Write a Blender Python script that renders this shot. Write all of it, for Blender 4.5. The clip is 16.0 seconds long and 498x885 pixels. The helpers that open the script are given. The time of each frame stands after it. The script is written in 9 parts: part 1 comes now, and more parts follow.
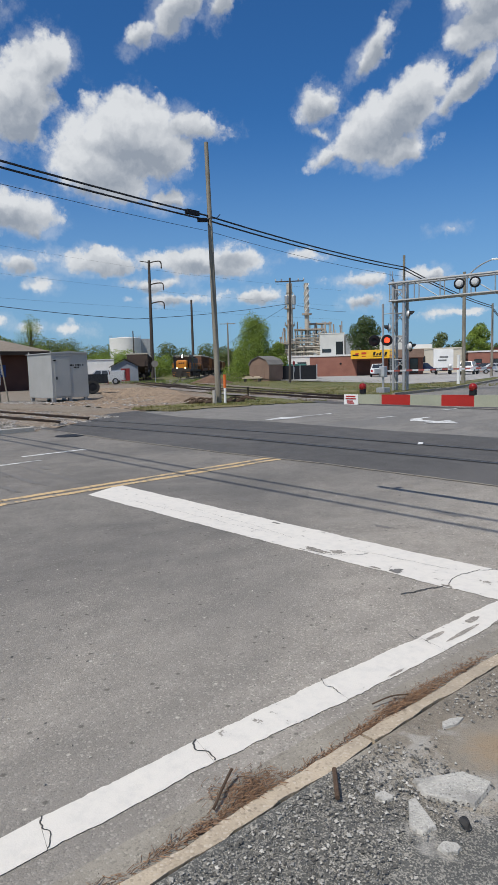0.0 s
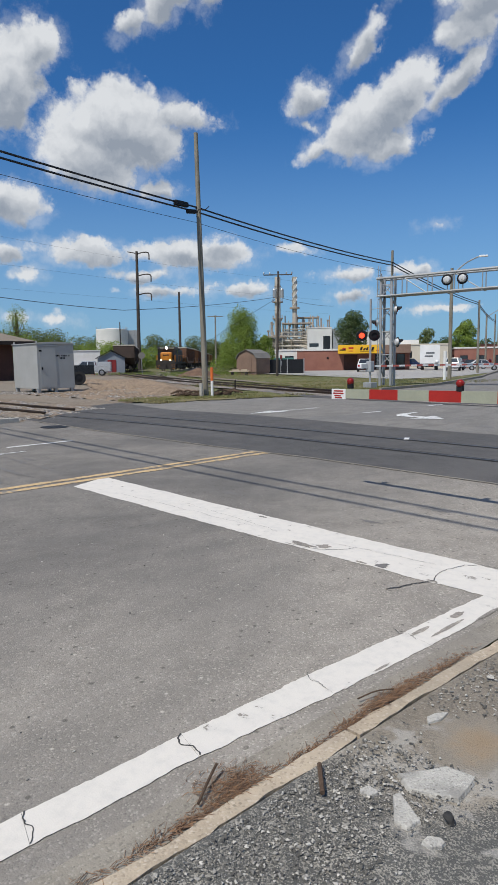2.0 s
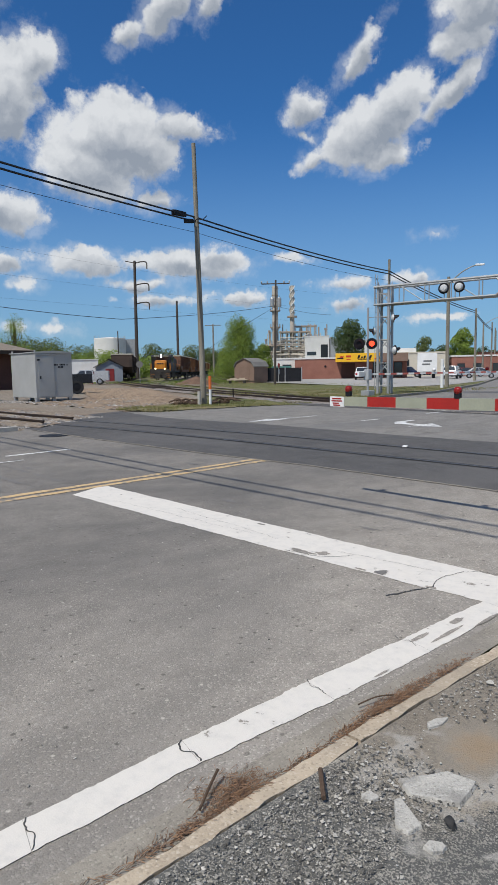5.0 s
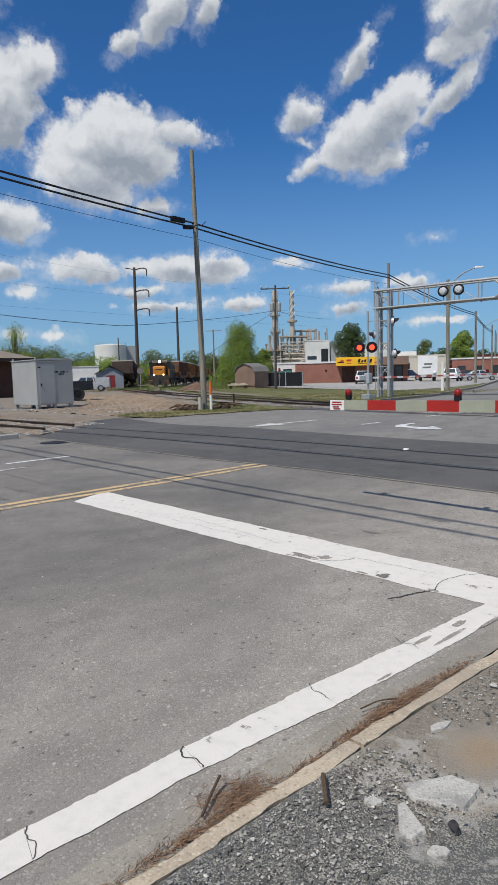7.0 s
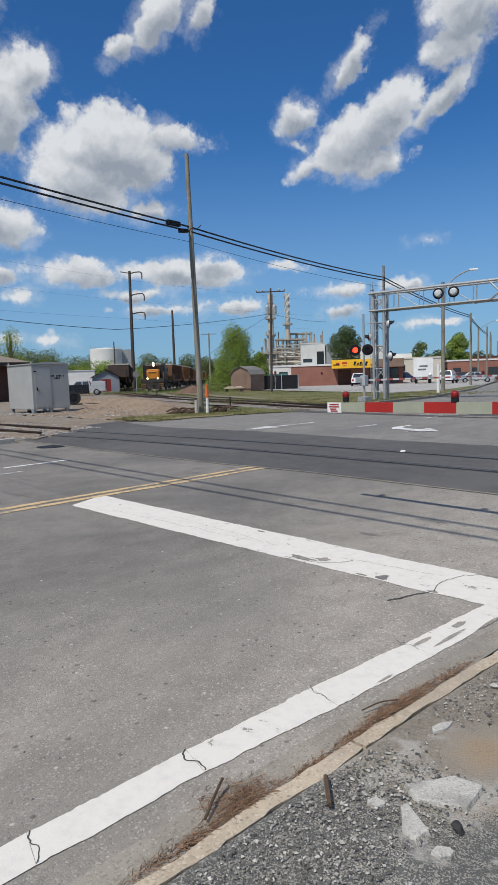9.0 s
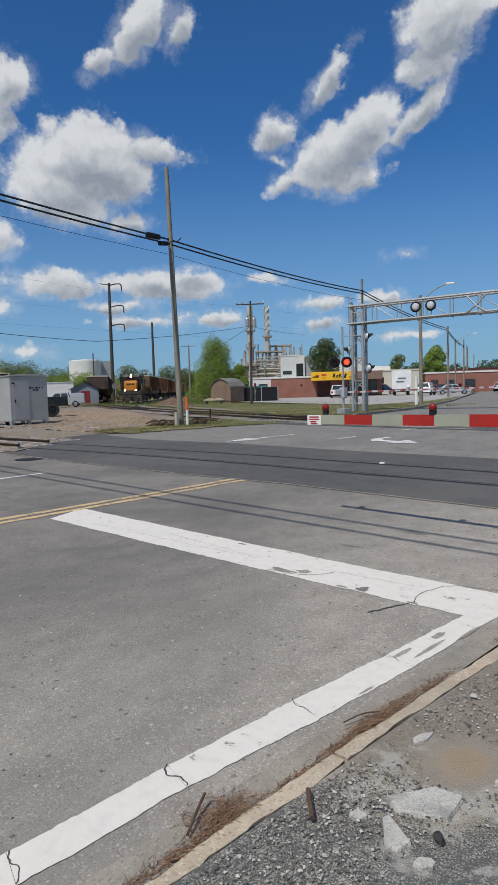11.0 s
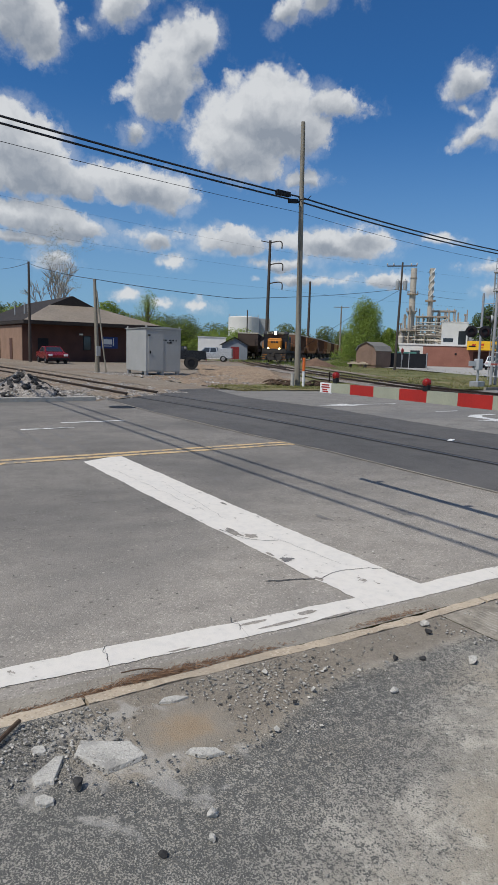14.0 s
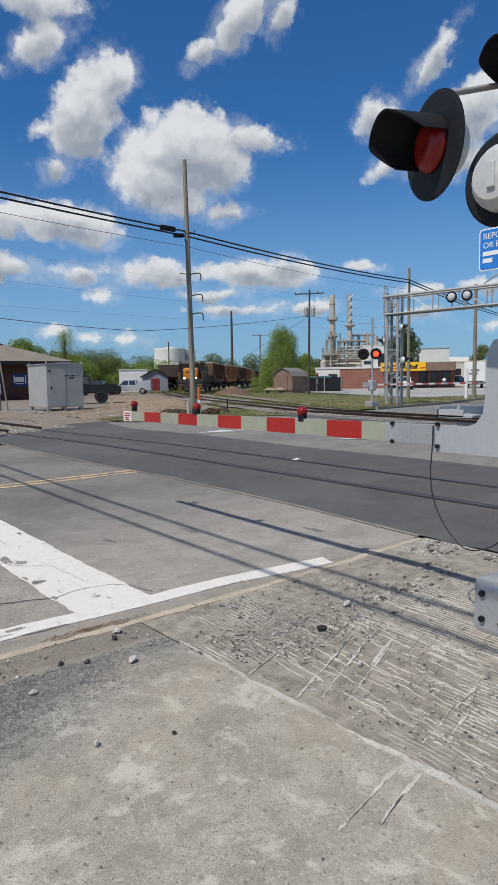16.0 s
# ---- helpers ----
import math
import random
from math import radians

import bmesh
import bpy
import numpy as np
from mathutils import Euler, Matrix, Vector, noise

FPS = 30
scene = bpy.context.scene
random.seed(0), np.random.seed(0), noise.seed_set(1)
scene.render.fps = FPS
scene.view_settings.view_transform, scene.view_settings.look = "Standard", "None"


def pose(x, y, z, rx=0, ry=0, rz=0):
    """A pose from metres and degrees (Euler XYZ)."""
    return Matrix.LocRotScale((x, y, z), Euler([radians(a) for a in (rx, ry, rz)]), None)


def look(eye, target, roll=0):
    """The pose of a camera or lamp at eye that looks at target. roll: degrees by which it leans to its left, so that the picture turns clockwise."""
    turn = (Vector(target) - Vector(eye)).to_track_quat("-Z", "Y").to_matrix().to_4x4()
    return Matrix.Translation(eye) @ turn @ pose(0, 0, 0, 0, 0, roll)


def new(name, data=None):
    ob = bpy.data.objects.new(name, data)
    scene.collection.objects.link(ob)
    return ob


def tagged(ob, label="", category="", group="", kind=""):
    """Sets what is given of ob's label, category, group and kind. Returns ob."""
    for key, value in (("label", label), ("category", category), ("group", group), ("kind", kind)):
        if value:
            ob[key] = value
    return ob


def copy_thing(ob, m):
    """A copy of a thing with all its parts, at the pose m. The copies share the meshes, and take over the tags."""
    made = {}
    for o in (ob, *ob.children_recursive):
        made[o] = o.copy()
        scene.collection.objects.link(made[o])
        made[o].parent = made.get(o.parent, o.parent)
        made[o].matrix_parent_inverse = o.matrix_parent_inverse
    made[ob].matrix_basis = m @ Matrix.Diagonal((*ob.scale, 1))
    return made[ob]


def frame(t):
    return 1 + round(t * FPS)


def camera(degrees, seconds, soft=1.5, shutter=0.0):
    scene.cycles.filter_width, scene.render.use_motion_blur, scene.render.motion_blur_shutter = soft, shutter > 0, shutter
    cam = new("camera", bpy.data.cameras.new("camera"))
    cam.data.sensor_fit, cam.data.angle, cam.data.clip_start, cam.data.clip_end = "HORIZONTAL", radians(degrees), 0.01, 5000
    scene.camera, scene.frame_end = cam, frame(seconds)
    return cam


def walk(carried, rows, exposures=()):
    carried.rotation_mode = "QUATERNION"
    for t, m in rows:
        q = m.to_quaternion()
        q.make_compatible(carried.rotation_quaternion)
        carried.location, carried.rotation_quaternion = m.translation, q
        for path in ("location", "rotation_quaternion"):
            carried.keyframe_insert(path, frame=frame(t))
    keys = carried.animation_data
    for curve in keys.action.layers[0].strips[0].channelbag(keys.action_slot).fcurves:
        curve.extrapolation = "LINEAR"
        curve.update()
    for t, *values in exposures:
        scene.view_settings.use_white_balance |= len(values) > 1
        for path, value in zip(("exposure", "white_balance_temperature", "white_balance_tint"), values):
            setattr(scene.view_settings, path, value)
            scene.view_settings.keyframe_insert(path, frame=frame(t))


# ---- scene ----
cam = camera(41.7, 16.0)
PATH = [
    (0, (0.071, 0.675, 1.791), (-1.416, 1.993, 1.565), -1.5),
    (0.5, (0.057, 0.677, 1.786), (-1.428, 1.993, 1.539), -1.1),
    (1, (0.051, 0.682, 1.788), (-1.425, 2.009, 1.54), -1.1),
    (1.5, (0.059, 0.68, 1.793), (-1.397, 2.03, 1.553), -0.9),
    (2, (0.046, 0.683, 1.79), (-1.411, 2.03, 1.543), -0.7),
    (2.5, (0.045, 0.681, 1.788), (-1.403, 2.038, 1.539), -0.5),
    (3, (0.045, 0.675, 1.783), (-1.401, 2.038, 1.557), -0.5),
    (3.5, (0.056, 0.678, 1.784), (-1.389, 2.04, 1.543), -0.7),
    (4, (0.062, 0.673, 1.781), (-1.39, 2.029, 1.548), -0.6),
    (6.5, (0.046, 0.652, 1.786), (-1.405, 2.011, 1.572), -1.2),
    (7, (0.061, 0.673, 1.777), (-1.398, 2.025, 1.571), -1.5),
    (7.5, (0.093, 0.656, 1.788), (-1.452, 1.91, 1.58), -1.7),
    (8, (0.069, 0.674, 1.768), (-1.495, 1.901, 1.546), -1.6),
    (8.5, (0.066, 0.668, 1.775), (-1.413, 1.999, 1.569), -2.0),
    (9, (0.051, 0.655, 1.774), (-1.4, 2.016, 1.577), -1.8),
    (9.2, (0.065, 0.644, 1.788), (-1.379, 2.014, 1.6), -1.8),
    (11.3, (0.059, 0.635, 1.783), (-1.345, 2.05, 1.616), -1.5),
    (11.5, (-0.002, 0.64, 1.76), (-1.395, 2.062, 1.557), -0.6),
    (12, (0.23, 0.776, 1.818), (-1.283, 2.083, 1.803), -4.4),
    (12.5, (0.503, 1.072, 1.839), (-1.099, 2.262, 1.725), 0.2),
    (13, (0.777, 1.483, 1.817), (-0.857, 2.616, 1.601), -0.6),
    (13.5, (1.134, 1.775, 1.818), (-0.556, 2.809, 1.546), 0.8),
    (14, (1.275, 2.089, 1.804), (-0.415, 3.122, 1.524), 1.7),
    (14.5, (1.529, 2.344, 1.826), (-0.195, 3.32, 1.557), -1.7),
    (15, (1.83, 2.548, 1.823), (0.131, 3.567, 1.55), -0.5),
    (15.5, (2.227, 2.816, 1.837), (0.519, 3.846, 1.693), 1.8),
    (16, (2.571, 3.317, 1.813), (0.981, 4.514, 1.622), -0.9),
]
EXPOSURES = [(0, 0.0), (9.2, 0.0), (11.3, -0.13), (14.6, -0.13), (15.3, 0.0), (16, 0.0)]
walk(cam, [(t, look(eye, target, roll)) for t, eye, target, roll in PATH], EXPOSURES)

# ---- world, sun ----
SUN_DIR = Vector((0.09, -0.56, 0.825)).normalized()
sun = new("sun", bpy.data.lights.new("sun", "SUN"))
sun.data.energy, sun.data.angle, sun.data.color = 3.85, radians(0.53), (1.0, 0.95, 0.865)
sun.matrix_basis = look((0, 0, 60), Vector((0, 0, 60)) - SUN_DIR)

# cloud puffs: bearing left of +y, height, half width, half height, tilt, all in degrees
CLOUDS = []


def puff(*shape):
    CLOUDS.append(shape)


puff(60.2, 17.0, 3.9, 3.2, 0)
puff(57.2, 18.9, 4.6, 2.8, -8)
puff(52.5, 19.5, 2.8, 1.1, -12)
puff(58.8, 14.7, 2.8, 1.2, 0)
puff(65.9, 21.2, 4.2, 2.3, 62)
puff(63.7, 23.2, 1.8, 2.0, 0)
puff(68.8, 17.1, 1.5, 0.9, 25)
puff(69.5, 19.7, 1.2, 0.7, 20)
puff(52.8, 27.8, 3.3, 1.5, 48)
puff(56.4, 25.5, 1.5, 0.9, 30)
puff(49.6, 27.6, 1.7, 0.9, 55)
puff(69.5, 27.9, 2.9, 1.2, 8)
puff(69.5, 25.3, 2.2, 1.3, 38)
puff(72.5, 23.3, 0.8, 0.5, -30)
puff(78.2, 24.9, 2.4, 3.3, 0)
puff(76.3, 23.1, 2.3, 2.6, 0)
puff(78.2, 15.6, 4.4, 2.7, -25)
puff(76.4, 13.1, 5.9, 1.6, 0)
puff(68.4, 13.0, 4.7, 1.5, -8)
puff(66.2, 11.7, 2.4, 0.8, 0)
puff(76.4, 9.9, 6.4, 1.3, -6)
puff(77.3, 8.3, 4.1, 0.6, 0)
puff(67.1, 9.0, 1.8, 1.0, 0)
puff(65.5, 7.1, 1.4, 0.6, 0)
puff(60.3, 9.1, 3.9, 1.1, -2)
puff(52.1, 8.9, 4.8, 1.1, -4)
puff(49.7, 9.6, 1.9, 0.9, 0)
puff(56.4, 7.3, 2.9, 0.6, 0)
puff(54.9, 6.0, 3.0, 0.5, 0)
puff(50.9, 6.0, 1.2, 0.4, 0)
puff(54.7, 13.9, 1.9, 0.8, 5)
puff(74.9, 6.8, 1.7, 0.9, 0)
puff(69.3, 4.2, 1.4, 0.6, 0)
puff(62.9, 3.6, 1.3, 0.4, 0)
puff(47.2, 6.1, 2.4, 0.7, 0)
puff(43.2, 9.2, 1.7, 0.4, -6)
puff(37.6, 18.4, 3.4, 2.1, 28)
puff(34.6, 20.2, 3.4, 1.7, 42)
puff(30.1, 21.2, 3.4, 0.8, 40)
puff(55.4, 17.5, 2.6, 2.2, 0)
puff(29.2, 24.4, 2.9, 1.5, 25)
puff(28.0, 27.2, 3.6, 2.0, 20)
puff(37.3, 24.0, 2.4, 0.8, 48)
puff(42.0, 20.7, 2.0, 1.3, 12)
puff(40.8, 16.9, 2.0, 0.8, 20)
puff(35.7, 16.8, 2.7, 1.1, 8)
puff(41.7, 18.6, 1.3, 0.4, -40)
puff(33.2, 7.3, 2.1, 0.6, -4)
puff(31.2, 4.2, 2.8, 0.4, 0)
puff(31.3, 10.7, 0.8, 0.4, 8)
puff(43.8, 9.2, 1.4, 0.4, -3)
puff(38.5, 7.1, 2.7, 0.6, 0)
puff(38.3, 5.5, 1.8, 0.7, 0)
puff(62.8, 3.7, 1.6, 0.5, 0)
puff(66.2, 3.8, 1.4, 0.5, 0)


def sky():
    world = bpy.data.worlds.new("sky")
    scene.world = world
    world.use_nodes = True
    nt = world.node_tree
    nt.nodes.clear()
    N, L = nt.nodes.new, nt.links.new
    out, bg = N("ShaderNodeOutputWorld"), N("ShaderNodeBackground")
    tex = N("ShaderNodeTexSky")
    tex.sky_type, tex.sun_disc = "NISHITA", False
    tex.sun_elevation = math.asin(SUN_DIR.z)
    tex.sun_rotation = math.atan2(SUN_DIR.x, SUN_DIR.y)
    tex.altitude, tex.air_density, tex.dust_density, tex.ozone_density = 0, 1.0, 0.25, 1.6
    co = N("ShaderNodeTexCoord").outputs["Generated"]

    def noise_of(scale, detail, rough=0.55, at=None):
        n = N("ShaderNodeTexNoise")
        n.inputs["Scale"].default_value, n.inputs["Detail"].default_value, n.inputs["Roughness"].default_value = scale, detail, rough
        L(co if at is None else at, n.inputs["Vector"])
        return n

    def vec(op, a, b):
        v = N("ShaderNodeVectorMath")
        v.operation = op
        for s, val in zip(v.inputs, (a, b)):
            if hasattr(val, "is_linked"):
                L(val, s)
            else:
                s.default_value = val
        return v.outputs["Value"] if op == "DOT_PRODUCT" else v.outputs[0]

    def num(op, a, b=0.0, c=0.0, clamp=False):
        v = N("ShaderNodeMath")
        v.operation, v.use_clamp = op, clamp
        for s, val in zip(v.inputs, (a, b, c)):
            if hasattr(val, "is_linked"):
                L(val, s)
            else:
                s.default_value = val
        return v.outputs[0]

    def ramp(x, lo, hi, a=0.0, b=1.0):
        r = N("ShaderNodeMapRange")
        r.interpolation_type = "SMOOTHSTEP"
        L(x, r.inputs[0])
        for k, val in zip((1, 2, 3, 4), (lo, hi, a, b)):
            r.inputs[k].default_value = val
        return r.outputs[0]

    def blend(fac, a, b, how="MIX"):
        m = N("ShaderNodeMix")
        m.data_type, m.blend_type = "RGBA", how
        for s, val in ((m.inputs[0], fac), (m.inputs[6], a), (m.inputs[7], b)):
            if hasattr(val, "is_linked"):
                L(val, s)
            elif isinstance(val, float):
                s.default_value = val
            else:
                s.default_value = (*val, 1)
        return m.outputs[2]

    half = (0.5, 0.5, 0.5)
    big, mid, fine = noise_of(12, 3), noise_of(34, 7, 0.6), noise_of(110, 5, 0.62)
    w1 = vec("MULTIPLY", vec("SUBTRACT", big.outputs["Color"], half), (0.02, 0.02, 0.014))
    w2 = vec("MULTIPLY", vec("SUBTRACT", mid.outputs["Color"], half), (0.026, 0.026, 0.026))
    d = vec("ADD", vec("ADD", co, w1), w2)
    near, low = None, None
    for az, el, ra, rb, tilt in CLOUDS:
        m = N("ShaderNodeMapping")
        m.vector_type = "TEXTURE"
        a, e = radians(az), radians(el)
        m.inputs["Location"].default_value = (-math.sin(a) * math.cos(e), math.cos(a) * math.cos(e), math.sin(e))
        # local x runs along the bearing, local y up, local z out
        rot = Matrix.Rotation(a, 3, "Z") @ Matrix.Rotation(e + radians(90), 3, "X") @ Matrix.Rotation(radians(tilt), 3, "Z")
        m.inputs["Rotation"].default_value = rot.to_euler("XYZ")
        m.inputs["Scale"].default_value = (radians(ra) * 1.1, radians(rb) * 1.12, 0.6)
        L(d, m.inputs["Vector"])
        v = N("ShaderNodeVectorMath")
        v.operation = "LENGTH"
        L(m.outputs[0], v.inputs[0])
        x = num("MULTIPLY", num("SUBTRACT", v.outputs["Value"], 1.0), min(1.0, math.sqrt(ra * rb) / 2.6))
        near = x if near is None else num("SMOOTH_MIN", near, x, 0.3)
        # the underside of each puff lies below its middle
        if ra * rb > 1.2:
            under = N("ShaderNodeVectorMath")
            under.operation = "DISTANCE"
            L(m.outputs[0], under.inputs[0])
            t = radians(tilt)
            under.inputs[1].default_value = (-0.7 * math.sin(t) + 0.1, -0.7 * math.cos(t), 0.0)
            low = under.outputs["Value"] if low is None else num("SMOOTH_MIN", low, under.outputs["Value"], 0.2)
    ragged = num("MULTIPLY", num("SUBTRACT", fine.outputs["Fac"], 0.5), 0.3)
    puffs = N("ShaderNodeTexVoronoi")
    puffs.feature = "SMOOTH_F1"
    puffs.inputs["Scale"].default_value, puffs.inputs["Smoothness"].default_value = 36, 0.7
    L(d, puffs.inputs["Vector"])
    billow = num("MULTIPLY", num("SUBTRACT", puffs.outputs["Distance"], 0.4), 0.4)
    rough = num("MULTIPLY", num("SUBTRACT", mid.outputs["Fac"], 0.5), 0.55)
    body = num("ADD", num("ADD", near, billow), num("ADD", ragged, rough))
    firm = ramp(body, 0.05, -0.26)
    # thin torn veil round the thick parts
    torn = num("ADD", num("MULTIPLY", near, 0.9), num("MULTIPLY", num("SUBTRACT", noise_of(20, 8, 0.66).outputs["Fac"], 0.5), 1.5))
    veil = num("MULTIPLY", ramp(torn, 0.16, -0.32), 0.3)
    cover = num("MAXIMUM", num("MULTIPLY", firm, 0.96), veil)
    # lit from above: the side of each billow that faces up is brighter
    above = vec("ADD", d, (0.0, 0.0, 0.011))
    lift = num("SUBTRACT", noise_of(24, 4, 0.5, d).outputs["Fac"], noise_of(24, 4, 0.5, above).outputs["Fac"])
    grey = num("MULTIPLY", ramp(low, 1.2, 0.2), ramp(body, 0.14, -0.2))
    grey = num("SUBTRACT", num("MULTIPLY", grey, 0.9), num("MULTIPLY", lift, 1.5), 0.0, True)
    # unseen cumulus added outside the view, to whiten the blue fill light
    sep = N("ShaderNodeSeparateXYZ")
    L(co, sep.inputs[0])
    flat = N("ShaderNodeVectorMath")
    flat.operation = "SCALE"
    L(co, flat.inputs[0])
    L(num("DIVIDE", 1.0, num("MAXIMUM", num("ADD", sep.outputs[2], 0.15), 0.05)), flat.inputs["Scale"])
    field = noise_of(2.6, 7, 0.6, flat.outputs[0])
    away = ramp(vec("DOT_PRODUCT", co, Vector((-0.77, 0.58, 0.26)).normalized()), 0.84, 0.76)
    others = num("MULTIPLY", num("MULTIPLY", ramp(field.outputs["Fac"], 0.49, 0.6), away), ramp(sep.outputs[2], 0.0, 0.06))
    cover = num("MAXIMUM", cover, num("MULTIPLY", others, 0.95))
    grey = num("MAXIMUM", grey, num("MULTIPLY", num("MULTIPLY", ramp(field.outputs["Fac"], 0.56, 0.72), away), 0.8))
    shade = blend(grey, (7.3, 7.5, 7.7), (3.0, 3.4, 4.0))
    blue = blend(1.0, tex.outputs[0], (0.25, 0.61, 0.99), "MULTIPLY")
    # pale haze low down
    blue = blend(ramp(sep.outputs[2], 0.36, -0.04, 0.0, 0.72), blue, (2.75, 4.3, 6.1))
    L(blend(cover, blue, shade), bg.inputs["Color"])
    bg.inputs["Strength"].default_value = 0.1
    L(bg.outputs[0], out.inputs[0])


sky()


# ---- materials ----
def base_mat(name):
    m = bpy.data.materials.new(name)
    m.use_nodes = True
    nt = m.node_tree
    return m, nt, nt.nodes["Principled BSDF"]


def mapped(nt, scale=(1, 1, 1)):
    tc, mp = nt.nodes.new("ShaderNodeTexCoord"), nt.nodes.new("ShaderNodeMapping")
    mp.inputs["Scale"].default_value = scale
    nt.links.new(tc.outputs["Object"], mp.inputs["Vector"])
    return mp.outputs[0]


def noise_node(nt, co, scale, detail=4, rough=0.55, distort=0.0):
    n = nt.nodes.new("ShaderNodeTexNoise")
    for k, v in (("Scale", scale), ("Detail", detail), ("Roughness", rough), ("Distortion", distort)):
        n.inputs[k].default_value = v
    nt.links.new(co, n.inputs["Vector"])
    return n.outputs["Fac"]


def step_node(nt, x, lo, hi, a=0.0, b=1.0):
    r = nt.nodes.new("ShaderNodeMapRange")
    r.interpolation_type = "SMOOTHSTEP"
    nt.links.new(x, r.inputs[0])
    for k, v in zip((1, 2, 3, 4), (lo, hi, a, b)):
        r.inputs[k].default_value = v
    return r.outputs[0]


def mix_node(nt, fac, a, b):
    n = nt.nodes.new("ShaderNodeMix")
    n.data_type = "RGBA"
    for s, v in ((n.inputs[0], fac), (n.inputs[6], a), (n.inputs[7], b)):
        if hasattr(v, "is_linked"):
            nt.links.new(v, s)
        elif isinstance(v, (int, float)):
            s.default_value = v
        else:
            s.default_value = (*v[:3], 1)
    return n.outputs[2]


def math_node(nt, op, a, b=0.0):
    n = nt.nodes.new("ShaderNodeMath")
    n.operation = op
    for s, v in zip(n.inputs, (a, b)):
        if hasattr(v, "is_linked"):
            nt.links.new(v, s)
        else:
            s.default_value = v
    return n.outputs[0]


def bumped(nt, b, height, strength, distance=0.01):
    n = nt.nodes.new("ShaderNodeBump")
    n.inputs["Strength"].default_value, n.inputs["Distance"].default_value = strength, distance
    nt.links.new(height, n.inputs["Height"])
    nt.links.new(n.outputs[0], b.inputs["Normal"])


def mat(name, c1, c2=None, scale=1.5, fine=25, rough=0.75, metal=0.0, bump=0.15, dist=0.01, spread=0.18, stretch=(1, 1, 1), rand=0.0, spec=0.4):
    """A plain surface with stains at one scale and grain at another."""
    m, nt, b = base_mat(name)
    c2 = c2 or tuple(v * 0.72 for v in c1)
    co = mapped(nt, stretch)
    n1, n2 = noise_node(nt, co, scale, 5, 0.6), noise_node(nt, co, fine, 4, 0.6)
    both = math_node(nt, "ADD", math_node(nt, "MULTIPLY", n1, 0.65), math_node(nt, "MULTIPLY", n2, 0.35))
    col = mix_node(nt, step_node(nt, both, 0.5 - spread, 0.5 + spread), c1, c2)
    if rand:
        info = nt.nodes.new("ShaderNodeObjectInfo")
        col = mix_node(nt, math_node(nt, "MULTIPLY", info.outputs["Random"], rand), col, tuple(v * 0.45 for v in c1))
    nt.links.new(col, b.inputs["Base Color"])
    nt.links.new(step_node(nt, n2, 0.3, 0.7, max(0.05, rough - 0.12), min(1, rough + 0.12)), b.inputs["Roughness"])
    b.inputs["Metallic"].default_value = metal
    b.inputs["Specular IOR Level"].default_value = spec
    if bump:
        bumped(nt, b, n2, bump, dist)
    return m


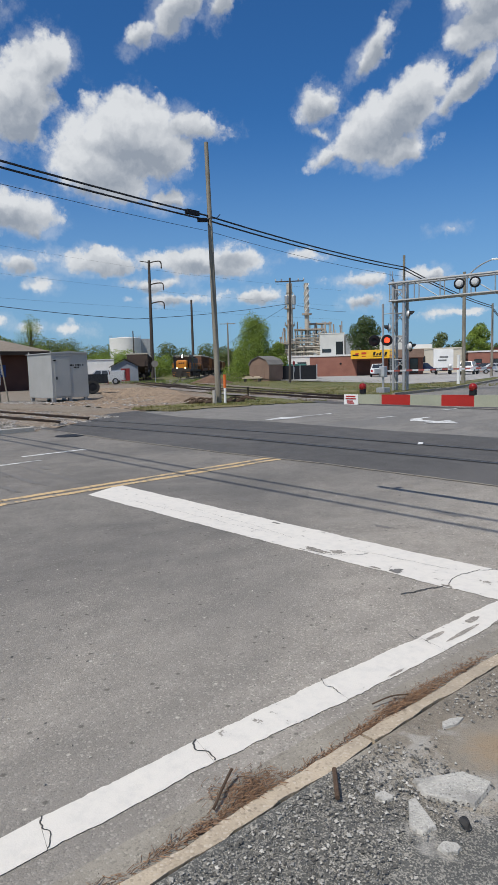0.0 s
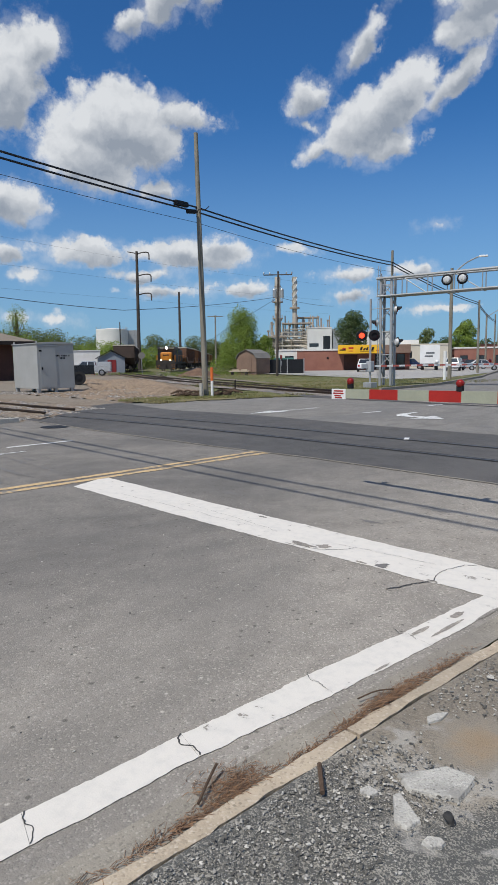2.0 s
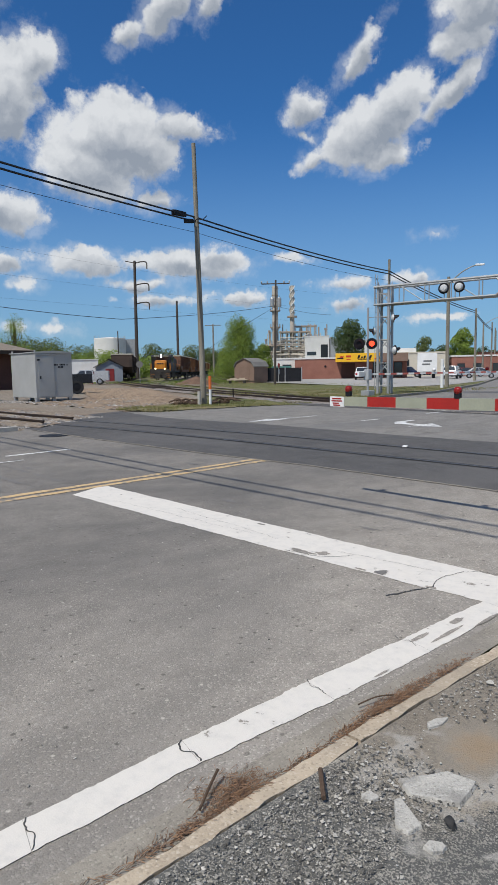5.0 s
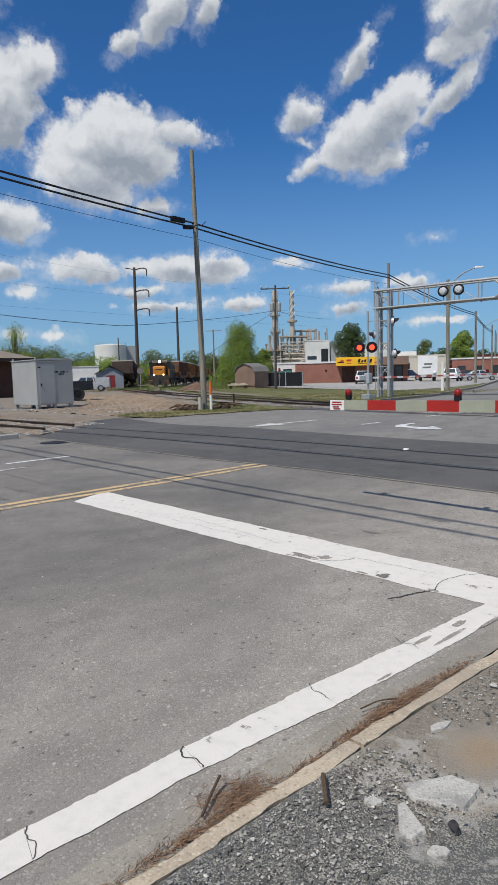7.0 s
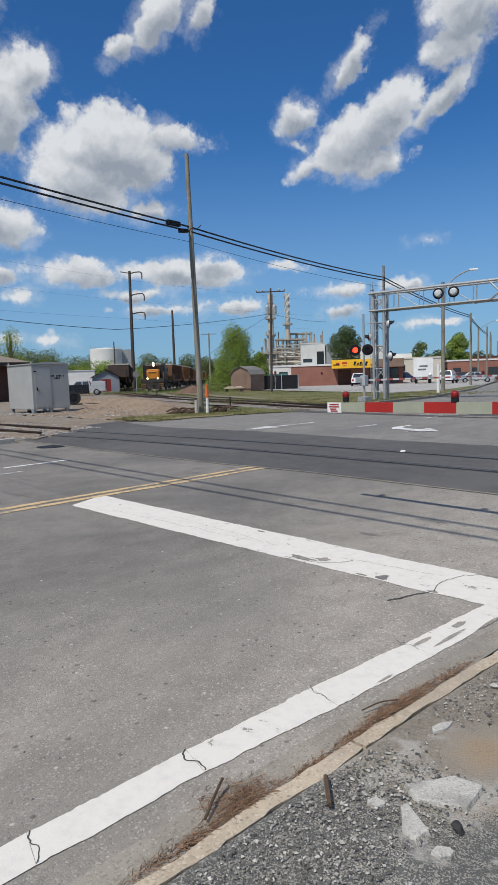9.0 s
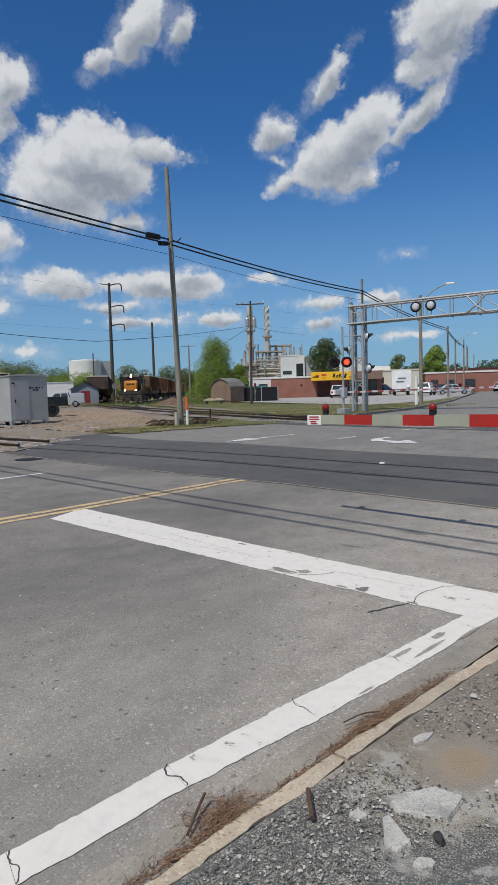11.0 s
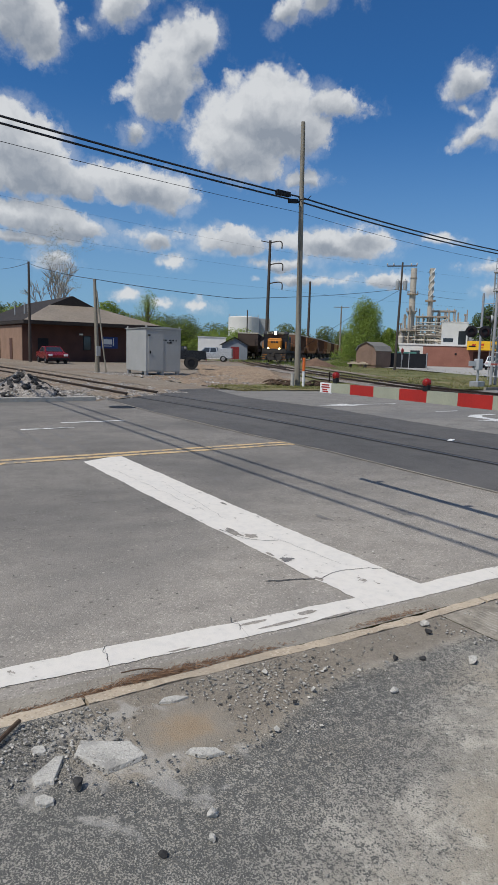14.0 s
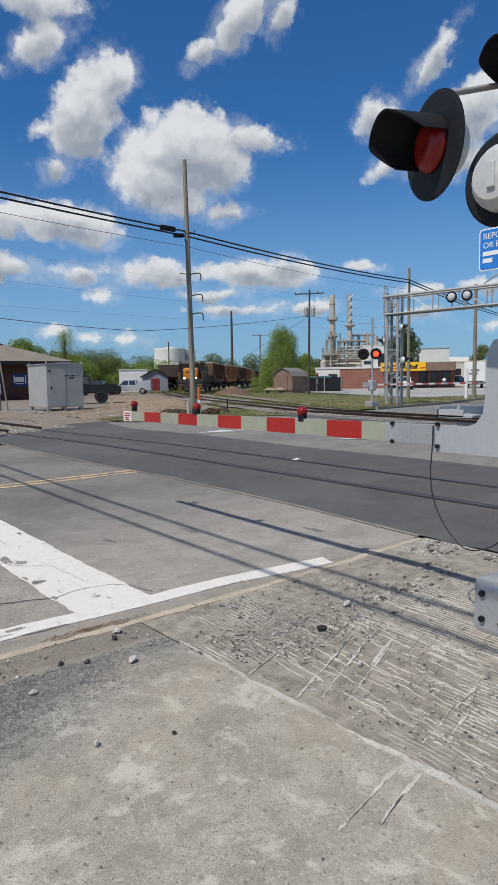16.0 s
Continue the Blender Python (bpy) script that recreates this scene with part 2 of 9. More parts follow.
def chips(nt, base, dark, light, cell=120, light_amt=0.25, stain=None, stain_amt=0.5, stretch=(1, 1, 1), big=0.35, crack=0.0, pits=0.0):
    """Stone chips in a binder with stains and cracks: a colour and a height."""
    co = mapped(nt)
    vor = nt.nodes.new("ShaderNodeTexVoronoi")
    vor.inputs["Scale"].default_value = cell
    nt.links.new(co, vor.inputs["Vector"])
    sep = nt.nodes.new("ShaderNodeSeparateColor")
    nt.links.new(vor.outputs["Color"], sep.inputs[0])
    n_big, n_mid, n_fine = noise_node(nt, mapped(nt, stretch), big, 6, 0.62, 0.6), noise_node(nt, mapped(nt, stretch), 3.1, 6, 0.65), noise_node(nt, co, cell * 1.7, 3)
    col = mix_node(nt, step_node(nt, n_mid, 0.35, 0.68), base, dark)
    col = mix_node(nt, math_node(nt, "MULTIPLY", step_node(nt, sep.outputs[0], 1 - light_amt, 1.0), 0.6), col, light)
    col = mix_node(nt, math_node(nt, "MULTIPLY", step_node(nt, sep.outputs[1], 0.72, 1.0), 0.5), col, tuple(v * 0.55 for v in dark))
    # single larger chips of stone, pale or dark, showing through the binder
    wide = nt.nodes.new("ShaderNodeTexVoronoi")
    wide.inputs["Scale"].default_value = cell * 0.42
    nt.links.new(co, wide.inputs["Vector"])
    ws = nt.nodes.new("ShaderNodeSeparateColor")
    nt.links.new(wide.outputs["Color"], ws.inputs[0])
    grain = math_node(nt, "ADD", wide.outputs["Distance"], math_node(nt, "MULTIPLY", n_fine, 0.3))
    col = mix_node(nt, math_node(nt, "MULTIPLY", math_node(nt, "MULTIPLY", step_node(nt, grain, 0.5, 0.34), step_node(nt, ws.outputs[0], 0.9, 0.94)), 0.7), col, light)
    col = mix_node(nt, math_node(nt, "MULTIPLY", math_node(nt, "MULTIPLY", step_node(nt, grain, 0.5, 0.34), step_node(nt, ws.outputs[1], 0.9, 0.94)), 0.7), col, tuple(v * 0.5 for v in dark))
    if stain:
        col = mix_node(nt, math_node(nt, "MULTIPLY", step_node(nt, n_big, 0.44, 0.68), stain_amt), col, stain)
    if pits:
        pv = nt.nodes.new("ShaderNodeTexVoronoi")
        pv.inputs["Scale"].default_value = pits
        nt.links.new(co, pv.inputs["Vector"])
        ps = nt.nodes.new("ShaderNodeSeparateColor")
        nt.links.new(pv.outputs["Color"], ps.inputs[0])
        ragged = math_node(nt, "ADD", pv.outputs["Distance"], math_node(nt, "MULTIPLY", n_fine, 0.25))
        hole = math_node(nt, "MULTIPLY", step_node(nt, ragged, 0.42, 0.26), step_node(nt, ps.outputs[0], 0.86, 0.9))
        col = mix_node(nt, math_node(nt, "MULTIPLY", hole, 0.8), col, tuple(v * 0.4 for v in dark))
        chip = math_node(nt, "MULTIPLY", step_node(nt, ragged, 0.36, 0.24), step_node(nt, ps.outputs[1], 0.92, 0.95))
        col = mix_node(nt, math_node(nt, "MULTIPLY", chip, 0.7), col, light)
    if crack:
        cv = nt.nodes.new("ShaderNodeTexVoronoi")
        cv.feature = "DISTANCE_TO_EDGE"
        cv.inputs["Scale"].default_value = crack
        warp = nt.nodes.new("ShaderNodeTexNoise")
        warp.inputs["Scale"].default_value, warp.inputs["Detail"].default_value = 2.2, 6
        nt.links.new(co, warp.inputs["Vector"])
        mx = nt.nodes.new("ShaderNodeVectorMath")
        mx.operation = "ADD"
        sc = nt.nodes.new("ShaderNodeVectorMath")
        sc.operation = "SCALE"
        sc.inputs["Scale"].default_value = 1.2
        nt.links.new(warp.outputs["Color"], sc.inputs[0])
        nt.links.new(co, mx.inputs[0])
        nt.links.new(sc.outputs[0], mx.inputs[1])
        nt.links.new(mx.outputs[0], cv.inputs["Vector"])
        line = math_node(nt, "MULTIPLY", step_node(nt, cv.outputs["Distance"], 0.004, 0.0), step_node(nt, n_big, 0.6, 0.68))
        col = mix_node(nt, line, col, tuple(v * 0.35 for v in dark))
    return col, math_node(nt, "ADD", math_node(nt, "MULTIPLY", vor.outputs["Distance"], -0.8), math_node(nt, "MULTIPLY", n_fine, 0.5))


def speckled(name, base, dark, light, cell=120, light_amt=0.25, stain=None, stain_amt=0.5, rough=0.85, bump=0.5, dist=0.006, crack=0.0, stretch=(1, 1, 1), big=0.35, pits=0.0, lane_tone=None):
    """Asphalt, concrete and gravel."""
    m, nt, b = base_mat(name)
    col, h = chips(nt, base, dark, light, cell, light_amt, stain, stain_amt, stretch, big, crack, pits)
    if lane_tone:
        # paler towards the gutter, darker in the lanes beyond
        co = mapped(nt)
        sep = nt.nodes.new("ShaderNodeSeparateXYZ")
        nt.links.new(co, sep.inputs[0])
        x = math_node(nt, "ADD", sep.outputs[0], math_node(nt, "MULTIPLY", noise_node(nt, mapped(nt, (1, 0.4, 1)), 0.5, 5), 2.4))
        tone = nt.nodes.new("ShaderNodeMix")
        tone.data_type, tone.blend_type = "RGBA", "MULTIPLY"
        nt.links.new(step_node(nt, x, lane_tone[1], lane_tone[0]), tone.inputs[0])
        nt.links.new(col, tone.inputs[6])
        tone.inputs[7].default_value = (*lane_tone[2], 1)
        col = tone.outputs[2]
    nt.links.new(col, b.inputs["Base Color"])
    b.inputs["Roughness"].default_value = rough
    b.inputs["Specular IOR Level"].default_value = 0.3
    bumped(nt, b, h, bump, dist)
    return m


def crumbled(name):
    """Dark broken asphalt along the kerb that frays out over older concrete, with a silted pothole."""
    m, nt, b = base_mat(name)
    co = mapped(nt)
    pale, hp = chips(nt, (0.395, 0.362, 0.3), (0.285, 0.262, 0.217), (0.52, 0.487, 0.42), 120, 0.2, (0.38, 0.32, 0.23), 0.6, big=0.8, pits=20)
    n1, n2, n3 = noise_node(nt, co, 1.1, 6, 0.65), noise_node(nt, co, 9, 5, 0.7), noise_node(nt, co, 3.4, 8, 0.7, 0.4)
    # lime bloom and grime on the concrete
    pale = mix_node(nt, math_node(nt, "MULTIPLY", step_node(nt, n3, 0.52, 0.62), 0.75), pale, (0.53, 0.49, 0.41))
    pale = mix_node(nt, math_node(nt, "MULTIPLY", step_node(nt, n3, 0.46, 0.36), 0.6), pale, (0.25, 0.228, 0.182))
    sep = nt.nodes.new("ShaderNodeSeparateXYZ")
    nt.links.new(co, sep.inputs[0])
    px, py = sep.outputs[0], sep.outputs[1]
    edge = math_node(nt, "ADD", px, math_node(nt, "MULTIPLY", py, 0.45))
    ragged = math_node(nt, "ADD", math_node(nt, "MULTIPLY", n1, 0.9), math_node(nt, "MULTIPLY", n2, 0.5))
    ragged = math_node(nt, "SUBTRACT", ragged, 0.7)
    dens = step_node(nt, math_node(nt, "ADD", edge, ragged), 1.9, 0.85)
    # its bare kerb side, where a strip of brown dirt shows from the pothole on
    bulge = math_node(nt, "MULTIPLY", step_node(nt, py, 2.3, 3.2), step_node(nt, py, 4.4, 3.35))
    rim = math_node(nt, "SUBTRACT", px, math_node(nt, "MULTIPLY", bulge, 0.32))
    rim = math_node(nt, "ADD", rim, math_node(nt, "MULTIPLY", ragged, 0.25))
    kerb_side = math_node(nt, "MULTIPLY", step_node(nt, rim, -1.26, -1.46), step_node(nt, py, 2.5, 3.3))
    dens = math_node(nt, "MULTIPLY", dens, step_node(nt, kerb_side, 0.8, 0.1))
    # black film worn down to flecks over the paler slab
    fleck, fine = noise_node(nt, co, 125, 3, 0.6), noise_node(nt, co, 31, 3, 0.6)
    fleck = math_node(nt, "ADD", math_node(nt, "MULTIPLY", fleck, 0.72), math_node(nt, "MULTIPLY", fine, 0.28))
    film = step_node(nt, math_node(nt, "ADD", fleck, math_node(nt, "MULTIPLY", dens, 0.15)), 0.59, 0.66)
    pale = mix_node(nt, math_node(nt, "MULTIPLY", dens, 0.5), pale, (0.27, 0.265, 0.245))
    col = mix_node(nt, math_node(nt, "MULTIPLY", film, 0.9), pale, mix_node(nt, n2, (0.06, 0.062, 0.06), (0.11, 0.11, 0.104)))
    dirt = mix_node(nt, step_node(nt, fleck, 0.4, 0.6), (0.25, 0.215, 0.17), (0.15, 0.13, 0.105))
    col = mix_node(nt, math_node(nt, "MULTIPLY", kerb_side, 0.85), col, dirt)
    far = nt.nodes.new("ShaderNodeVectorMath")
    far.operation = "DISTANCE"
    nt.links.new(mapped(nt, (1.0, 0.85, 0.0)), far.inputs[0])
    far.inputs[1].default_value = (-1.32, 3.38 * 0.85, 0.0)
    ring = math_node(nt, "ADD", far.outputs["Value"], math_node(nt, "ADD", math_node(nt, "MULTIPLY", n2, 0.26), math_node(nt, "MULTIPLY", n3, 0.16)))
    silt = mix_node(nt, step_node(nt, ring, 0.4, 0.22), (0.28, 0.25, 0.205), (0.31, 0.228, 0.145))
    col = mix_node(nt, math_node(nt, "MULTIPLY", step_node(nt, ring, 0.48, 0.3), 0.8), col, silt)
    # thin pale crust left round the pothole
    wide = nt.nodes.new("ShaderNodeVectorMath")
    wide.operation = "DISTANCE"
    nt.links.new(co, wide.inputs[0])
    wide.inputs[1].default_value = (-1.26, 3.12, 0.03)
    crust = math_node(nt, "ADD", noise_node(nt, co, 5.5, 7, 0.6, 0.3), math_node(nt, "MULTIPLY", wide.outputs["Value"], -0.42))
    crust = math_node(nt, "MULTIPLY", step_node(nt, crust, 0.35, 0.47), step_node(nt, ring, 0.36, 0.46))
    col = mix_node(nt, math_node(nt, "MULTIPLY", crust, 0.6), col, mix_node(nt, n2, (0.5, 0.475, 0.43), (0.34, 0.325, 0.295)))
    nt.links.new(col, b.inputs["Base Color"])
    b.inputs["Roughness"].default_value, b.inputs["Specular IOR Level"].default_value = 0.9, 0.3
    bumped(nt, b, math_node(nt, "ADD", math_node(nt, "ADD", math_node(nt, "MULTIPLY", film, 0.5), hp), math_node(nt, "MULTIPLY", n3, 1.2)), 0.55, 0.008)
    return m


def glow(name, col, strength, base=None):
    m, nt, b = base_mat(name)
    b.inputs["Base Color"].default_value = (*(base or col), 1)
    b.inputs["Emission Color"].default_value, b.inputs["Emission Strength"].default_value = (*col, 1), strength
    return m


def glass(name, tint=(0.03, 0.035, 0.04), rough=0.06):
    m, nt, b = base_mat(name)
    b.inputs["Base Color"].default_value, b.inputs["Roughness"].default_value = (*tint, 1), rough
    b.inputs["Specular IOR Level"].default_value = 0.8
    return m


def painted(name, paint, under, wear_lo=0.56, wear_hi=0.62, dirt=(0.45, 0.44, 0.42), rough=0.7):
    """Road paint with chips worn through to the asphalt and a grimy film."""
    m, nt, b = base_mat(name)
    co = mapped(nt)
    n1, n2, n3 = noise_node(nt, co, 2.3, 6, 0.7), noise_node(nt, co, 11, 5, 0.7), noise_node(nt, co, 140, 3)
    worn = step_node(nt, math_node(nt, "ADD", math_node(nt, "MULTIPLY", n1, 0.45), math_node(nt, "MULTIPLY", n2, 0.55)), wear_lo, wear_hi)
    col = mix_node(nt, math_node(nt, "MULTIPLY", step_node(nt, n2, 0.4, 0.75), 0.35), paint, dirt)
    col = mix_node(nt, math_node(nt, "MULTIPLY", step_node(nt, n3, 0.58, 0.75), 0.25), col, dirt)
    nt.links.new(mix_node(nt, worn, col, under), b.inputs["Base Color"])
    b.inputs["Roughness"].default_value, b.inputs["Specular IOR Level"].default_value = rough, 0.3
    bumped(nt, b, n3, 0.3, 0.003)
    return m


ASPHALT = speckled("old_asphalt", (0.335, 0.305, 0.265), (0.255, 0.233, 0.203), (0.56, 0.52, 0.45), 105, 0.26, (0.17, 0.16, 0.146), 0.6, pits=16, lane_tone=(-5.6, -1.3, (0.64, 0.65, 0.67)), crack=0.5, stretch=(1.0, 0.7, 1))
ASPHALT_NEW = speckled("dark_asphalt", (0.1, 0.096, 0.092), (0.077, 0.074, 0.071), (0.18, 0.174, 0.168), 130, 0.16, (0.14, 0.133, 0.126), 0.5, rough=0.8)
ASPHALT_FAR = speckled("far_asphalt", (0.23, 0.217, 0.198), (0.175, 0.165, 0.15), (0.37, 0.35, 0.315), 60, 0.15, (0.15, 0.148, 0.146), 0.5, stretch=(1, 0.4, 1))
VERGE = crumbled("crumbled_verge")
MORTAR = speckled("pale_mortar_ridge", (0.54, 0.51, 0.45), (0.4, 0.375, 0.325), (0.62, 0.59, 0.53), 90, 0.2, (0.4, 0.375, 0.33), 0.6, bump=0.4, big=4.0)
SLAB = speckled("pale_mortar", (0.44, 0.42, 0.38), (0.34, 0.32, 0.29), (0.55, 0.53, 0.49), 95, 0.2, (0.36, 0.33, 0.28), 0.6, bump=0.4, big=0.9)


def grooved(name):
    m, nt, b = base_mat(name)
    co = mapped(nt)
    wave = nt.nodes.new("ShaderNodeTexWave")
    wave.wave_type, wave.bands_direction = "BANDS", "Y"
    for k, v in (("Scale", 8.5), ("Distortion", 5.0), ("Detail", 6.0), ("Detail Scale", 2.2), ("Detail Roughness", 0.65)):
        wave.inputs[k].default_value = v
    nt.links.new(mapped(nt, (0.35, 1, 1)), wave.inputs["Vector"])
    n1, n2, n3 = noise_node(nt, co, 0.9, 6, 0.65), noise_node(nt, co, 9, 6, 0.7), noise_node(nt, co, 90, 4)
    ridge = math_node(nt, "MULTIPLY", step_node(nt, wave.outputs["Fac"], 0.62, 0.95), step_node(nt, n1, 0.46, 0.62))
    col = mix_node(nt, step_node(nt, n2, 0.35, 0.65), (0.32, 0.284, 0.228), (0.185, 0.163, 0.128))
    col = mix_node(nt, math_node(nt, "MULTIPLY", step_node(nt, n3, 0.55, 0.75), 0.5), col, (0.5, 0.48, 0.44))
    col = mix_node(nt, math_node(nt, "MULTIPLY", step_node(nt, n3, 0.42, 0.3), 0.6), col, (0.13, 0.12, 0.105))
    col = mix_node(nt, math_node(nt, "MULTIPLY", ridge, 0.9), col, (0.6, 0.57, 0.51))
    nt.links.new(col, b.inputs["Base Color"])
    b.inputs["Roughness"].default_value = 0.9
    h = math_node(nt, "ADD", math_node(nt, "MULTIPLY", ridge, 1.0), math_node(nt, "MULTIPLY", n3, 0.8))
    bumped(nt, b, h, 0.6, 0.007)
    return m


SLAB_ROUGH = grooved("grooved_concrete")
GUTTER = speckled("gutter_concrete", (0.32, 0.29, 0.24), (0.245, 0.222, 0.185), (0.43, 0.4, 0.34), 120, 0.15, (0.2, 0.185, 0.165), 0.5, bump=0.35, big=0.8)
KERB = speckled("tan_kerb_concrete", (0.5, 0.415, 0.31), (0.4, 0.33, 0.245), (0.6, 0.53, 0.43), 90, 0.2, (0.33, 0.28, 0.215), 0.7, bump=0.35, big=1.6)
WHITE_PAINT = painted("white_road_paint", (0.68, 0.645, 0.585), (0.27, 0.245, 0.21), 0.6, 0.63)
WHITE_FADED = painted("faded_white_road_paint", (0.68, 0.68, 0.66), (0.22, 0.215, 0.21), 0.5, 0.6)
YELLOW_PAINT = painted("yellow_road_paint", (0.58, 0.41, 0.215), (0.26, 0.23, 0.19), 0.49, 0.58, (0.5, 0.39, 0.25))
DIRT = speckled("brown_dirt", (0.31, 0.23, 0.16), (0.175, 0.128, 0.088), (0.46, 0.38, 0.29), 14, 0.2, (0.3, 0.225, 0.155), 0.6, bump=0.8, dist=0.05, big=0.15)
GRAVEL = speckled("grey_gravel", (0.28, 0.24, 0.19), (0.2, 0.165, 0.125), (0.4, 0.36, 0.31), 16, 0.25, (0.215, 0.155, 0.105), 0.85, bump=0.8, dist=0.05, big=0.12)
BALLAST = speckled("ballast_stone", (0.33, 0.3, 0.27), (0.17, 0.15, 0.13), (0.56, 0.53, 0.49), 13, 0.3, (0.24, 0.19, 0.15), 0.6, bump=1.0, dist=0.08, big=0.3)
GRASS_SOIL = speckled("dry_grass", (0.12, 0.135, 0.045), (0.085, 0.1, 0.03), (0.3, 0.25, 0.13), 9, 0.3, (0.27, 0.21, 0.12), 0.65, bump=0.8, dist=0.06, big=0.2)
LOT = speckled("car_park_concrete", (0.4, 0.385, 0.36), (0.33, 0.315, 0.295), (0.46, 0.45, 0.43), 8, 0.1, (0.28, 0.27, 0.255), 0.5, bump=0.2, big=0.08)
TRACK_DIRT = speckled("dirty_ballast", (0.33, 0.27, 0.2), (0.2, 0.155, 0.115), (0.5, 0.45, 0.38), 15, 0.25, (0.24, 0.165, 0.11), 0.8, bump=1.0, dist=0.06, big=0.5)
STEEL = mat("rusty_steel_rail", (0.075, 0.052, 0.04), (0.05, 0.036, 0.028), 2, 40, 0.6, 0.5)
RAIL_TOP = mat("worn_rail_head", (0.16, 0.155, 0.15), (0.1, 0.095, 0.09), 2, 40, 0.45, 0.6)
GROOVE = mat("flangeway_dirt", (0.02, 0.019, 0.018), (0.035, 0.032, 0.03), 3, 60, 0.9)
TIE = mat("creosoted_timber", (0.12, 0.085, 0.06), (0.2, 0.16, 0.12), 1.5, 30, 0.9, bump=0.5, rand=0.5)
WOOD_POLE = mat("weathered_pole_wood", (0.3, 0.275, 0.225), (0.15, 0.135, 0.105), 1.4, 16, 0.9, bump=0.6, stretch=(6, 6, 0.5))
DARK_POLE = mat("dark_pole_wood", (0.085, 0.07, 0.06), (0.05, 0.042, 0.036), 1.0, 14, 0.9, bump=0.5, stretch=(6, 6, 0.5))
GALV = mat("galvanised_steel", (0.46, 0.465, 0.46), (0.34, 0.345, 0.34), 3, 40, 0.5, 0.55, bump=0.05)
GALV_DULL = mat("dull_aluminium", (0.42, 0.43, 0.44), (0.33, 0.335, 0.34), 2, 50, 0.55, 0.4, bump=0.05)
GREY_PAINT = mat("grey_signal_paint", (0.42, 0.44, 0.46), (0.36, 0.375, 0.39), 1.2, 30, 0.5, 0.15, bump=0.06)
BOX_PAINT = mat("aluminium_house_paint", (0.42, 0.425, 0.415), (0.35, 0.355, 0.345), 0.8, 30, 0.55, 0.2, bump=0.06)
BLACK = mat("black_enamel", (0.008, 0.009, 0.012), (0.014, 0.015, 0.018), 3, 60, 0.6, bump=0.02, spec=0.25)
CABLE = mat("black_cable", (0.015, 0.017, 0.022), (0.025, 0.027, 0.032), 2, 30, 0.6, bump=0)
RED_SHEET = mat("red_reflective_sheeting", (0.38, 0.02, 0.014), (0.3, 0.018, 0.013), 3, 60, 0.45, bump=0.03)
PALE_SHEET = mat("soiled_white_sheeting", (0.335, 0.345, 0.26), (0.275, 0.285, 0.22), 2.5, 60, 0.5, bump=0.03)
WHITE_METAL = mat("white_paint_metal", (0.78, 0.78, 0.77), (0.68, 0.68, 0.66), 1, 25, 0.5, bump=0.03)
RED_LENS = mat("red_lamp_lens", (0.27, 0.012, 0.008), (0.2, 0.008, 0.006), 8, 60, 0.25, bump=0.05)
RED_LIT = glow("lit_red_lens", (1.0, 0.05, 0.02), 3.2, (0.6, 0.02, 0.01))

# ---- building helpers ----
def gz(x, y):
    """Height of the ground: the road climbs a little to the tracks."""
    u = min(1.0, max(0.0, (math.hypot(x, y) - 4.0) / 16.0))
    return 0.2 * u * u * (3 - 2 * u)


def mesh_of(bm, name, material=None, smooth=False):
    bmesh.ops.recalc_face_normals(bm, faces=bm.faces[:])
    me = bpy.data.meshes.new(name)
    bm.to_mesh(me)
    bm.free()
    for m in (material if isinstance(material, (list, tuple)) else [material] if material else []):
        me.materials.append(m)
    if smooth:
        for p in me.polygons:
            p.use_smooth = True
    return me


def part(name, bm, material, parent, label="", smooth=False):
    ob = new(name, mesh_of(bm, name, material, smooth))
    ob.parent = parent
    if label:
        ob["label"] = label
    return ob


def single(name, bm, material, label="", category="", kind="", group="", smooth=False, at=None):
    ob = new(name, mesh_of(bm, name, material, smooth))
    if at is not None:
        ob.matrix_basis = at
    return tagged(ob, label, category, group, kind)


def thing(name, m, label, category, group="", kind=""):
    ob = new(name)
    ob.empty_display_size = 0.2
    ob.matrix_basis = m
    return tagged(ob, label, category, group, kind)


def block(bm, x0, x1, y0, y1, z0, z1, bevel=0.0, m=None, taper=0.0):
    vs = [bm.verts.new((x, y, z)) for z in (z0, z1) for y in (y0, y1) for x in (x0, x1)]
    if taper:
        cx, cy = (x0 + x1) / 2, (y0 + y1) / 2
        for v in vs[4:]:
            v.co.x, v.co.y = cx + (v.co.x - cx) * (1 - taper), cy + (v.co.y - cy) * (1 - taper)
    fs = [bm.faces.new([vs[i] for i in q]) for q in ((0, 2, 3, 1), (4, 5, 7, 6), (0, 1, 5, 4), (2, 6, 7, 3), (0, 4, 6, 2), (1, 3, 7, 5))]
    if bevel:
        es = list({e for f in fs for e in f.edges})
        out = bmesh.ops.bevel(bm, geom=es, offset=bevel, segments=2, affect="EDGES", profile=0.6)
        vs = list({v for f in out["faces"] for v in f.verts} | {v for v in vs if v.is_valid})
    if m is not None:
        for v in vs:
            v.co = m @ v.co
    return vs


def rod(bm, p, q, r, r2=None, seg=10, caps=True):
    p, q = Vector(p), Vector(q)
    r2 = r if r2 is None else r2
    z = (q - p).normalized()
    x = z.orthogonal().normalized()
    y = z.cross(x)
    a, b = ([bm.verts.new(c + k * (math.cos(t) * x + math.sin(t) * y)) for t in (2 * math.pi * i / seg for i in range(seg))] for c, k in ((p, r), (q, r2)))
    for i in range(seg):
        bm.faces.new((a[i], a[(i + 1) % seg], b[(i + 1) % seg], b[i]))
    if caps:
        bm.faces.new(a[::-1])
        bm.faces.new(b)
    return a + b


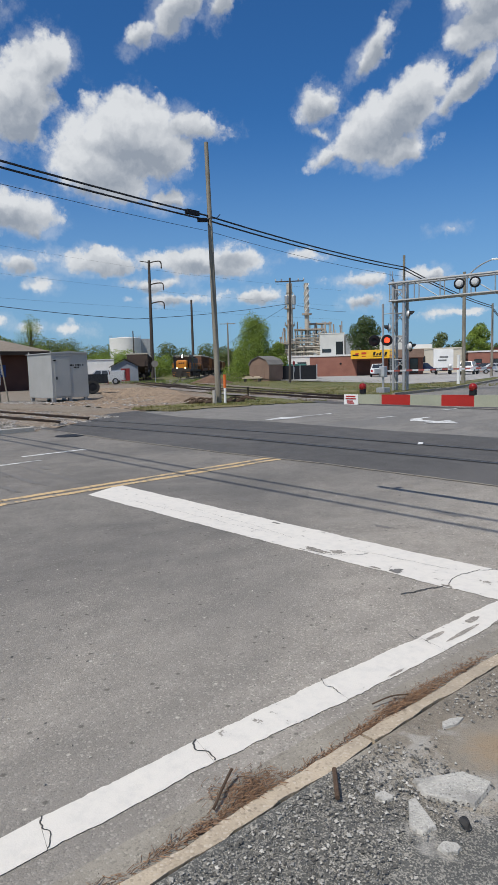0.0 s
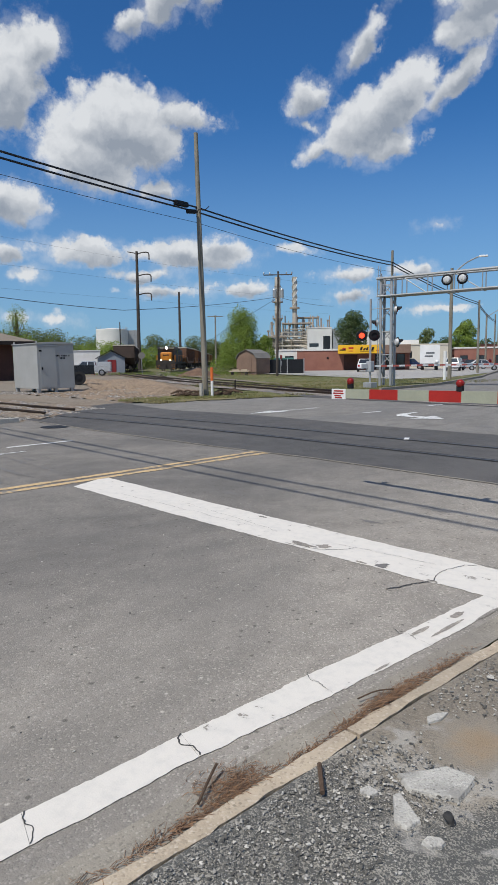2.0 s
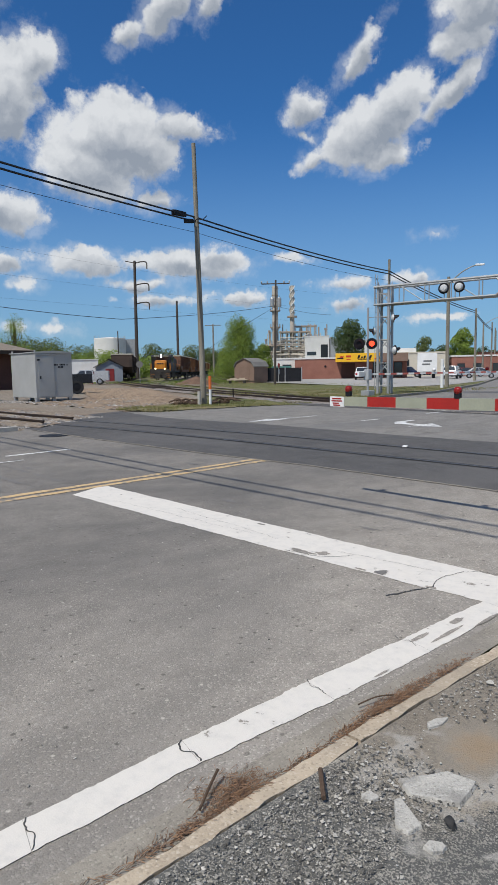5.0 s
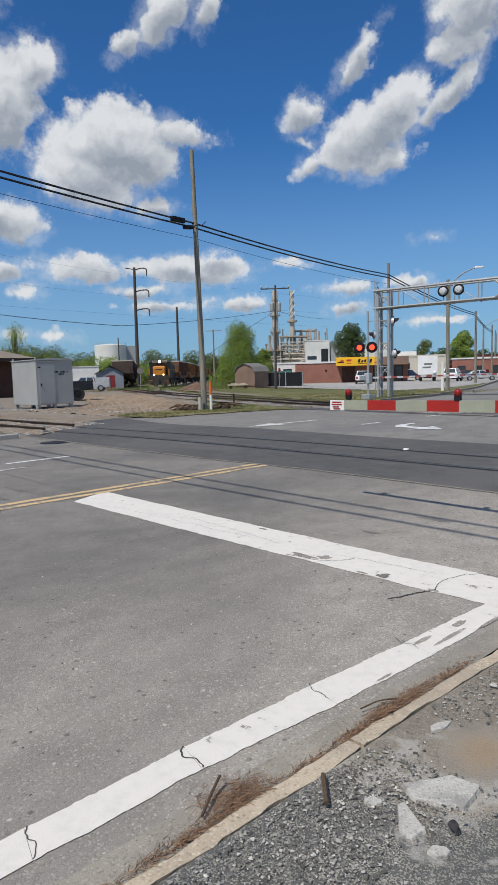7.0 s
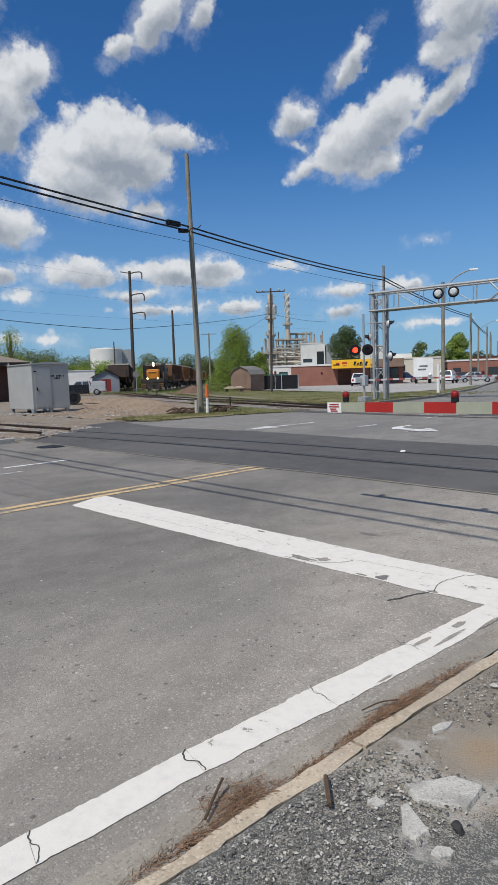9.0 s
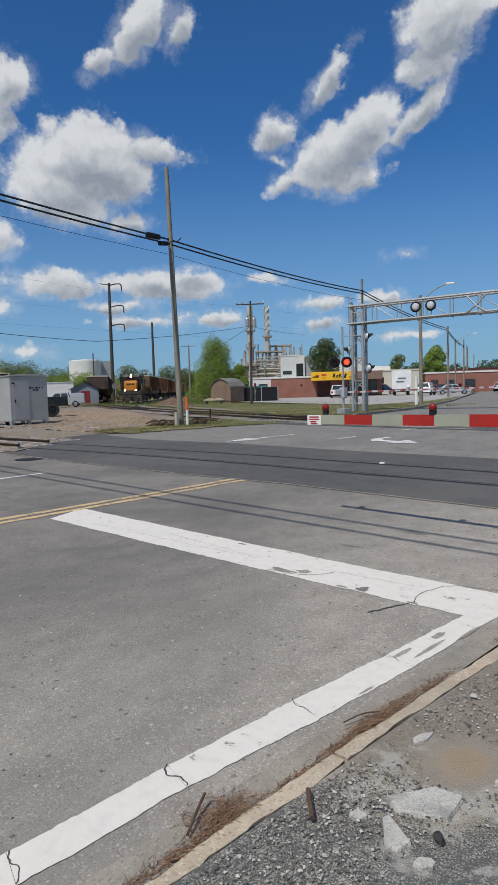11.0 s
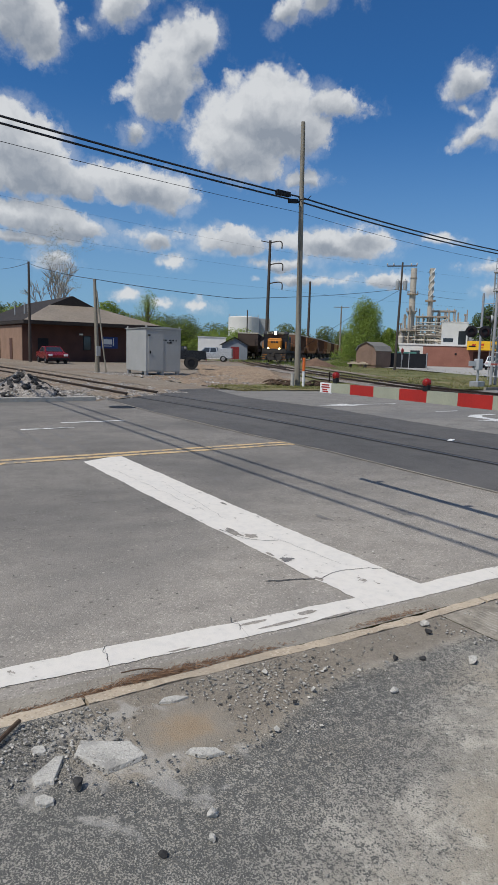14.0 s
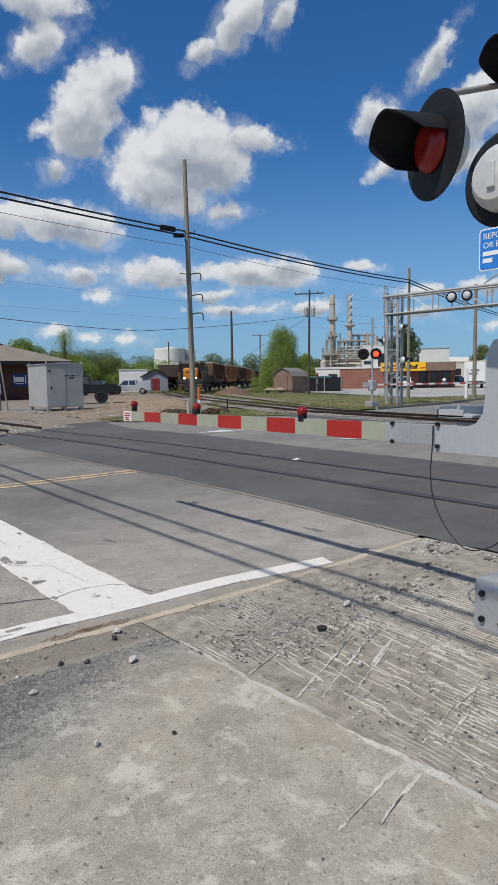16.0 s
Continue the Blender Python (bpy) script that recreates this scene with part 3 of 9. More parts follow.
def hose(bm, pts, r, seg=6):
    """A round bar along a line of points."""
    pts = [Vector(p) for p in pts]
    rings = []
    x = None
    for i, p in enumerate(pts):
        z = (pts[min(i + 1, len(pts) - 1)] - pts[max(i - 1, 0)]).normalized()
        x = z.orthogonal().normalized() if x is None else (x - z * x.dot(z)).normalized()
        y = z.cross(x)
        rings.append([bm.verts.new(p + r * (math.cos(t) * x + math.sin(t) * y)) for t in (2 * math.pi * k / seg for k in range(seg))])
    for a, b in zip(rings, rings[1:]):
        for k in range(seg):
            bm.faces.new((a[k], a[(k + 1) % seg], b[(k + 1) % seg], b[k]))
    bm.faces.new(rings[0][::-1])
    bm.faces.new(rings[-1])


def prism(bm, outline, y0, y1, m=None):
    """An outline in x and z, drawn out from y0 to y1."""
    a, b = ([bm.verts.new((x, y, z)) for x, z in outline] for y in (y0, y1))
    n = len(outline)
    bm.faces.new(a)
    bm.faces.new(b[::-1])
    for i in range(n):
        bm.faces.new((a[i], b[i], b[(i + 1) % n], a[(i + 1) % n]))
    if m is not None:
        for v in a + b:
            v.co = m @ v.co
    return a + b


def lathe(bm, profile, seg=20, m=None, a0=0.0, a1=2 * math.pi):
    """A profile of (radius, height) turned round z."""
    closed = abs(a1 - a0 - 2 * math.pi) < 1e-6
    n = seg if closed else seg + 1
    rings = []
    for r, z in profile:
        rings.append([bm.verts.new((r * math.cos(a0 + (a1 - a0) * k / seg), r * math.sin(a0 + (a1 - a0) * k / seg), z)) for k in range(n)])
    for a, b in zip(rings, rings[1:]):
        for k in range(seg):
            bm.faces.new((a[k], a[(k + 1) % n], b[(k + 1) % n], b[k]))
    vs = [v for r in rings for v in r]
    if m is not None:
        for v in vs:
            v.co = m @ v.co
    return vs


def resample(pts, n):
    pts = [Vector((*p, 0)) for p in pts]
    ds = [0.0]
    for a, b in zip(pts, pts[1:]):
        ds.append(ds[-1] + (b - a).length)
    out = []
    for i in range(n):
        s = ds[-1] * i / (n - 1)
        k = max(j for j in range(len(ds)) if ds[j] <= s + 1e-9)
        k = min(k, len(pts) - 2)
        u = (s - ds[k]) / max(1e-9, ds[k + 1] - ds[k])
        out.append(pts[k].lerp(pts[k + 1], u))
    return out


def strip_mesh(left, right, n, across, dz, jitter=0.0, thick=0.0, lump=0.0):
    """A sheet between two lines in plan that follows the ground."""
    bm = bmesh.new()
    L, R = resample(left, n), resample(right, n)
    rows = []
    for i, (a, b) in enumerate(zip(L, R)):
        row = []
        for k in range(across + 1):
            p = a.lerp(b, k / across)
            if jitter and k in (0, across):
                w = noise.noise((p.x * 2.3, p.y * 2.3, k * 7.1)) + 0.6 * noise.noise((p.x * 9, p.y * 9, k * 3.3)) + 0.5 * noise.noise((p.x * 33, p.y * 33, k * 5.3))
                p += (b - a).normalized() * jitter * w
            z = gz(p.x, p.y) + dz
            if lump and 0 < k < across:
                z += lump * (noise.noise((p.x * 1.3, p.y * 1.3, 2)) + 0.5 * noise.noise((p.x * 4, p.y * 4, 5)))
            row.append(bm.verts.new((p.x, p.y, z)))
        rows.append(row)
    for r, s in zip(rows, rows[1:]):
        for k in range(across):
            bm.faces.new((r[k], r[k + 1], s[k + 1], s[k]))
    if thick:
        out = bmesh.ops.extrude_face_region(bm, geom=bm.faces[:])
        for v in out["geom"]:
            if isinstance(v, bmesh.types.BMVert):
                v.co.z -= thick
    return bm


def strip(name, left, right, n, across, dz, material, label="", category="", kind="structure", jitter=0.0, thick=0.0, lump=0.0, parent=None, smooth=False):
    bm = strip_mesh(left, right, n, across, dz, jitter, thick, lump)
    ob = single(name, bm, material, label, category, kind, smooth=smooth)
    if parent:
        ob.parent = parent
    return ob


def smooth_line(pts, k):
    pts = [Vector(p) for p in pts]
    out = []
    for i in range(len(pts) - 1):
        a, b, c, d = pts[max(i - 1, 0)], pts[i], pts[i + 1], pts[min(i + 2, len(pts) - 1)]
        for j in range(k):
            t = j / k
            out.append(0.5 * (2 * b + (c - a) * t + (2 * a - 5 * b + 4 * c - d) * t * t + (3 * b - a - 3 * c + d) * t ** 3))
    return out + [pts[-1]]

# ---- ground, road, tracks ----
def ground_sheet():
    bm = bmesh.new()
    rings = []
    radii = [0, 2, 4, 6, 8, 10, 13, 16, 20, 28, 40, 60, 90, 140, 220, 400, 900, 2000, 4000]
    seg = 72
    c = bm.verts.new((0, 0, -0.06))
    for r in radii[1:]:
        row = []
        for k in range(seg):
            x, y = r * math.cos(2 * math.pi * k / seg), r * math.sin(2 * math.pi * k / seg)
            row.append(bm.verts.new((x, y, gz(x, y) - 0.06)))
        rings.append(row)
    for k in range(seg):
        bm.faces.new((c, rings[0][k], rings[0][(k + 1) % seg]))
    for a, b in zip(rings, rings[1:]):
        for k in range(seg):
            bm.faces.new((a[k], b[k], b[(k + 1) % seg], a[(k + 1) % seg]))
    return single("ground", bm, GRASS_SOIL, "patchy dry grass and soil reaching the horizon", "ground", "structure", smooth=True)


ground_sheet()
ROAD_L = [(-17.35, -60), (-17.35, 8.3), (-19.5, 9.6), (-22.0, 12.4), (-22.0, 14.6), (-21.4, 18), (-20.9, 21), (-19.6, 24), (-20.0, 29), (-21.4, 36), (-27.0, 52), (-43.0, 90), (-110, 240), (-420, 930)]
ROAD_R = [(-2.0, -60), (-2.0, 8.3), (-2.0, 9.6), (6.0, 12.4), (6.0, 14.6), (2.0, 18), (-1.0, 21), (-2.0, 24), (-3.0, 29), (-5.5, 36), (-11.5, 52), (-27.5, 90), (-94, 240), (-404, 930)]


def road_sheet():
    bm = bmesh.new()
    rows = []
    for (a, b), (c, d) in zip(zip(ROAD_L, ROAD_R), zip(ROAD_L[1:], ROAD_R[1:])):
        n = max(1, int(min(40, Vector((c[0] - a[0], c[1] - a[1])).length / 1.2)))
        for i in range(n):
            u = i / n
            l, r = Vector(a).lerp(Vector(c), u), Vector(b).lerp(Vector(d), u)
            rows.append([bm.verts.new((p.x, p.y, gz(p.x, p.y))) for p in (l.lerp(r, k / 14) for k in range(15))])
    for s, t in zip(rows, rows[1:]):
        for k in range(14):
            f = bm.faces.new((s[k], s[k + 1], t[k + 1], t[k]))
            f.material_index = 1 if f.calc_center_median().y > 12 else 0
    return single("road", bm, [ASPHALT, ASPHALT_FAR], "worn grey asphalt road with stains and cracks", "road", "structure", smooth=True)


road_sheet()
DARK_N = [(-20.5, 9.3), (-17.5, 8.6), (-14.0, 8.6), (-9.8, 8.88), (-7.5, 9.15), (-4.2, 9.2), (-2.0, 9.1), (4, 9.4), (14, 10)]
DARK_F = [(-22.6, 14.7), (-19.5, 13.9), (-17.7, 13.6), (-13.7, 13.9), (-11.0, 13.8), (-9.0, 13.8), (-5.6, 14.0), (4, 14.3), (14, 14.8)]
crossing = strip("crossing_pavement", DARK_N, DARK_F, 160, 12, 0.007, ASPHALT_NEW, "dark new asphalt paving round the crossing rails", "crossing", jitter=0.05)
strip("crossing_pavement_far", [(-21.0, 22.0), (-12, 21.2), (0, 20.6)], [(-20.2, 27.2), (-11, 26.2), (0, 25.6)], 60, 8, 0.012, ASPHALT_NEW, "dark asphalt paving at the second track", "crossing", jitter=0.08)
# thin pale joint along the dark paving
strip("paving_joint", [(x, y - 0.03) for x, y in DARK_N[1:7]], [(x, y + 0.02) for x, y in DARK_N[1:7]], 160, 1, 0.011, GUTTER, "pale dusty joint where new asphalt meets old", "joint", jitter=0.012)

# rails set in the paving: head, groove
A_LINE = [(-19.2, 9.84), (-16, 10.16), (-13, 10.45), (-10, 10.68), (-7, 10.82), (-4, 10.94), (2, 11.1), (14, 11.4)]
B_LINE = [(-19.8, 11.16), (-16, 11.45), (-13, 11.75), (-10, 12.0), (-7, 12.15), (-4, 12.27), (2, 12.45), (14, 12.75)]


def shifted(line, d):
    return [(x, y + d) for x, y in line]


for line, side in ((A_LINE, 1), (B_LINE, -1)):
    strip("rail", shifted(line, -0.035), shifted(line, 0.035), 60, 1, 0.016, RAIL_TOP, "worn steel rail head flush with the paving", "rail")
    lo, hi = (0.037, 0.10) if side > 0 else (-0.10, -0.037)
    strip("flangeway", shifted(line, lo), shifted(line, hi), 60, 1, 0.0115, GROOVE, "dark flange groove beside the rail", "groove")
    lo, hi = (-0.10, -0.037) if side > 0 else (0.037, 0.065)
    strip("rail_joint", shifted(line, lo), shifted(line, hi), 60, 1, 0.0115, GROOVE, "dark joint along the outside of the rail", "groove", jitter=0.01)

# open track to the left: ballast, ties, rails
strip("ballast", [(-17.6, 8.9), (-24, 8.4), (-34, 7.9), (-50, 7.2), (-90, 5.8)], [(-21, 12.6), (-25, 12.4), (-34, 12.1), (-50, 11.6), (-90, 10)], 140, 10, 0.02, TRACK_DIRT, "dirty crushed stone and brown earth round the rails", "ballast", jitter=0.35, lump=0.05)
LEFT_A = [(-19.2, 9.84), (-24, 9.7), (-34, 9.4), (-50, 8.9), (-90, 7.4)]
LEFT_B = [(-19.8, 11.16), (-24, 11.02), (-34, 10.75), (-50, 10.25), (-90, 8.8)]


def rail_bar(line, z):
    bm = bmesh.new()
    pts = resample(line, 50)
    prof = [(-0.065, 0), (0.065, 0), (0.065, 0.02), (0.012, 0.035), (0.012, 0.115), (0.036, 0.125), (0.036, 0.16), (-0.036, 0.16), (-0.036, 0.125), (-0.012, 0.115), (-0.012, 0.035), (-0.065, 0.02)]
    rows = []
    for i, p in enumerate(pts):
        d = (pts[min(i + 1, 49)] - pts[max(i - 1, 0)]).normalized()
        s = Vector((-d.y, d.x, 0))
        rows.append([bm.verts.new(p + s * a + Vector((0, 0, gz(p.x, p.y) + z + b))) for a, b in prof])
    for r, q in zip(rows, rows[1:]):
        for k in range(len(prof)):
            bm.faces.new((r[k], r[(k + 1) % 12], q[(k + 1) % 12], q[k]))
    bm.faces.new(rows[0])
    bm.faces.new(rows[-1][::-1])
    return bm


def open_track(name, a, b, first, last, step, z=0.03):
    tr = thing(name, pose(0, 0, 0), "rusty rails on timber ties in ballast", "railway track", kind="structure")
    part("rail", rail_bar(a, z), STEEL, tr, "rusty steel rail")
    part("rail", rail_bar(b, z), STEEL, tr, "rusty steel rail")
    ra, rb = resample(a, 200), resample(b, 200)
    bm = bmesh.new()
    block(bm, -0.11, 0.11, -1.25, 1.25, -0.12, 0.05, 0.012)
    me = mesh_of(bm, "tie", TIE)
    total = sum((q - p).length for p, q in zip(ra, ra[1:]))
    s = first
    while s < min(last, total - 1):
        k = int(s / total * 198)
        c = (ra[k] + rb[k]) / 2
        d = (rb[k] - ra[k]).normalized()
        t = new("tie", me)
        t.parent = tr
        t.matrix_basis = pose(c.x, c.y, gz(c.x, c.y) + z, 0, 0, math.degrees(math.atan2(d.y, d.x)) - 90 + random.uniform(-2, 2))
        s += step
    return tr


open_track("track_left", LEFT_A, LEFT_B, 0.6, 48, 0.58, -0.055)
# the train's track, from the yard round to the far crossing
YARD = [(-222, 183.6), (-178, 145), (-130.5, 103), (-109.6, 84.9), (-88.2, 64.7), (-73.7, 52.3), (-61.0, 42.8), (-52, 37.5), (-40, 32.3), (-30, 28.5), (-21, 25.2), (-10, 23.4), (2, 22.6), (20, 22.4)]


def offset_line(line, d):
    out = []
    for i, p in enumerate(line):
        a, b = Vector(line[max(i - 1, 0)]), Vector(line[min(i + 1, len(line) - 1)])
        t = (b - a).normalized()
        out.append((p[0] - t.y * d, p[1] + t.x * d))
    return out


strip("ballast_yard", offset_line(YARD[:12], -2.1), offset_line(YARD[:12], 2.1), 220, 8, 0.015, BALLAST, "grey ballast bed of the yard track", "ballast", jitter=0.3, lump=0.05)
near_yard = YARD[5:13]
open_track("track_yard", offset_line(near_yard, -0.72), offset_line(near_yard, 0.72), 0.5, 62, 0.6, -0.035)
SIDING = [(-130, 88), (-104, 67), (-90, 57.5), (-76, 48.5), (-62, 41.5), (-48, 35)]
open_track("track_siding", offset_line(SIDING, -0.72), offset_line(SIDING, 0.72), 30, 90, 0.6, 0.02)

# bare ground and lots
strip("gravel_lot", [(-17.45, -60), (-17.45, 5), (-17.6, 8.9), (-21.2, 12.5), (-22.3, 14.6), (-22.0, 17), (-25, 22), (-40, 31), (-62, 43), (-92, 60)], [(-140, -60), (-140, 5), (-140, 8), (-140, 12), (-140, 17), (-140, 20), (-140, 30), (-140, 45), (-140, 60), (-140, 75)], 90, 40, -0.02, GRAVEL, "pale gravel yard with brown dirt", "gravel", jitter=0.2)
strip("dirt_patch", [(-22.8, 15.2), (-24.0, 17.8), (-27.2, 21.0), (-33, 25.2), (-42, 30.5), (-50, 34.6)], [(-33, 15.3), (-34.5, 19.5), (-38, 22.0), (-44, 25.0), (-50, 28), (-58, 32)], 70, 30, 0.0, DIRT, "graded brown dirt with ruts", "dirt", jitter=0.6, lump=0.17)
strip("gravel_drive", [(-21.5, 12.5), (-26, 12.6), (-34, 12.4), (-50, 12.2), (-90, 12)], [(-22.8, 15.2), (-28, 15.0), (-36, 15.2), (-52, 16), (-90, 17)], 80, 8, 0.005, GRAVEL, "grey compacted gravel drive beside the track", "gravel", jitter=0.25, lump=0.02)
strip("grass_strip", [(-21.0, 15.2), (-20.7, 18), (-20.4, 20.8), (-19.4, 22.0)], [(-22.3, 14.7), (-24.4, 17.8), (-26.8, 21.6), (-25.5, 24.5)], 40, 10, 0.03, GRASS_SOIL, "scruffy grass verge", "grass", jitter=0.4, lump=0.06)
strip("grass_island", [(-20.6, 27.4), (-20.4, 30), (-21.8, 36), (-27.3, 52), (-36, 73)], [(-36, 34), (-42, 40), (-42, 46), (-42, 58), (-45, 75)], 70, 16, 0.02, GRASS_SOIL, "dry mown grass between track and car park", "grass", jitter=0.3, lump=0.05)
strip("car_park", [(-30, 44.5), (-29.5, 52), (-36, 73), (-44, 90), (-60, 125)], [(-70, 62), (-85, 76), (-90, 90), (-90, 105), (-95, 130)], 50, 20, 0.045, LOT, "sun-bleached concrete car park", "car park")
strip("yard_road", [(-30, 31.8), (-44, 38), (-60, 46), (-74, 54)], [(-31, 33.2), (-45, 39.8), (-61, 48.5), (-74, 57)], 40, 6, 0.03, GRAVEL, "pale gravel track beside the yard", "gravel", jitter=0.2)
strip("far_kerb", [(-20.05, 28.6), (-21.2, 36), (-26.9, 52), (-36, 73), (-43, 90)], [(-20.2, 28.6), (-21.4, 36), (-27.05, 52), (-36.2, 73), (-43.2, 90)], 60, 1, 0.14, GUTTER, "pale concrete kerb", "kerb", thick=0.2)
strip("left_kerb", [(-17.35, -30), (-17.35, 8.2)], [(-17.6, -30), (-17.6, 8.2)], 60, 1, 0.12, SLAB, "worn pale concrete kerb", "kerb", thick=0.2, jitter=0.015)

# ---- near side of the road ----
strip("gutter", [(-2.0, -30), (-2.0, 7.6), (-2.05, 9.0)], [(-1.82, -30), (-1.82, 7.6), (-1.87, 9.0)], 120, 2, 0.004, GUTTER, "grey concrete gutter", "gutter")
kerb_line = [(-1.83, -30), (-1.82, 3.6), (-1.78, 5.0), (-1.80, 6.4), (-1.86, 7.7), (-1.95, 9.1)]
for y0, y1 in ((-30, -6), (-5.98, -3), (-2.98, 0.0), (0.02, 3.02), (3.04, 6.0), (6.02, 9.0)):
    def kx(y):
        for (xa, ya), (xb, yb) in zip(kerb_line, kerb_line[1:]):
            if y <= yb:
                return xa + (xb - xa) * (y - ya) / (yb - ya)
        return kerb_line[-1][0]
    ys = [y0 + (y1 - y0) * i / 6 for i in range(7)]
    strip("kerb_piece", [(kx(y), y) for y in ys], [(kx(y) + 0.08, y) for y in ys], 60, 2, 0.018, KERB, "low tan concrete kerb, edges worn", "kerb", thick=0.12, jitter=0.018)
strip("verge", [(-1.735, -30), (-1.73, 3.6), (-1.69, 5.0), (-1.69, 5.49)], [(12, -30), (12, 3.6), (12, 5.0), (12, 6.3)], 130, 60, 0.02, VERGE, "crumbling dark asphalt fraying over weathered concrete", "verge", lump=0.01)
strip("grooved_apron", [(-1.69, 5.5), (-1.71, 6.4), (-1.77, 7.7), (-1.87, 9.05)], [(12, 6.31), (12, 6.9), (12, 7.7), (12, 9.3)], 60, 60, 0.02, SLAB_ROUGH, "scored rough concrete apron, broken and patched", "concrete", lump=0.012)
strip("apron_joint", [(-1.2, 5.51), (12, 6.29)], [(-1.2, 5.535), (12, 6.325)], 420, 2, 0.028, MORTAR, "pale raised mortar joint between slabs", "joint", jitter=0.03, thick=0.02)
# pale mortar ridges across the scored slab
for x0, y0, x1, y1, w in ((-0.09, 5.62, -0.62, 6.71, 0.01), (0.82, 5.05, 0.45, 6.52, 0.01), (-0.13, 6.29, -0.57, 7.29, 0.008), (-0.5, 5.6, -0.7, 6.1, 0.007), (1.3, 5.7, 1.0, 6.9, 0.009), (0.9, 5.2, 0.55, 6.4, 0.006), (-0.02, 5.75, -0.5, 6.75, 0.006), (0.1, 5.85, -0.2, 6.5, 0.005)):
    strip("mortar_ridge", [(x0, y0), (x1, y1)], [(x0 + w, y0), (x1 + w, y1)], 80, 2, 0.024, MORTAR, "thin pale mortar ridge on the slab", "mortar ridge", jitter=0.022, thick=0.02)


def scratches():
    """Short pale ridges that scoring has left on the slab, in two directions."""
    rng = random.Random(4)
    bm = bmesh.new()
    for k in range(300):
        x, y = rng.uniform(-1.0, 1.5), rng.uniform(5.8, 7.6)
        d = Vector((-0.36, 1.0, 0)).normalized() if k % 3 == 0 else Vector((1.0, -0.06, 0))
        d = (d + Vector((rng.gauss(0, 0.07), rng.gauss(0, 0.07), 0))).normalized()
        s = Vector((-d.y, d.x, 0))
        length, w = rng.uniform(0.08, 0.4), rng.uniform(0.0015, 0.006)
        prev = None
        n = 9
        for i in range(n + 1):
            p = Vector((x, y, 0)) + d * length * i / n + s * (0.02 * noise.noise((x + i * 0.4, y, k)) + rng.uniform(-0.002, 0.002))
            q = w * (0.4 + 0.6 * math.sin(math.pi * i / n)) * rng.uniform(0.6, 1.2)
            z = gz(p.x, p.y) + 0.0275 + 0.012 * (noise.noise((p.x * 1.3, p.y * 1.3, 2)) + 0.5 * noise.noise((p.x * 4, p.y * 4, 5)))
            cur = [bm.verts.new((p.x - s.x * q, p.y - s.y * q, z - 0.008)), bm.verts.new((p.x, p.y, z)), bm.verts.new((p.x + s.x * q, p.y + s.y * q, z - 0.008))]
            if prev:
                bm.faces.new((prev[0], prev[1], cur[1], cur[0]))
                bm.faces.new((prev[1], prev[2], cur[2], cur[1]))
            prev = cur
    single("mortar_scratch", bm, MORTAR, "fine pale scoring ridges on the rough slab", "scoring", "stuff")


scratches()

# ---- road markings ----
def marking(name, left, right, n, material, label, jitter=0.012, dz=0.006):
    return strip(name, left, right, n, 2, dz, material, label, "road marking", jitter=jitter)


marking("stop_line", [(-2.2, 5.2), (-8.32, 5.03)], [(-2.2, 5.86), (-8.62, 5.72)], 300, WHITE_PAINT, "wide white stop line, cracked and chipped", 0.02, dz=0.0045)
EDGE = [(-2.36, -8, -2.17), (-2.36, 1.62, -2.17), (-2.36, 2.42, -2.16), (-2.34, 3.3, -2.1), (-2.3, 4.2, -2.06), (-2.26, 5.2, -2.05), (-2.24, 6.6, -2.04), (-2.12, 7.72, -1.9)]
for k, ((a, y0, b), (c, y1, d)) in enumerate(zip(EDGE, EDGE[1:])):
    gap = 0.0008
    lean = -0.03
    marking("edge_line", [(a, y0 + gap + 0.02), (c, y1 - gap + 0.02)], [(b, y0 + gap + lean), (d, y1 - gap + lean)], 60, WHITE_PAINT, "white edge line with a cracked end", 0.014, dz=0.005)
for x in (-8.93, -8.69):
    marking("centre_line", [(x, -20), (x + 0.02, 5), (x + 0.12, 9.0)], [(x + 0.125, -20), (x + 0.145, 5), (x + 0.245, 9.0)], 300, YELLOW_PAINT, "worn yellow centre line", 0.024)
for x, y0, y1 in ((-12.0, 4.9, 5.95), (-12.75, 5.9, 7.3), (-12.05, -2.5, 0.4), (-12.05, 16.5, 17.4), (-12.2, 20.3, 21.2)):
    marking("lane_dash", [(x, y0), (x, y1)], [(x + 0.11, y0), (x + 0.11, y1)], 20, WHITE_FADED, "short faded white lane dash")


def arrow(name, outline, label):
    bm = bmesh.new()
    vs = [bm.verts.new((x, y, gz(x, y) + 0.009)) for x, y in outline]
    f = bm.faces.new(vs)
    bmesh.ops.triangulate(bm, faces=[f])
    return single(name, bm, WHITE_FADED, label, "road marking", "structure")


arrow("lane_arrow", [(-14.55, 17.3), (-14.42, 17.3), (-14.4, 15.4), (-14.1, 15.4), (-14.45, 14.1), (-14.85, 15.4), (-14.57, 15.4)], "faded white straight arrow on the road")
arrow("turn_arrow", [(-10.95, 17.6), (-10.8, 17.6), (-10.72, 16.9), (-10.4, 16.55), (-9.85, 16.5), (-9.85, 16.95), (-9.1, 16.2), (-9.85, 15.7), (-9.85, 16.2), (-10.6, 16.2), (-10.95, 16.7)], "faded white turn arrow on the road")
bm = bmesh.new()
block(bm, -0.05, 0.05, -0.13, 0.13, 0, 0.015, 0.006)
single("road_stud", bm, WHITE_METAL, "crushed pale scrap lying on the dark paving", "scrap", at=pose(-7.6, 12.2, gz(-7.6, 12.2) + 0.008, 0, 0, 30))
bm = bmesh.new()
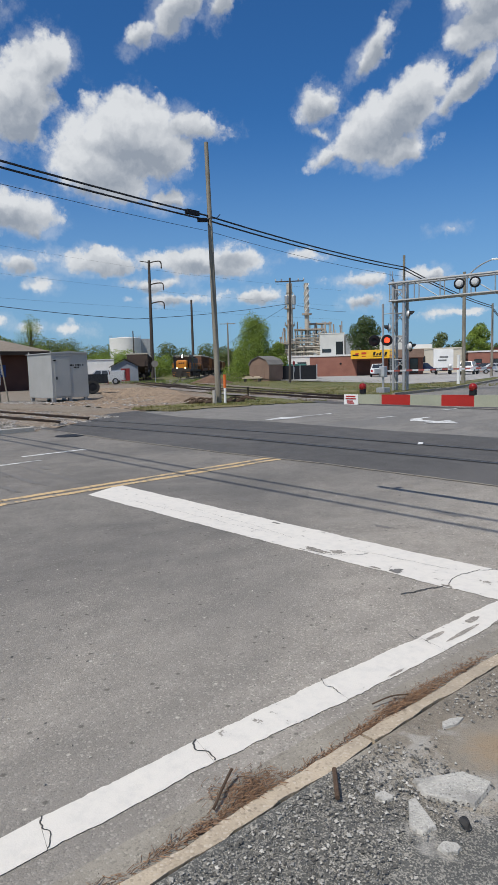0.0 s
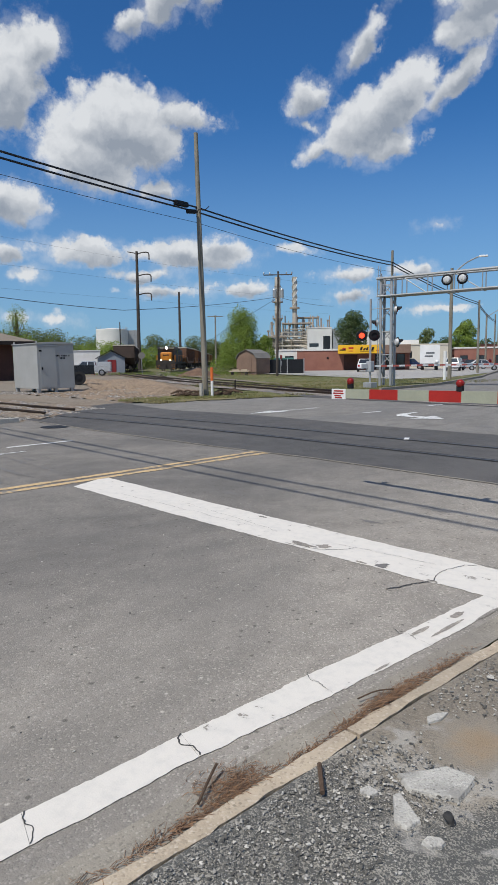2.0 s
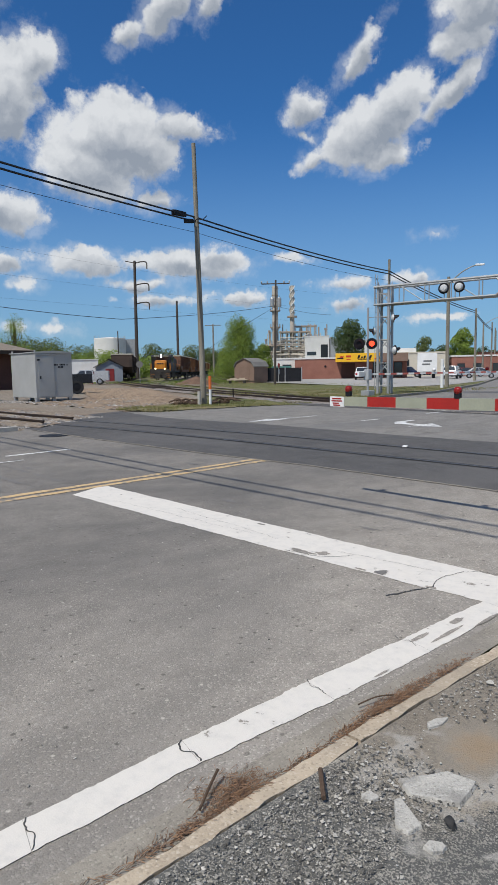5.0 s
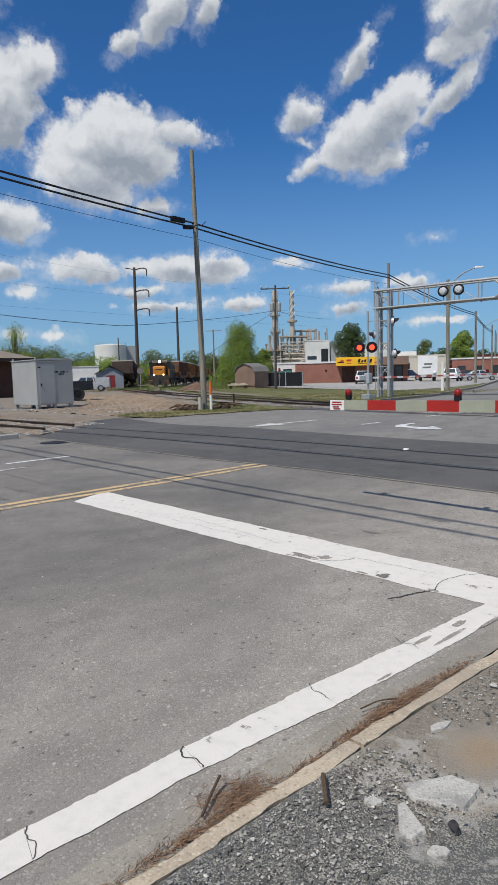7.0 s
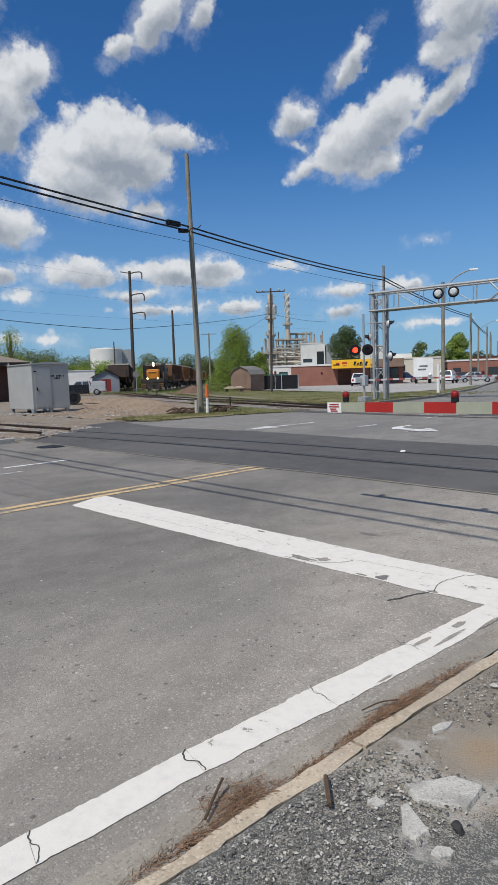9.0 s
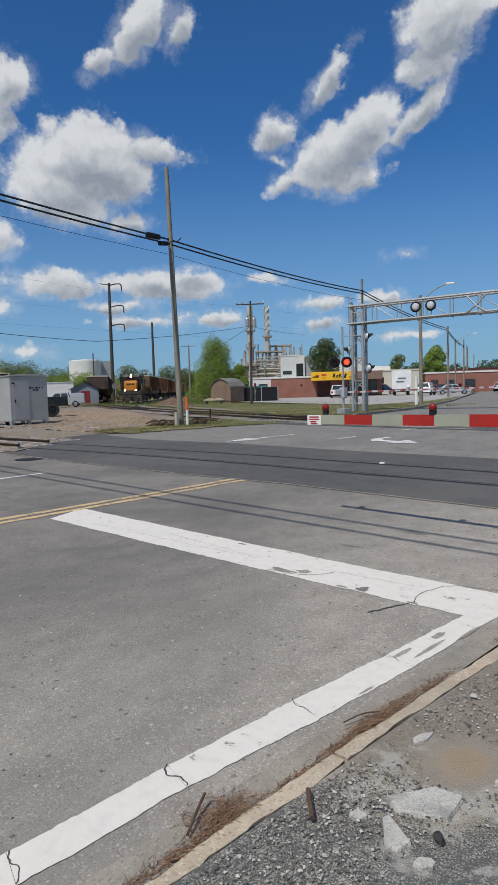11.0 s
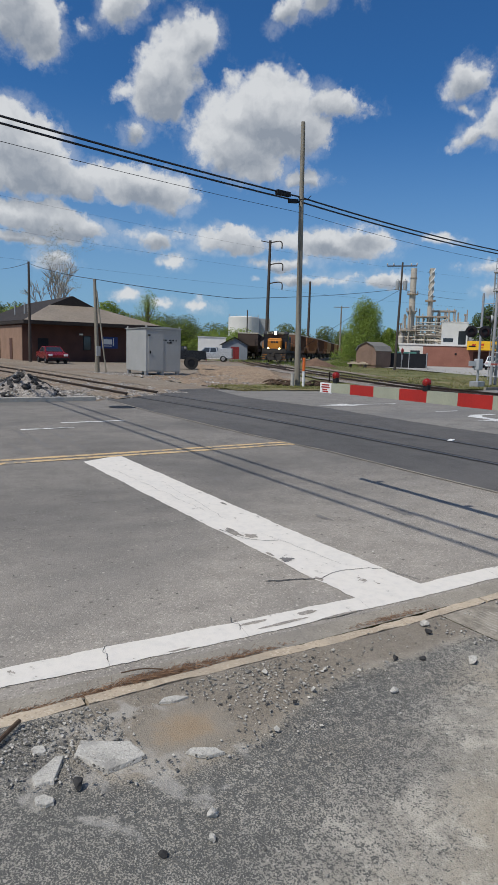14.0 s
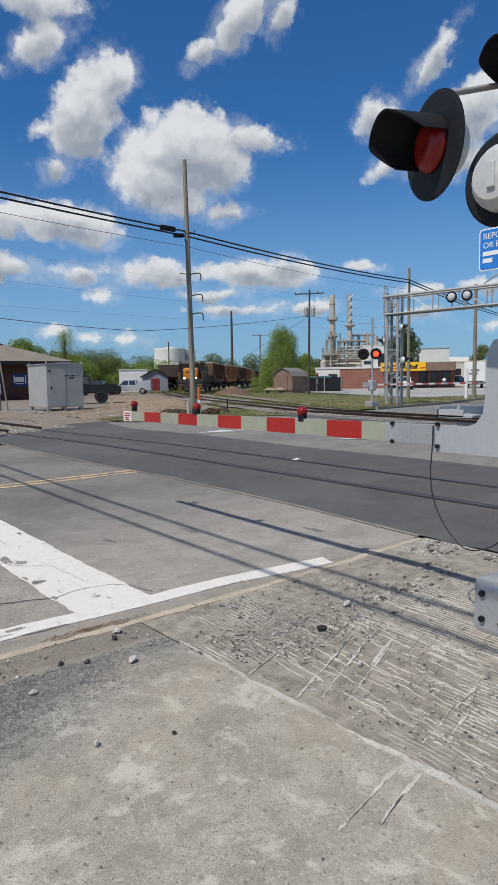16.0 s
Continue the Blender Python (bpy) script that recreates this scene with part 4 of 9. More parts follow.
lathe(bm, [(0.001, 0.011), (0.3, 0.011), (0.36, 0.009), (0.36, 0.0)], 28)
single("manhole_cover", bm, BLACK, "dark iron manhole cover in the asphalt", "manhole", at=pose(-15.45, 8.3, gz(-15.45, 8.3)))


TAR = mat("dark_crack_filler", (0.05, 0.048, 0.046), (0.075, 0.072, 0.07), 6, 50, 0.8)


def crack(pts, w, label="dark crack running across the road", dz=0.0066):
    bm = bmesh.new()
    line = smooth_line([(x, y, 0) for x, y in pts], 16)
    prev = None
    for i, p in enumerate(line):
        d = (line[min(i + 1, len(line) - 1)] - line[max(i - 1, 0)]).normalized()
        s = Vector((-d.y, d.x, 0))
        p = p + s * (0.035 * noise.noise((p.x * 5, p.y * 5, 1)) + 0.012 * noise.noise((p.x * 31, p.y * 31, 6)))
        ww = w * (0.5 + 0.5 * abs(noise.noise((p.x * 8, p.y * 8, 3)))) * (1 if 0 < i < len(line) - 1 else 0.2)
        z = gz(p.x, p.y) + dz
        cur = [bm.verts.new((p + s * k * ww).to_tuple()[:2] + (z,)) for k in (-1, 1)]
        if prev:
            bm.faces.new((prev[0], prev[1], cur[1], cur[0]))
        prev = cur
    single("road_crack", bm, TAR, label, "crack", "structure")


def blob(x, y, rx, ry, seed, material, label, dz=0.004, rough=0.5, name="road_stain"):
    """A thin ragged patch lying on the road."""
    bm = bmesh.new()
    n = 44
    c = bm.verts.new((x, y, gz(x, y) + dz))
    ring = []
    for k in range(n):
        a = 2 * math.pi * k / n
        q = 1 + rough * (noise.noise((math.cos(a) * 1.4, math.sin(a) * 1.4, seed * 3.7)) + 0.8 * noise.noise((math.cos(a) * 5, math.sin(a) * 5, seed * 1.3)) + 0.4 * noise.noise((math.cos(a) * 14, math.sin(a) * 14, seed)))
        px, py = x + rx * q * math.cos(a), y + ry * q * math.sin(a)
        ring.append(bm.verts.new((px, py, gz(px, py) + dz)))
    for k in range(n):
        bm.faces.new((c, ring[k], ring[(k + 1) % n]))
    return single(name, bm, material, label, name.replace("_", " "), "structure")


for y, w in ((1.62, 0.004), (2.42, 0.007), (3.3, 0.003), (4.2, 0.003)):
    crack([(-2.37, y + 0.02), (-2.3, y - 0.01), (-2.24, y + 0.01), (-2.17, y - 0.03)], w, "jagged crack across the edge line", 0.0074)
OLD_TAR = mat("dull_oil_stain", (0.13, 0.125, 0.118), (0.2, 0.19, 0.178), 9, 60, 0.85, spread=0.3)
crack([(-2.85, 4.8), (-2.8, 4.95), (-2.75, 5.1), (-2.7, 5.25)], 0.012)
crack([(-2.7, 5.25), (-2.74, 5.42), (-2.76, 5.58), (-2.7, 5.76)], 0.006)
crack([(-2.68, 5.75), (-2.6, 5.86), (-2.3, 5.9)], 0.005)
crack([(-4.3, 5.18), (-4.05, 5.2), (-3.8, 5.32), (-3.72, 5.5)], 0.006)
crack([(-3.9, 5.5), (-3.4, 5.55), (-2.9, 5.6)], 0.0025)
crack([(-7.6, 5.25), (-6.2, 5.32), (-5.0, 5.38)], 0.0022)
crack([(-6.6, 5.55), (-5.8, 5.5), (-4.6, 5.42)], 0.0022)
blob(-4.15, 5.25, 0.15, 0.045, 3, ASPHALT, "patch of stop line worn down to the asphalt", 0.0064, 0.5, "worn_patch")
blob(-3.95, 5.34, 0.06, 0.05, 4, ASPHALT, "patch of stop line worn down to the asphalt", 0.0064, 0.5, "worn_patch")
blob(-3.22, 5.25, 0.06, 0.05, 5, OLD_TAR, "small dark hole at the stop line", 0.0064, 0.6)
for k, (x, y, rx, ry) in enumerate(((-2.23, 4.3, 0.035, 0.1), (-2.13, 4.5, 0.03, 0.2), (-2.2, 4.72, 0.05, 0.08), (-2.06, 4.9, 0.025, 0.15), (-2.1, 3.7, 0.018, 0.08), (-2.7, 5.21, 0.1, 0.02), (-3.4, 5.2, 0.12, 0.018), (-5.2, 5.72, 0.12, 0.02))):
    blob(x, y, rx * 0.55, ry, 11 + k, ASPHALT, "patch of white line worn down to the asphalt", 0.0066, 0.3, "worn_patch")
for k, (x, y, l) in enumerate(((-4.1, 7.35, 0.3), (-4.3, 6.4, 0.22), (-6.5, 6.3, 0.3), (-11.2, 5.6, 0.4), (-9.4, 7.9, 0.3), (-3.2, 8.45, 0.3), (-12.0, 4.8, 1.3), (-11.0, 4.9, 1.6), (-10.4, 4.4, 1.2), (-11.5, 5.4, 1.0), (-10.4, 5.4, 0.9), (-12.6, 15.4, 0.4), (-9.0, 14.8, 0.5), (-7.8, 15.2, 0.5))):
    blob(x + l / 2, y, l / 2, 0.045, 30 + k, OLD_TAR, "small dull oily scuff on the road", 0.004, 0.9)

# ---- loose stone, straw and rubble on the near verge ----
def stone_mat(name, c1, c2):
    m, nt, b = base_mat(name)
    geo = nt.nodes.new("ShaderNodeNewGeometry")
    n = noise_node(nt, mapped(nt), 60, 4)
    col = mix_node(nt, math_node(nt, "POWER", geo.outputs["Random Per Island"], 1.7), c1, c2)
    nt.links.new(mix_node(nt, step_node(nt, n, 0.4, 0.7, 0, 0.4), col, (0.17, 0.158, 0.138)), b.inputs["Base Color"])
    b.inputs["Roughness"].default_value = 0.9
    return m


GRIT = stone_mat("loose_grit", (0.07, 0.067, 0.06), (0.6, 0.57, 0.51))
STRAW = stone_mat("pine_straw", (0.15, 0.078, 0.042), (0.34, 0.2, 0.11))
CHUNK = speckled("broken_concrete", (0.5, 0.48, 0.435), (0.38, 0.365, 0.33), (0.6, 0.575, 0.53), 110, 0.25, (0.24, 0.23, 0.21), 0.7, bump=0.6, big=5.0, pits=40)
RUBBLE = mat("black_asphalt_rubble", (0.022, 0.022, 0.023), (0.06, 0.058, 0.056), 4, 30, 0.9, bump=0.6, rand=0.3)


def near_z(x, y):
    return gz(x, y) + (0.028 if x > -1.7 else 0.004)


def grit_mesh(spots, rng):
    """Joined pebbles: x, y, size."""
    verts, faces = [], []
    base = [(-1, -1, -1), (1, -1, -1), (1, 1, -1), (-1, 1, -1), (-0.7, -0.7, 0.8), (0.7, -0.7, 0.8), (0.7, 0.7, 0.8), (-0.7, 0.7, 0.8)]
    quads = [(4, 5, 6, 7), (0, 1, 5, 4), (1, 2, 6, 5), (2, 3, 7, 6), (3, 0, 4, 7)]
    for x, y, s in spots:
        a = rng.uniform(0, 6.28)
        sx, sy, sz = s * rng.uniform(0.6, 1.3), s * rng.uniform(0.5, 1.0), s * rng.uniform(0.18, 0.42)
        ca, sa = math.cos(a), math.sin(a)
        k = len(verts)
        z0 = near_z(x, y) + sz * 0.5
        for px, py, pz in base:
            qx, qy = px * sx * rng.uniform(0.3, 1.15), py * sy * rng.uniform(0.3, 1.15)
            verts.append((x + ca * qx - sa * qy, y + sa * qx + ca * qy, z0 + pz * sz * rng.uniform(0.7, 1.1)))
        faces += [tuple(k + i for i in q) for q in quads]
    me = bpy.data.meshes.new("grit")
    me.from_pydata(verts, [], faces)
    return me


def scatter():
    rng = random.Random(5)
    spots = []

    def clump(x0, x1, y0, y1, n, lo, hi, cut=0.0):
        made = 0
        while made < n:
            x, y = rng.uniform(x0, x1), rng.uniform(y0, y1)
            if math.hypot(x + 1.32, (y - 3.38) * 0.85) < 0.17 + rng.random() * 0.08:
                continue
            if noise.noise((x * 1.7, y * 1.7, 9.0)) + 0.4 * noise.noise((x * 6, y * 6, 3.0)) < cut + rng.gauss(0, 0.2):
                made += 0.25
                continue
            spots.append((x, y, (lo + (hi - lo) * rng.random() ** 5) * 0.8))
            made += 1

    clump(-1.74, -1.2, 0.8, 3.1, 9000, 0.002, 0.0135, -0.5)
    clump(-1.74, -1.0, 0.8, 4.2, 5000, 0.0018, 0.013, -0.3)
    clump(-1.74, -1.25, 3.3, 5.5, 2200, 0.002, 0.015, -0.1)
    clump(-1.74, -0.6, 1.0, 4.6, 3800, 0.0016, 0.009, -0.3)
    clump(-1.66, -0.4, 5.65, 7.0, 5600, 0.0028, 0.017, 0.0)
    clump(-1.75, -0.5, 7.0, 9.0, 900, 0.006, 0.045, 0.0)
    clump(-1.2, 1.6, 1.5, 5.5, 2200, 0.0016, 0.008, -0.3)
    clump(-0.5, 1.5, 5.65, 8.0, 3200, 0.0025, 0.015, -0.3)
    clump(-6.5, -2.4, 1.0, 8.5, 1300, 0.003, 0.013, 0.0)
    me = grit_mesh(spots, rng)
    me.materials.append(GRIT)
    tagged(new("grit", me), "loose grey and pale grit over verge and gutter", "grit", kind="stuff")


scatter()


def lump_stone(x, y, s, flat, material, label, seed, name="stone"):
    rng = random.Random(seed)
    bm = bmesh.new()
    bmesh.ops.create_icosphere(bm, subdivisions=2, radius=1)
    cuts = [Vector((rng.gauss(0, 1), rng.gauss(0, 1), rng.gauss(0.3, 1))).normalized() for _ in range(13)]
    for v in bm.verts:
        for c in cuts:
            d = v.co.dot(c)
            if d > 0.5:
                v.co -= c * (d - 0.5)
        v.co = Vector((v.co.x * s, v.co.y * s * 0.8, v.co.z * s * flat))
    return single(name, bm, material, label, name.replace("_", " "), group=name + "s", at=pose(x, y, near_z(x, y) + s * flat * 0.45, 0, 0, rng.uniform(0, 360)))


def slab_chunk(x, y, w, d, h, deg, seed):
    rng = random.Random(seed)
    bm = bmesh.new()
    corners = []
    sides = rng.choice((5, 6, 7))
    for k in range(sides):
        a = 2 * math.pi * (k + rng.uniform(-0.3, 0.3)) / sides
        r = rng.uniform(0.8, 1.15)
        corners.append(Vector((w / 2 * math.cos(a) * r, d / 2 * math.sin(a) * r)))
    outline = []
    for p, q in zip(corners, corners[1:] + corners[:1]):
        for u in (0.0, 0.2, 0.4, 0.6, 0.8):
            outline.append(p.lerp(q, u) * (1 + rng.uniform(-0.035, 0.035)))
    n = len(outline)
    rings = []
    for q, zf in ((1.06, -0.01 / h), (1.0, 0.75), (0.94, 1.0), (0.5, 1.05)):
        rings.append([bm.verts.new((p.x * q, p.y * q, h * zf * (1 + 0.3 * noise.noise((p.x * 20, p.y * 20, seed))))) for p in outline])
    for a, b in zip(rings, rings[1:]):
        for k in range(n):
            bm.faces.new((a[k], a[(k + 1) % n], b[(k + 1) % n], b[k]))
    bm.faces.new(rings[-1])
    return single("concrete_chunk", bm, CHUNK, "flat broken piece of pale concrete on the verge", "concrete chunk", group="concrete chunks", at=pose(x, y, near_z(x, y), 0, 0, deg))


slab_chunk(-1.31, 2.98, 0.32, 0.24, 0.008, 50, 1)
slab_chunk(-1.3, 2.73, 0.23, 0.1, 0.006, -40, 2)
slab_chunk(-1.57, 3.42, 0.15, 0.06, 0.006, 80, 4)
slab_chunk(-1.1, 3.36, 0.17, 0.07, 0.006, 60, 12)
slab_chunk(-1.46, 2.72, 0.08, 0.06, 0.007, 10, 7)
slab_chunk(-1.12, 2.66, 0.09, 0.06, 0.007, 40, 9)
lump_stone(-1.14, 2.8, 0.04, 0.8, RUBBLE, "dark angular stone lying on the verge", 3)
for k, (x, y, s) in enumerate(((-0.64, 2.95, 0.026), (-0.73, 3.2, 0.034), (-0.62, 3.14, 0.026), (-1.25, 3.95, 0.02), (-1.09, 3.73, 0.026), (-1.58, 3.98, 0.03), (-1.36, 4.75, 0.03), (-1.3, 4.11, 0.024), (-1.08, 4.48, 0.03), (-0.2, 4.9, 0.02), (-1.12, 5.13, 0.045), (-1.45, 4.3, 0.022), (-0.72, 6.4, 0.05), (-0.95, 6.9, 0.05), (-0.15, 6.2, 0.035), (-1.52, 5.2, 0.036), (-1.62, 5.27, 0.05), (-0.36, 4.55, 0.026), (-1.28, 4.9, 0.028))):
    lump_stone(x, y, s, 0.7, RUBBLE if k % 3 == 0 else CHUNK, "small angular stone lying on the verge", 20 + k)

def straw():
    """Pine straw washed into drifts against the kerb."""
    rng = random.Random(8)
    verts, faces = [], []

    def needle(x, y, z, length, a, tilt):
        d = Vector((math.cos(a) * math.cos(tilt), math.sin(a) * math.cos(tilt), math.sin(tilt)))
        s = Vector((-math.sin(a), math.cos(a), 0)) * 0.0011
        k = len(verts)
        p = Vector((x, y, z))
        q = p + d * length
        up = Vector((0, 0, 0.0016))
        verts.extend((p - s, p + s, p + up, q - s, q + s, q + up))
        faces.extend(((k, k + 1, k + 4, k + 3), (k + 1, k + 2, k + 5, k + 4), (k + 2, k, k + 3, k + 5)))

    for yc, span, width, n, top in ((2.35, 0.16, 0.13, 800, 0.025), (2.05, 0.3, 0.04, 350, 0.012), (2.75, 0.3, 0.03, 200, 0.01), (3.45, 0.3, 0.06, 1100, 0.025), (3.1, 0.2, 0.04, 250, 0.012), (3.95, 0.3, 0.05, 300, 0.01), (5.2, 0.4, 0.04, 250, 0.01), (1.3, 0.4, 0.05, 400, 0.012)):
        for _ in range(n):
            y = yc + rng.gauss(0, span / 2)
            x = -1.83 - abs(rng.gauss(0, width / 1.6))
            z = gz(x, y) + 0.008 + rng.random() * top * max(0.1, 1 - (-1.83 - x) / (width * 1.6))
            needle(x, y, z, rng.uniform(0.015, 0.05), math.pi / 2 + rng.gauss(0, 0.7), rng.gauss(0, 0.2))
    me = bpy.data.meshes.new("straw")
    me.from_pydata([tuple(v) for v in verts], [], faces)
    me.materials.append(STRAW)
    tagged(new("pine_straw", me), "brown pine straw drifted against the kerb", "pine straw", kind="stuff")


straw()


def twig(pts, r, label):
    bm = bmesh.new()
    hose(bm, smooth_line([(x, y, gz(x, y) + z) for x, y, z in pts], 4), r, 7)
    single("twig", bm, BARK_BROWN, label, "twig", group="twigs")


BARK_BROWN = mat("brown_twig_bark", (0.11, 0.07, 0.045), (0.065, 0.042, 0.028), 20, 90, 0.9, bump=0.4)
twig([(-2.0, 2.36, 0.06), (-1.95, 2.27, 0.045), (-1.89, 2.17, 0.025)], 0.0065, "short broken twig in the gutter")
twig([(-1.7, 2.69, 0.05), (-1.64, 2.63, 0.05), (-1.57, 2.56, 0.045)], 0.011, "short piece of brown bark on the verge")
twig([(-1.95, 3.28, 0.03), (-1.92, 3.4, 0.04), (-1.88, 3.5, 0.03)], 0.004, "thin dark twig in the straw")


def rubble_pile():
    rng = random.Random(13)
    p = thing("rubble_pile", pose(-19.6, 6.6, gz(-19.6, 6.6) - 0.02), "heap of broken black asphalt and pale stone", "rubble pile")
    bm = bmesh.new()
    rings = []
    for j, r in enumerate((1.0, 0.8, 0.55, 0.3, 0.05)):
        row = []
        for k in range(22):
            a = 2 * math.pi * k / 22
            w = 1 + 0.25 * noise.noise((math.cos(a) * 2, math.sin(a) * 2, j * 0.6))
            row.append(bm.verts.new((math.cos(a) * 1.9 * r * w, math.sin(a) * 1.2 * r * w, 0.72 * (1 - r) ** 0.8 * w)))
        rings.append(row)
    for a, b in zip(rings, rings[1:]):
        for k in range(22):
            bm.faces.new((a[k], a[(k + 1) % 22], b[(k + 1) % 22], b[k]))
    bm.faces.new(rings[-1])
    part("mound", bm, BALLAST, p, "pale stony mound")
    meshes = []
    for s in range(6):
        bm = bmesh.new()
        bmesh.ops.create_icosphere(bm, subdivisions=1, radius=1)
        for v in bm.verts:
            v.co *= rng.uniform(0.7, 1.15)
            v.co.z *= 0.7
        meshes.append(mesh_of(bm, "chunk", RUBBLE if s < 3 else CHUNK if s == 3 else BALLAST))
    for k in range(290):
        a, r = rng.uniform(0, 6.28), rng.random() ** 0.6
        x, y = math.cos(a) * 1.9 * r, math.sin(a) * 1.2 * r
        dark = x < 1.2 and rng.random() < 0.9
        ob = new("chunk", meshes[rng.randrange(3) if dark else rng.randrange(3, 6)])
        ob.parent = p
        s = rng.uniform(0.035, 0.1) * (1.15 if dark else 0.8)
        ob.matrix_basis = pose(x, y, 0.72 * (1 - r) ** 0.8 + 0.01, rng.uniform(-40, 40), rng.uniform(-40, 40), rng.uniform(0, 360)) @ Matrix.Diagonal((s, s, s, 1))


rubble_pile()


def stone_field(name, spots, lo, hi, label, seed):
    """Ballast stones lying proud of the bed."""
    rng = random.Random(seed)
    out = []
    for x0, x1, y0, y1, n in spots:
        for _ in range(n):
            out.append((rng.uniform(x0, x1), rng.uniform(y0, y1), rng.uniform(lo, hi)))
    me = grit_mesh(out, rng)
    me.materials.append(PALE_GRIT)
    tagged(new(name, me), label, "stones", kind="stuff")


PALE_GRIT = stone_mat("pale_ballast_stone", (0.22, 0.2, 0.18), (0.6, 0.57, 0.53))
stone_field("ballast_stones", [(-24, -18, 7.6, 9.6, 1500), (-30, -19, 9.9, 11.0, 1500), (-28, -20, 11.3, 12.5, 1600), (-36, -24, 8, 12, 1500)], 0.02, 0.06, "pale crushed stones beside the rails", 31)
stone_field("yard_stones", [(-34, -24, 15, 22, 900), (-38, -33, 14.5, 16.5, 500)], 0.02, 0.07, "scattered pale stones in the dirt", 32)


def tufts(name, areas, label, seed, leaf, h0=0.06, h1=0.22):
    rng = random.Random(seed)
    verts, faces = [], []
    for x0, x1, y0, y1, n in areas:
        for _ in range(n):
            x, y = rng.uniform(x0, x1), rng.uniform(y0, y1)
            if noise.noise((x * 0.6, y * 0.6, 4)) < -0.15:
                continue
            for _ in range(4):
                a, h = rng.uniform(0, 6.28), rng.uniform(h0, h1)
                dx, dy = math.cos(a), math.sin(a)
                z = gz(x, y) + 0.0
                k = len(verts)
                w = 0.012
                verts += [(x - dy * w, y + dx * w, z), (x + dy * w, y - dx * w, z), (x + dx * h * 0.5, y + dy * h * 0.5, z + h)]
                faces.append((k, k + 1, k + 2))
    me = bpy.data.meshes.new(name)
    me.from_pydata(verts, [], faces)
    me.materials.append(leaf)
    tagged(new(name, me), label, "grass", kind="stuff")

# ---- near crossing signal with its lowered gate ----
MX, MY = 0.42, 7.49


LAMP_SHELL = mat("pale_cast_aluminium", (0.62, 0.63, 0.63), (0.5, 0.51, 0.51), 3, 40, 0.5, 0.2, bump=0.05)


def lamp_head(parent, at, lit=None, hood=0.3, r=0.305, name="lamp_head", roll=0.0):
    """A round black backboard with a hooded red lens, facing local -y."""
    head = part(name, disc_board(r), BLACK, parent, "black round lamp backboard")
    head.matrix_basis = at
    bm = bmesh.new()
    lathe(bm, [(0.001, 0.03), (0.06, 0.05), (0.115, 0.035), (0.15, 0.0), (0.15, -0.02)], 24, pose(0, -0.035, 0, 90))
    part("lens", bm, RED_LIT if lit else RED_LENS, head, "red glass lens", smooth=True)
    bm = bmesh.new()
    outer, inner, n = 0.172, 0.164, 22
    rows = []
    for k in range(n + 1):
        a = radians(-12 + 204 * k / n + roll)
        c, s = math.cos(a), math.sin(a)
        side = min(k, n - k) / n
        deep = hood * (0.5 + 0.5 * min(1.0, side * 5))
        rows.append([bm.verts.new((q * c, y, q * s)) for q, y in ((outer, -0.02), (outer, -deep), (inner, -deep), (inner, -0.02))])
    for a, b in zip(rows, rows[1:]):
        for k in range(4):
            bm.faces.new((a[k], a[(k + 1) % 4], b[(k + 1) % 4], b[k]))
    bm.faces.new(rows[0])
    bm.faces.new(rows[-1][::-1])
    part("hood", bm, BLACK, head, "black lamp hood", smooth=False)
    bm = bmesh.new()
    lathe(bm, [(0.215, 0.0), (0.205, 0.06), (0.15, 0.13), (0.001, 0.15)], 22, pose(0, 0.012, 0, -90))
    block(bm, -0.03, 0.03, 0.1, 0.17, -0.08, 0.08, 0.01)
    part("lamp_housing", bm, LAMP_SHELL, head, "grey cast lamp housing", smooth=False)
    return head


def disc_board(r):
    bm = bmesh.new()
    lathe(bm, [(0.001, 0.012), (r - 0.02, 0.012), (r, 0.004), (r, -0.004), (r - 0.02, -0.008), (0.001, -0.008)], 40, pose(0, 0, 0, -90))
    return bm


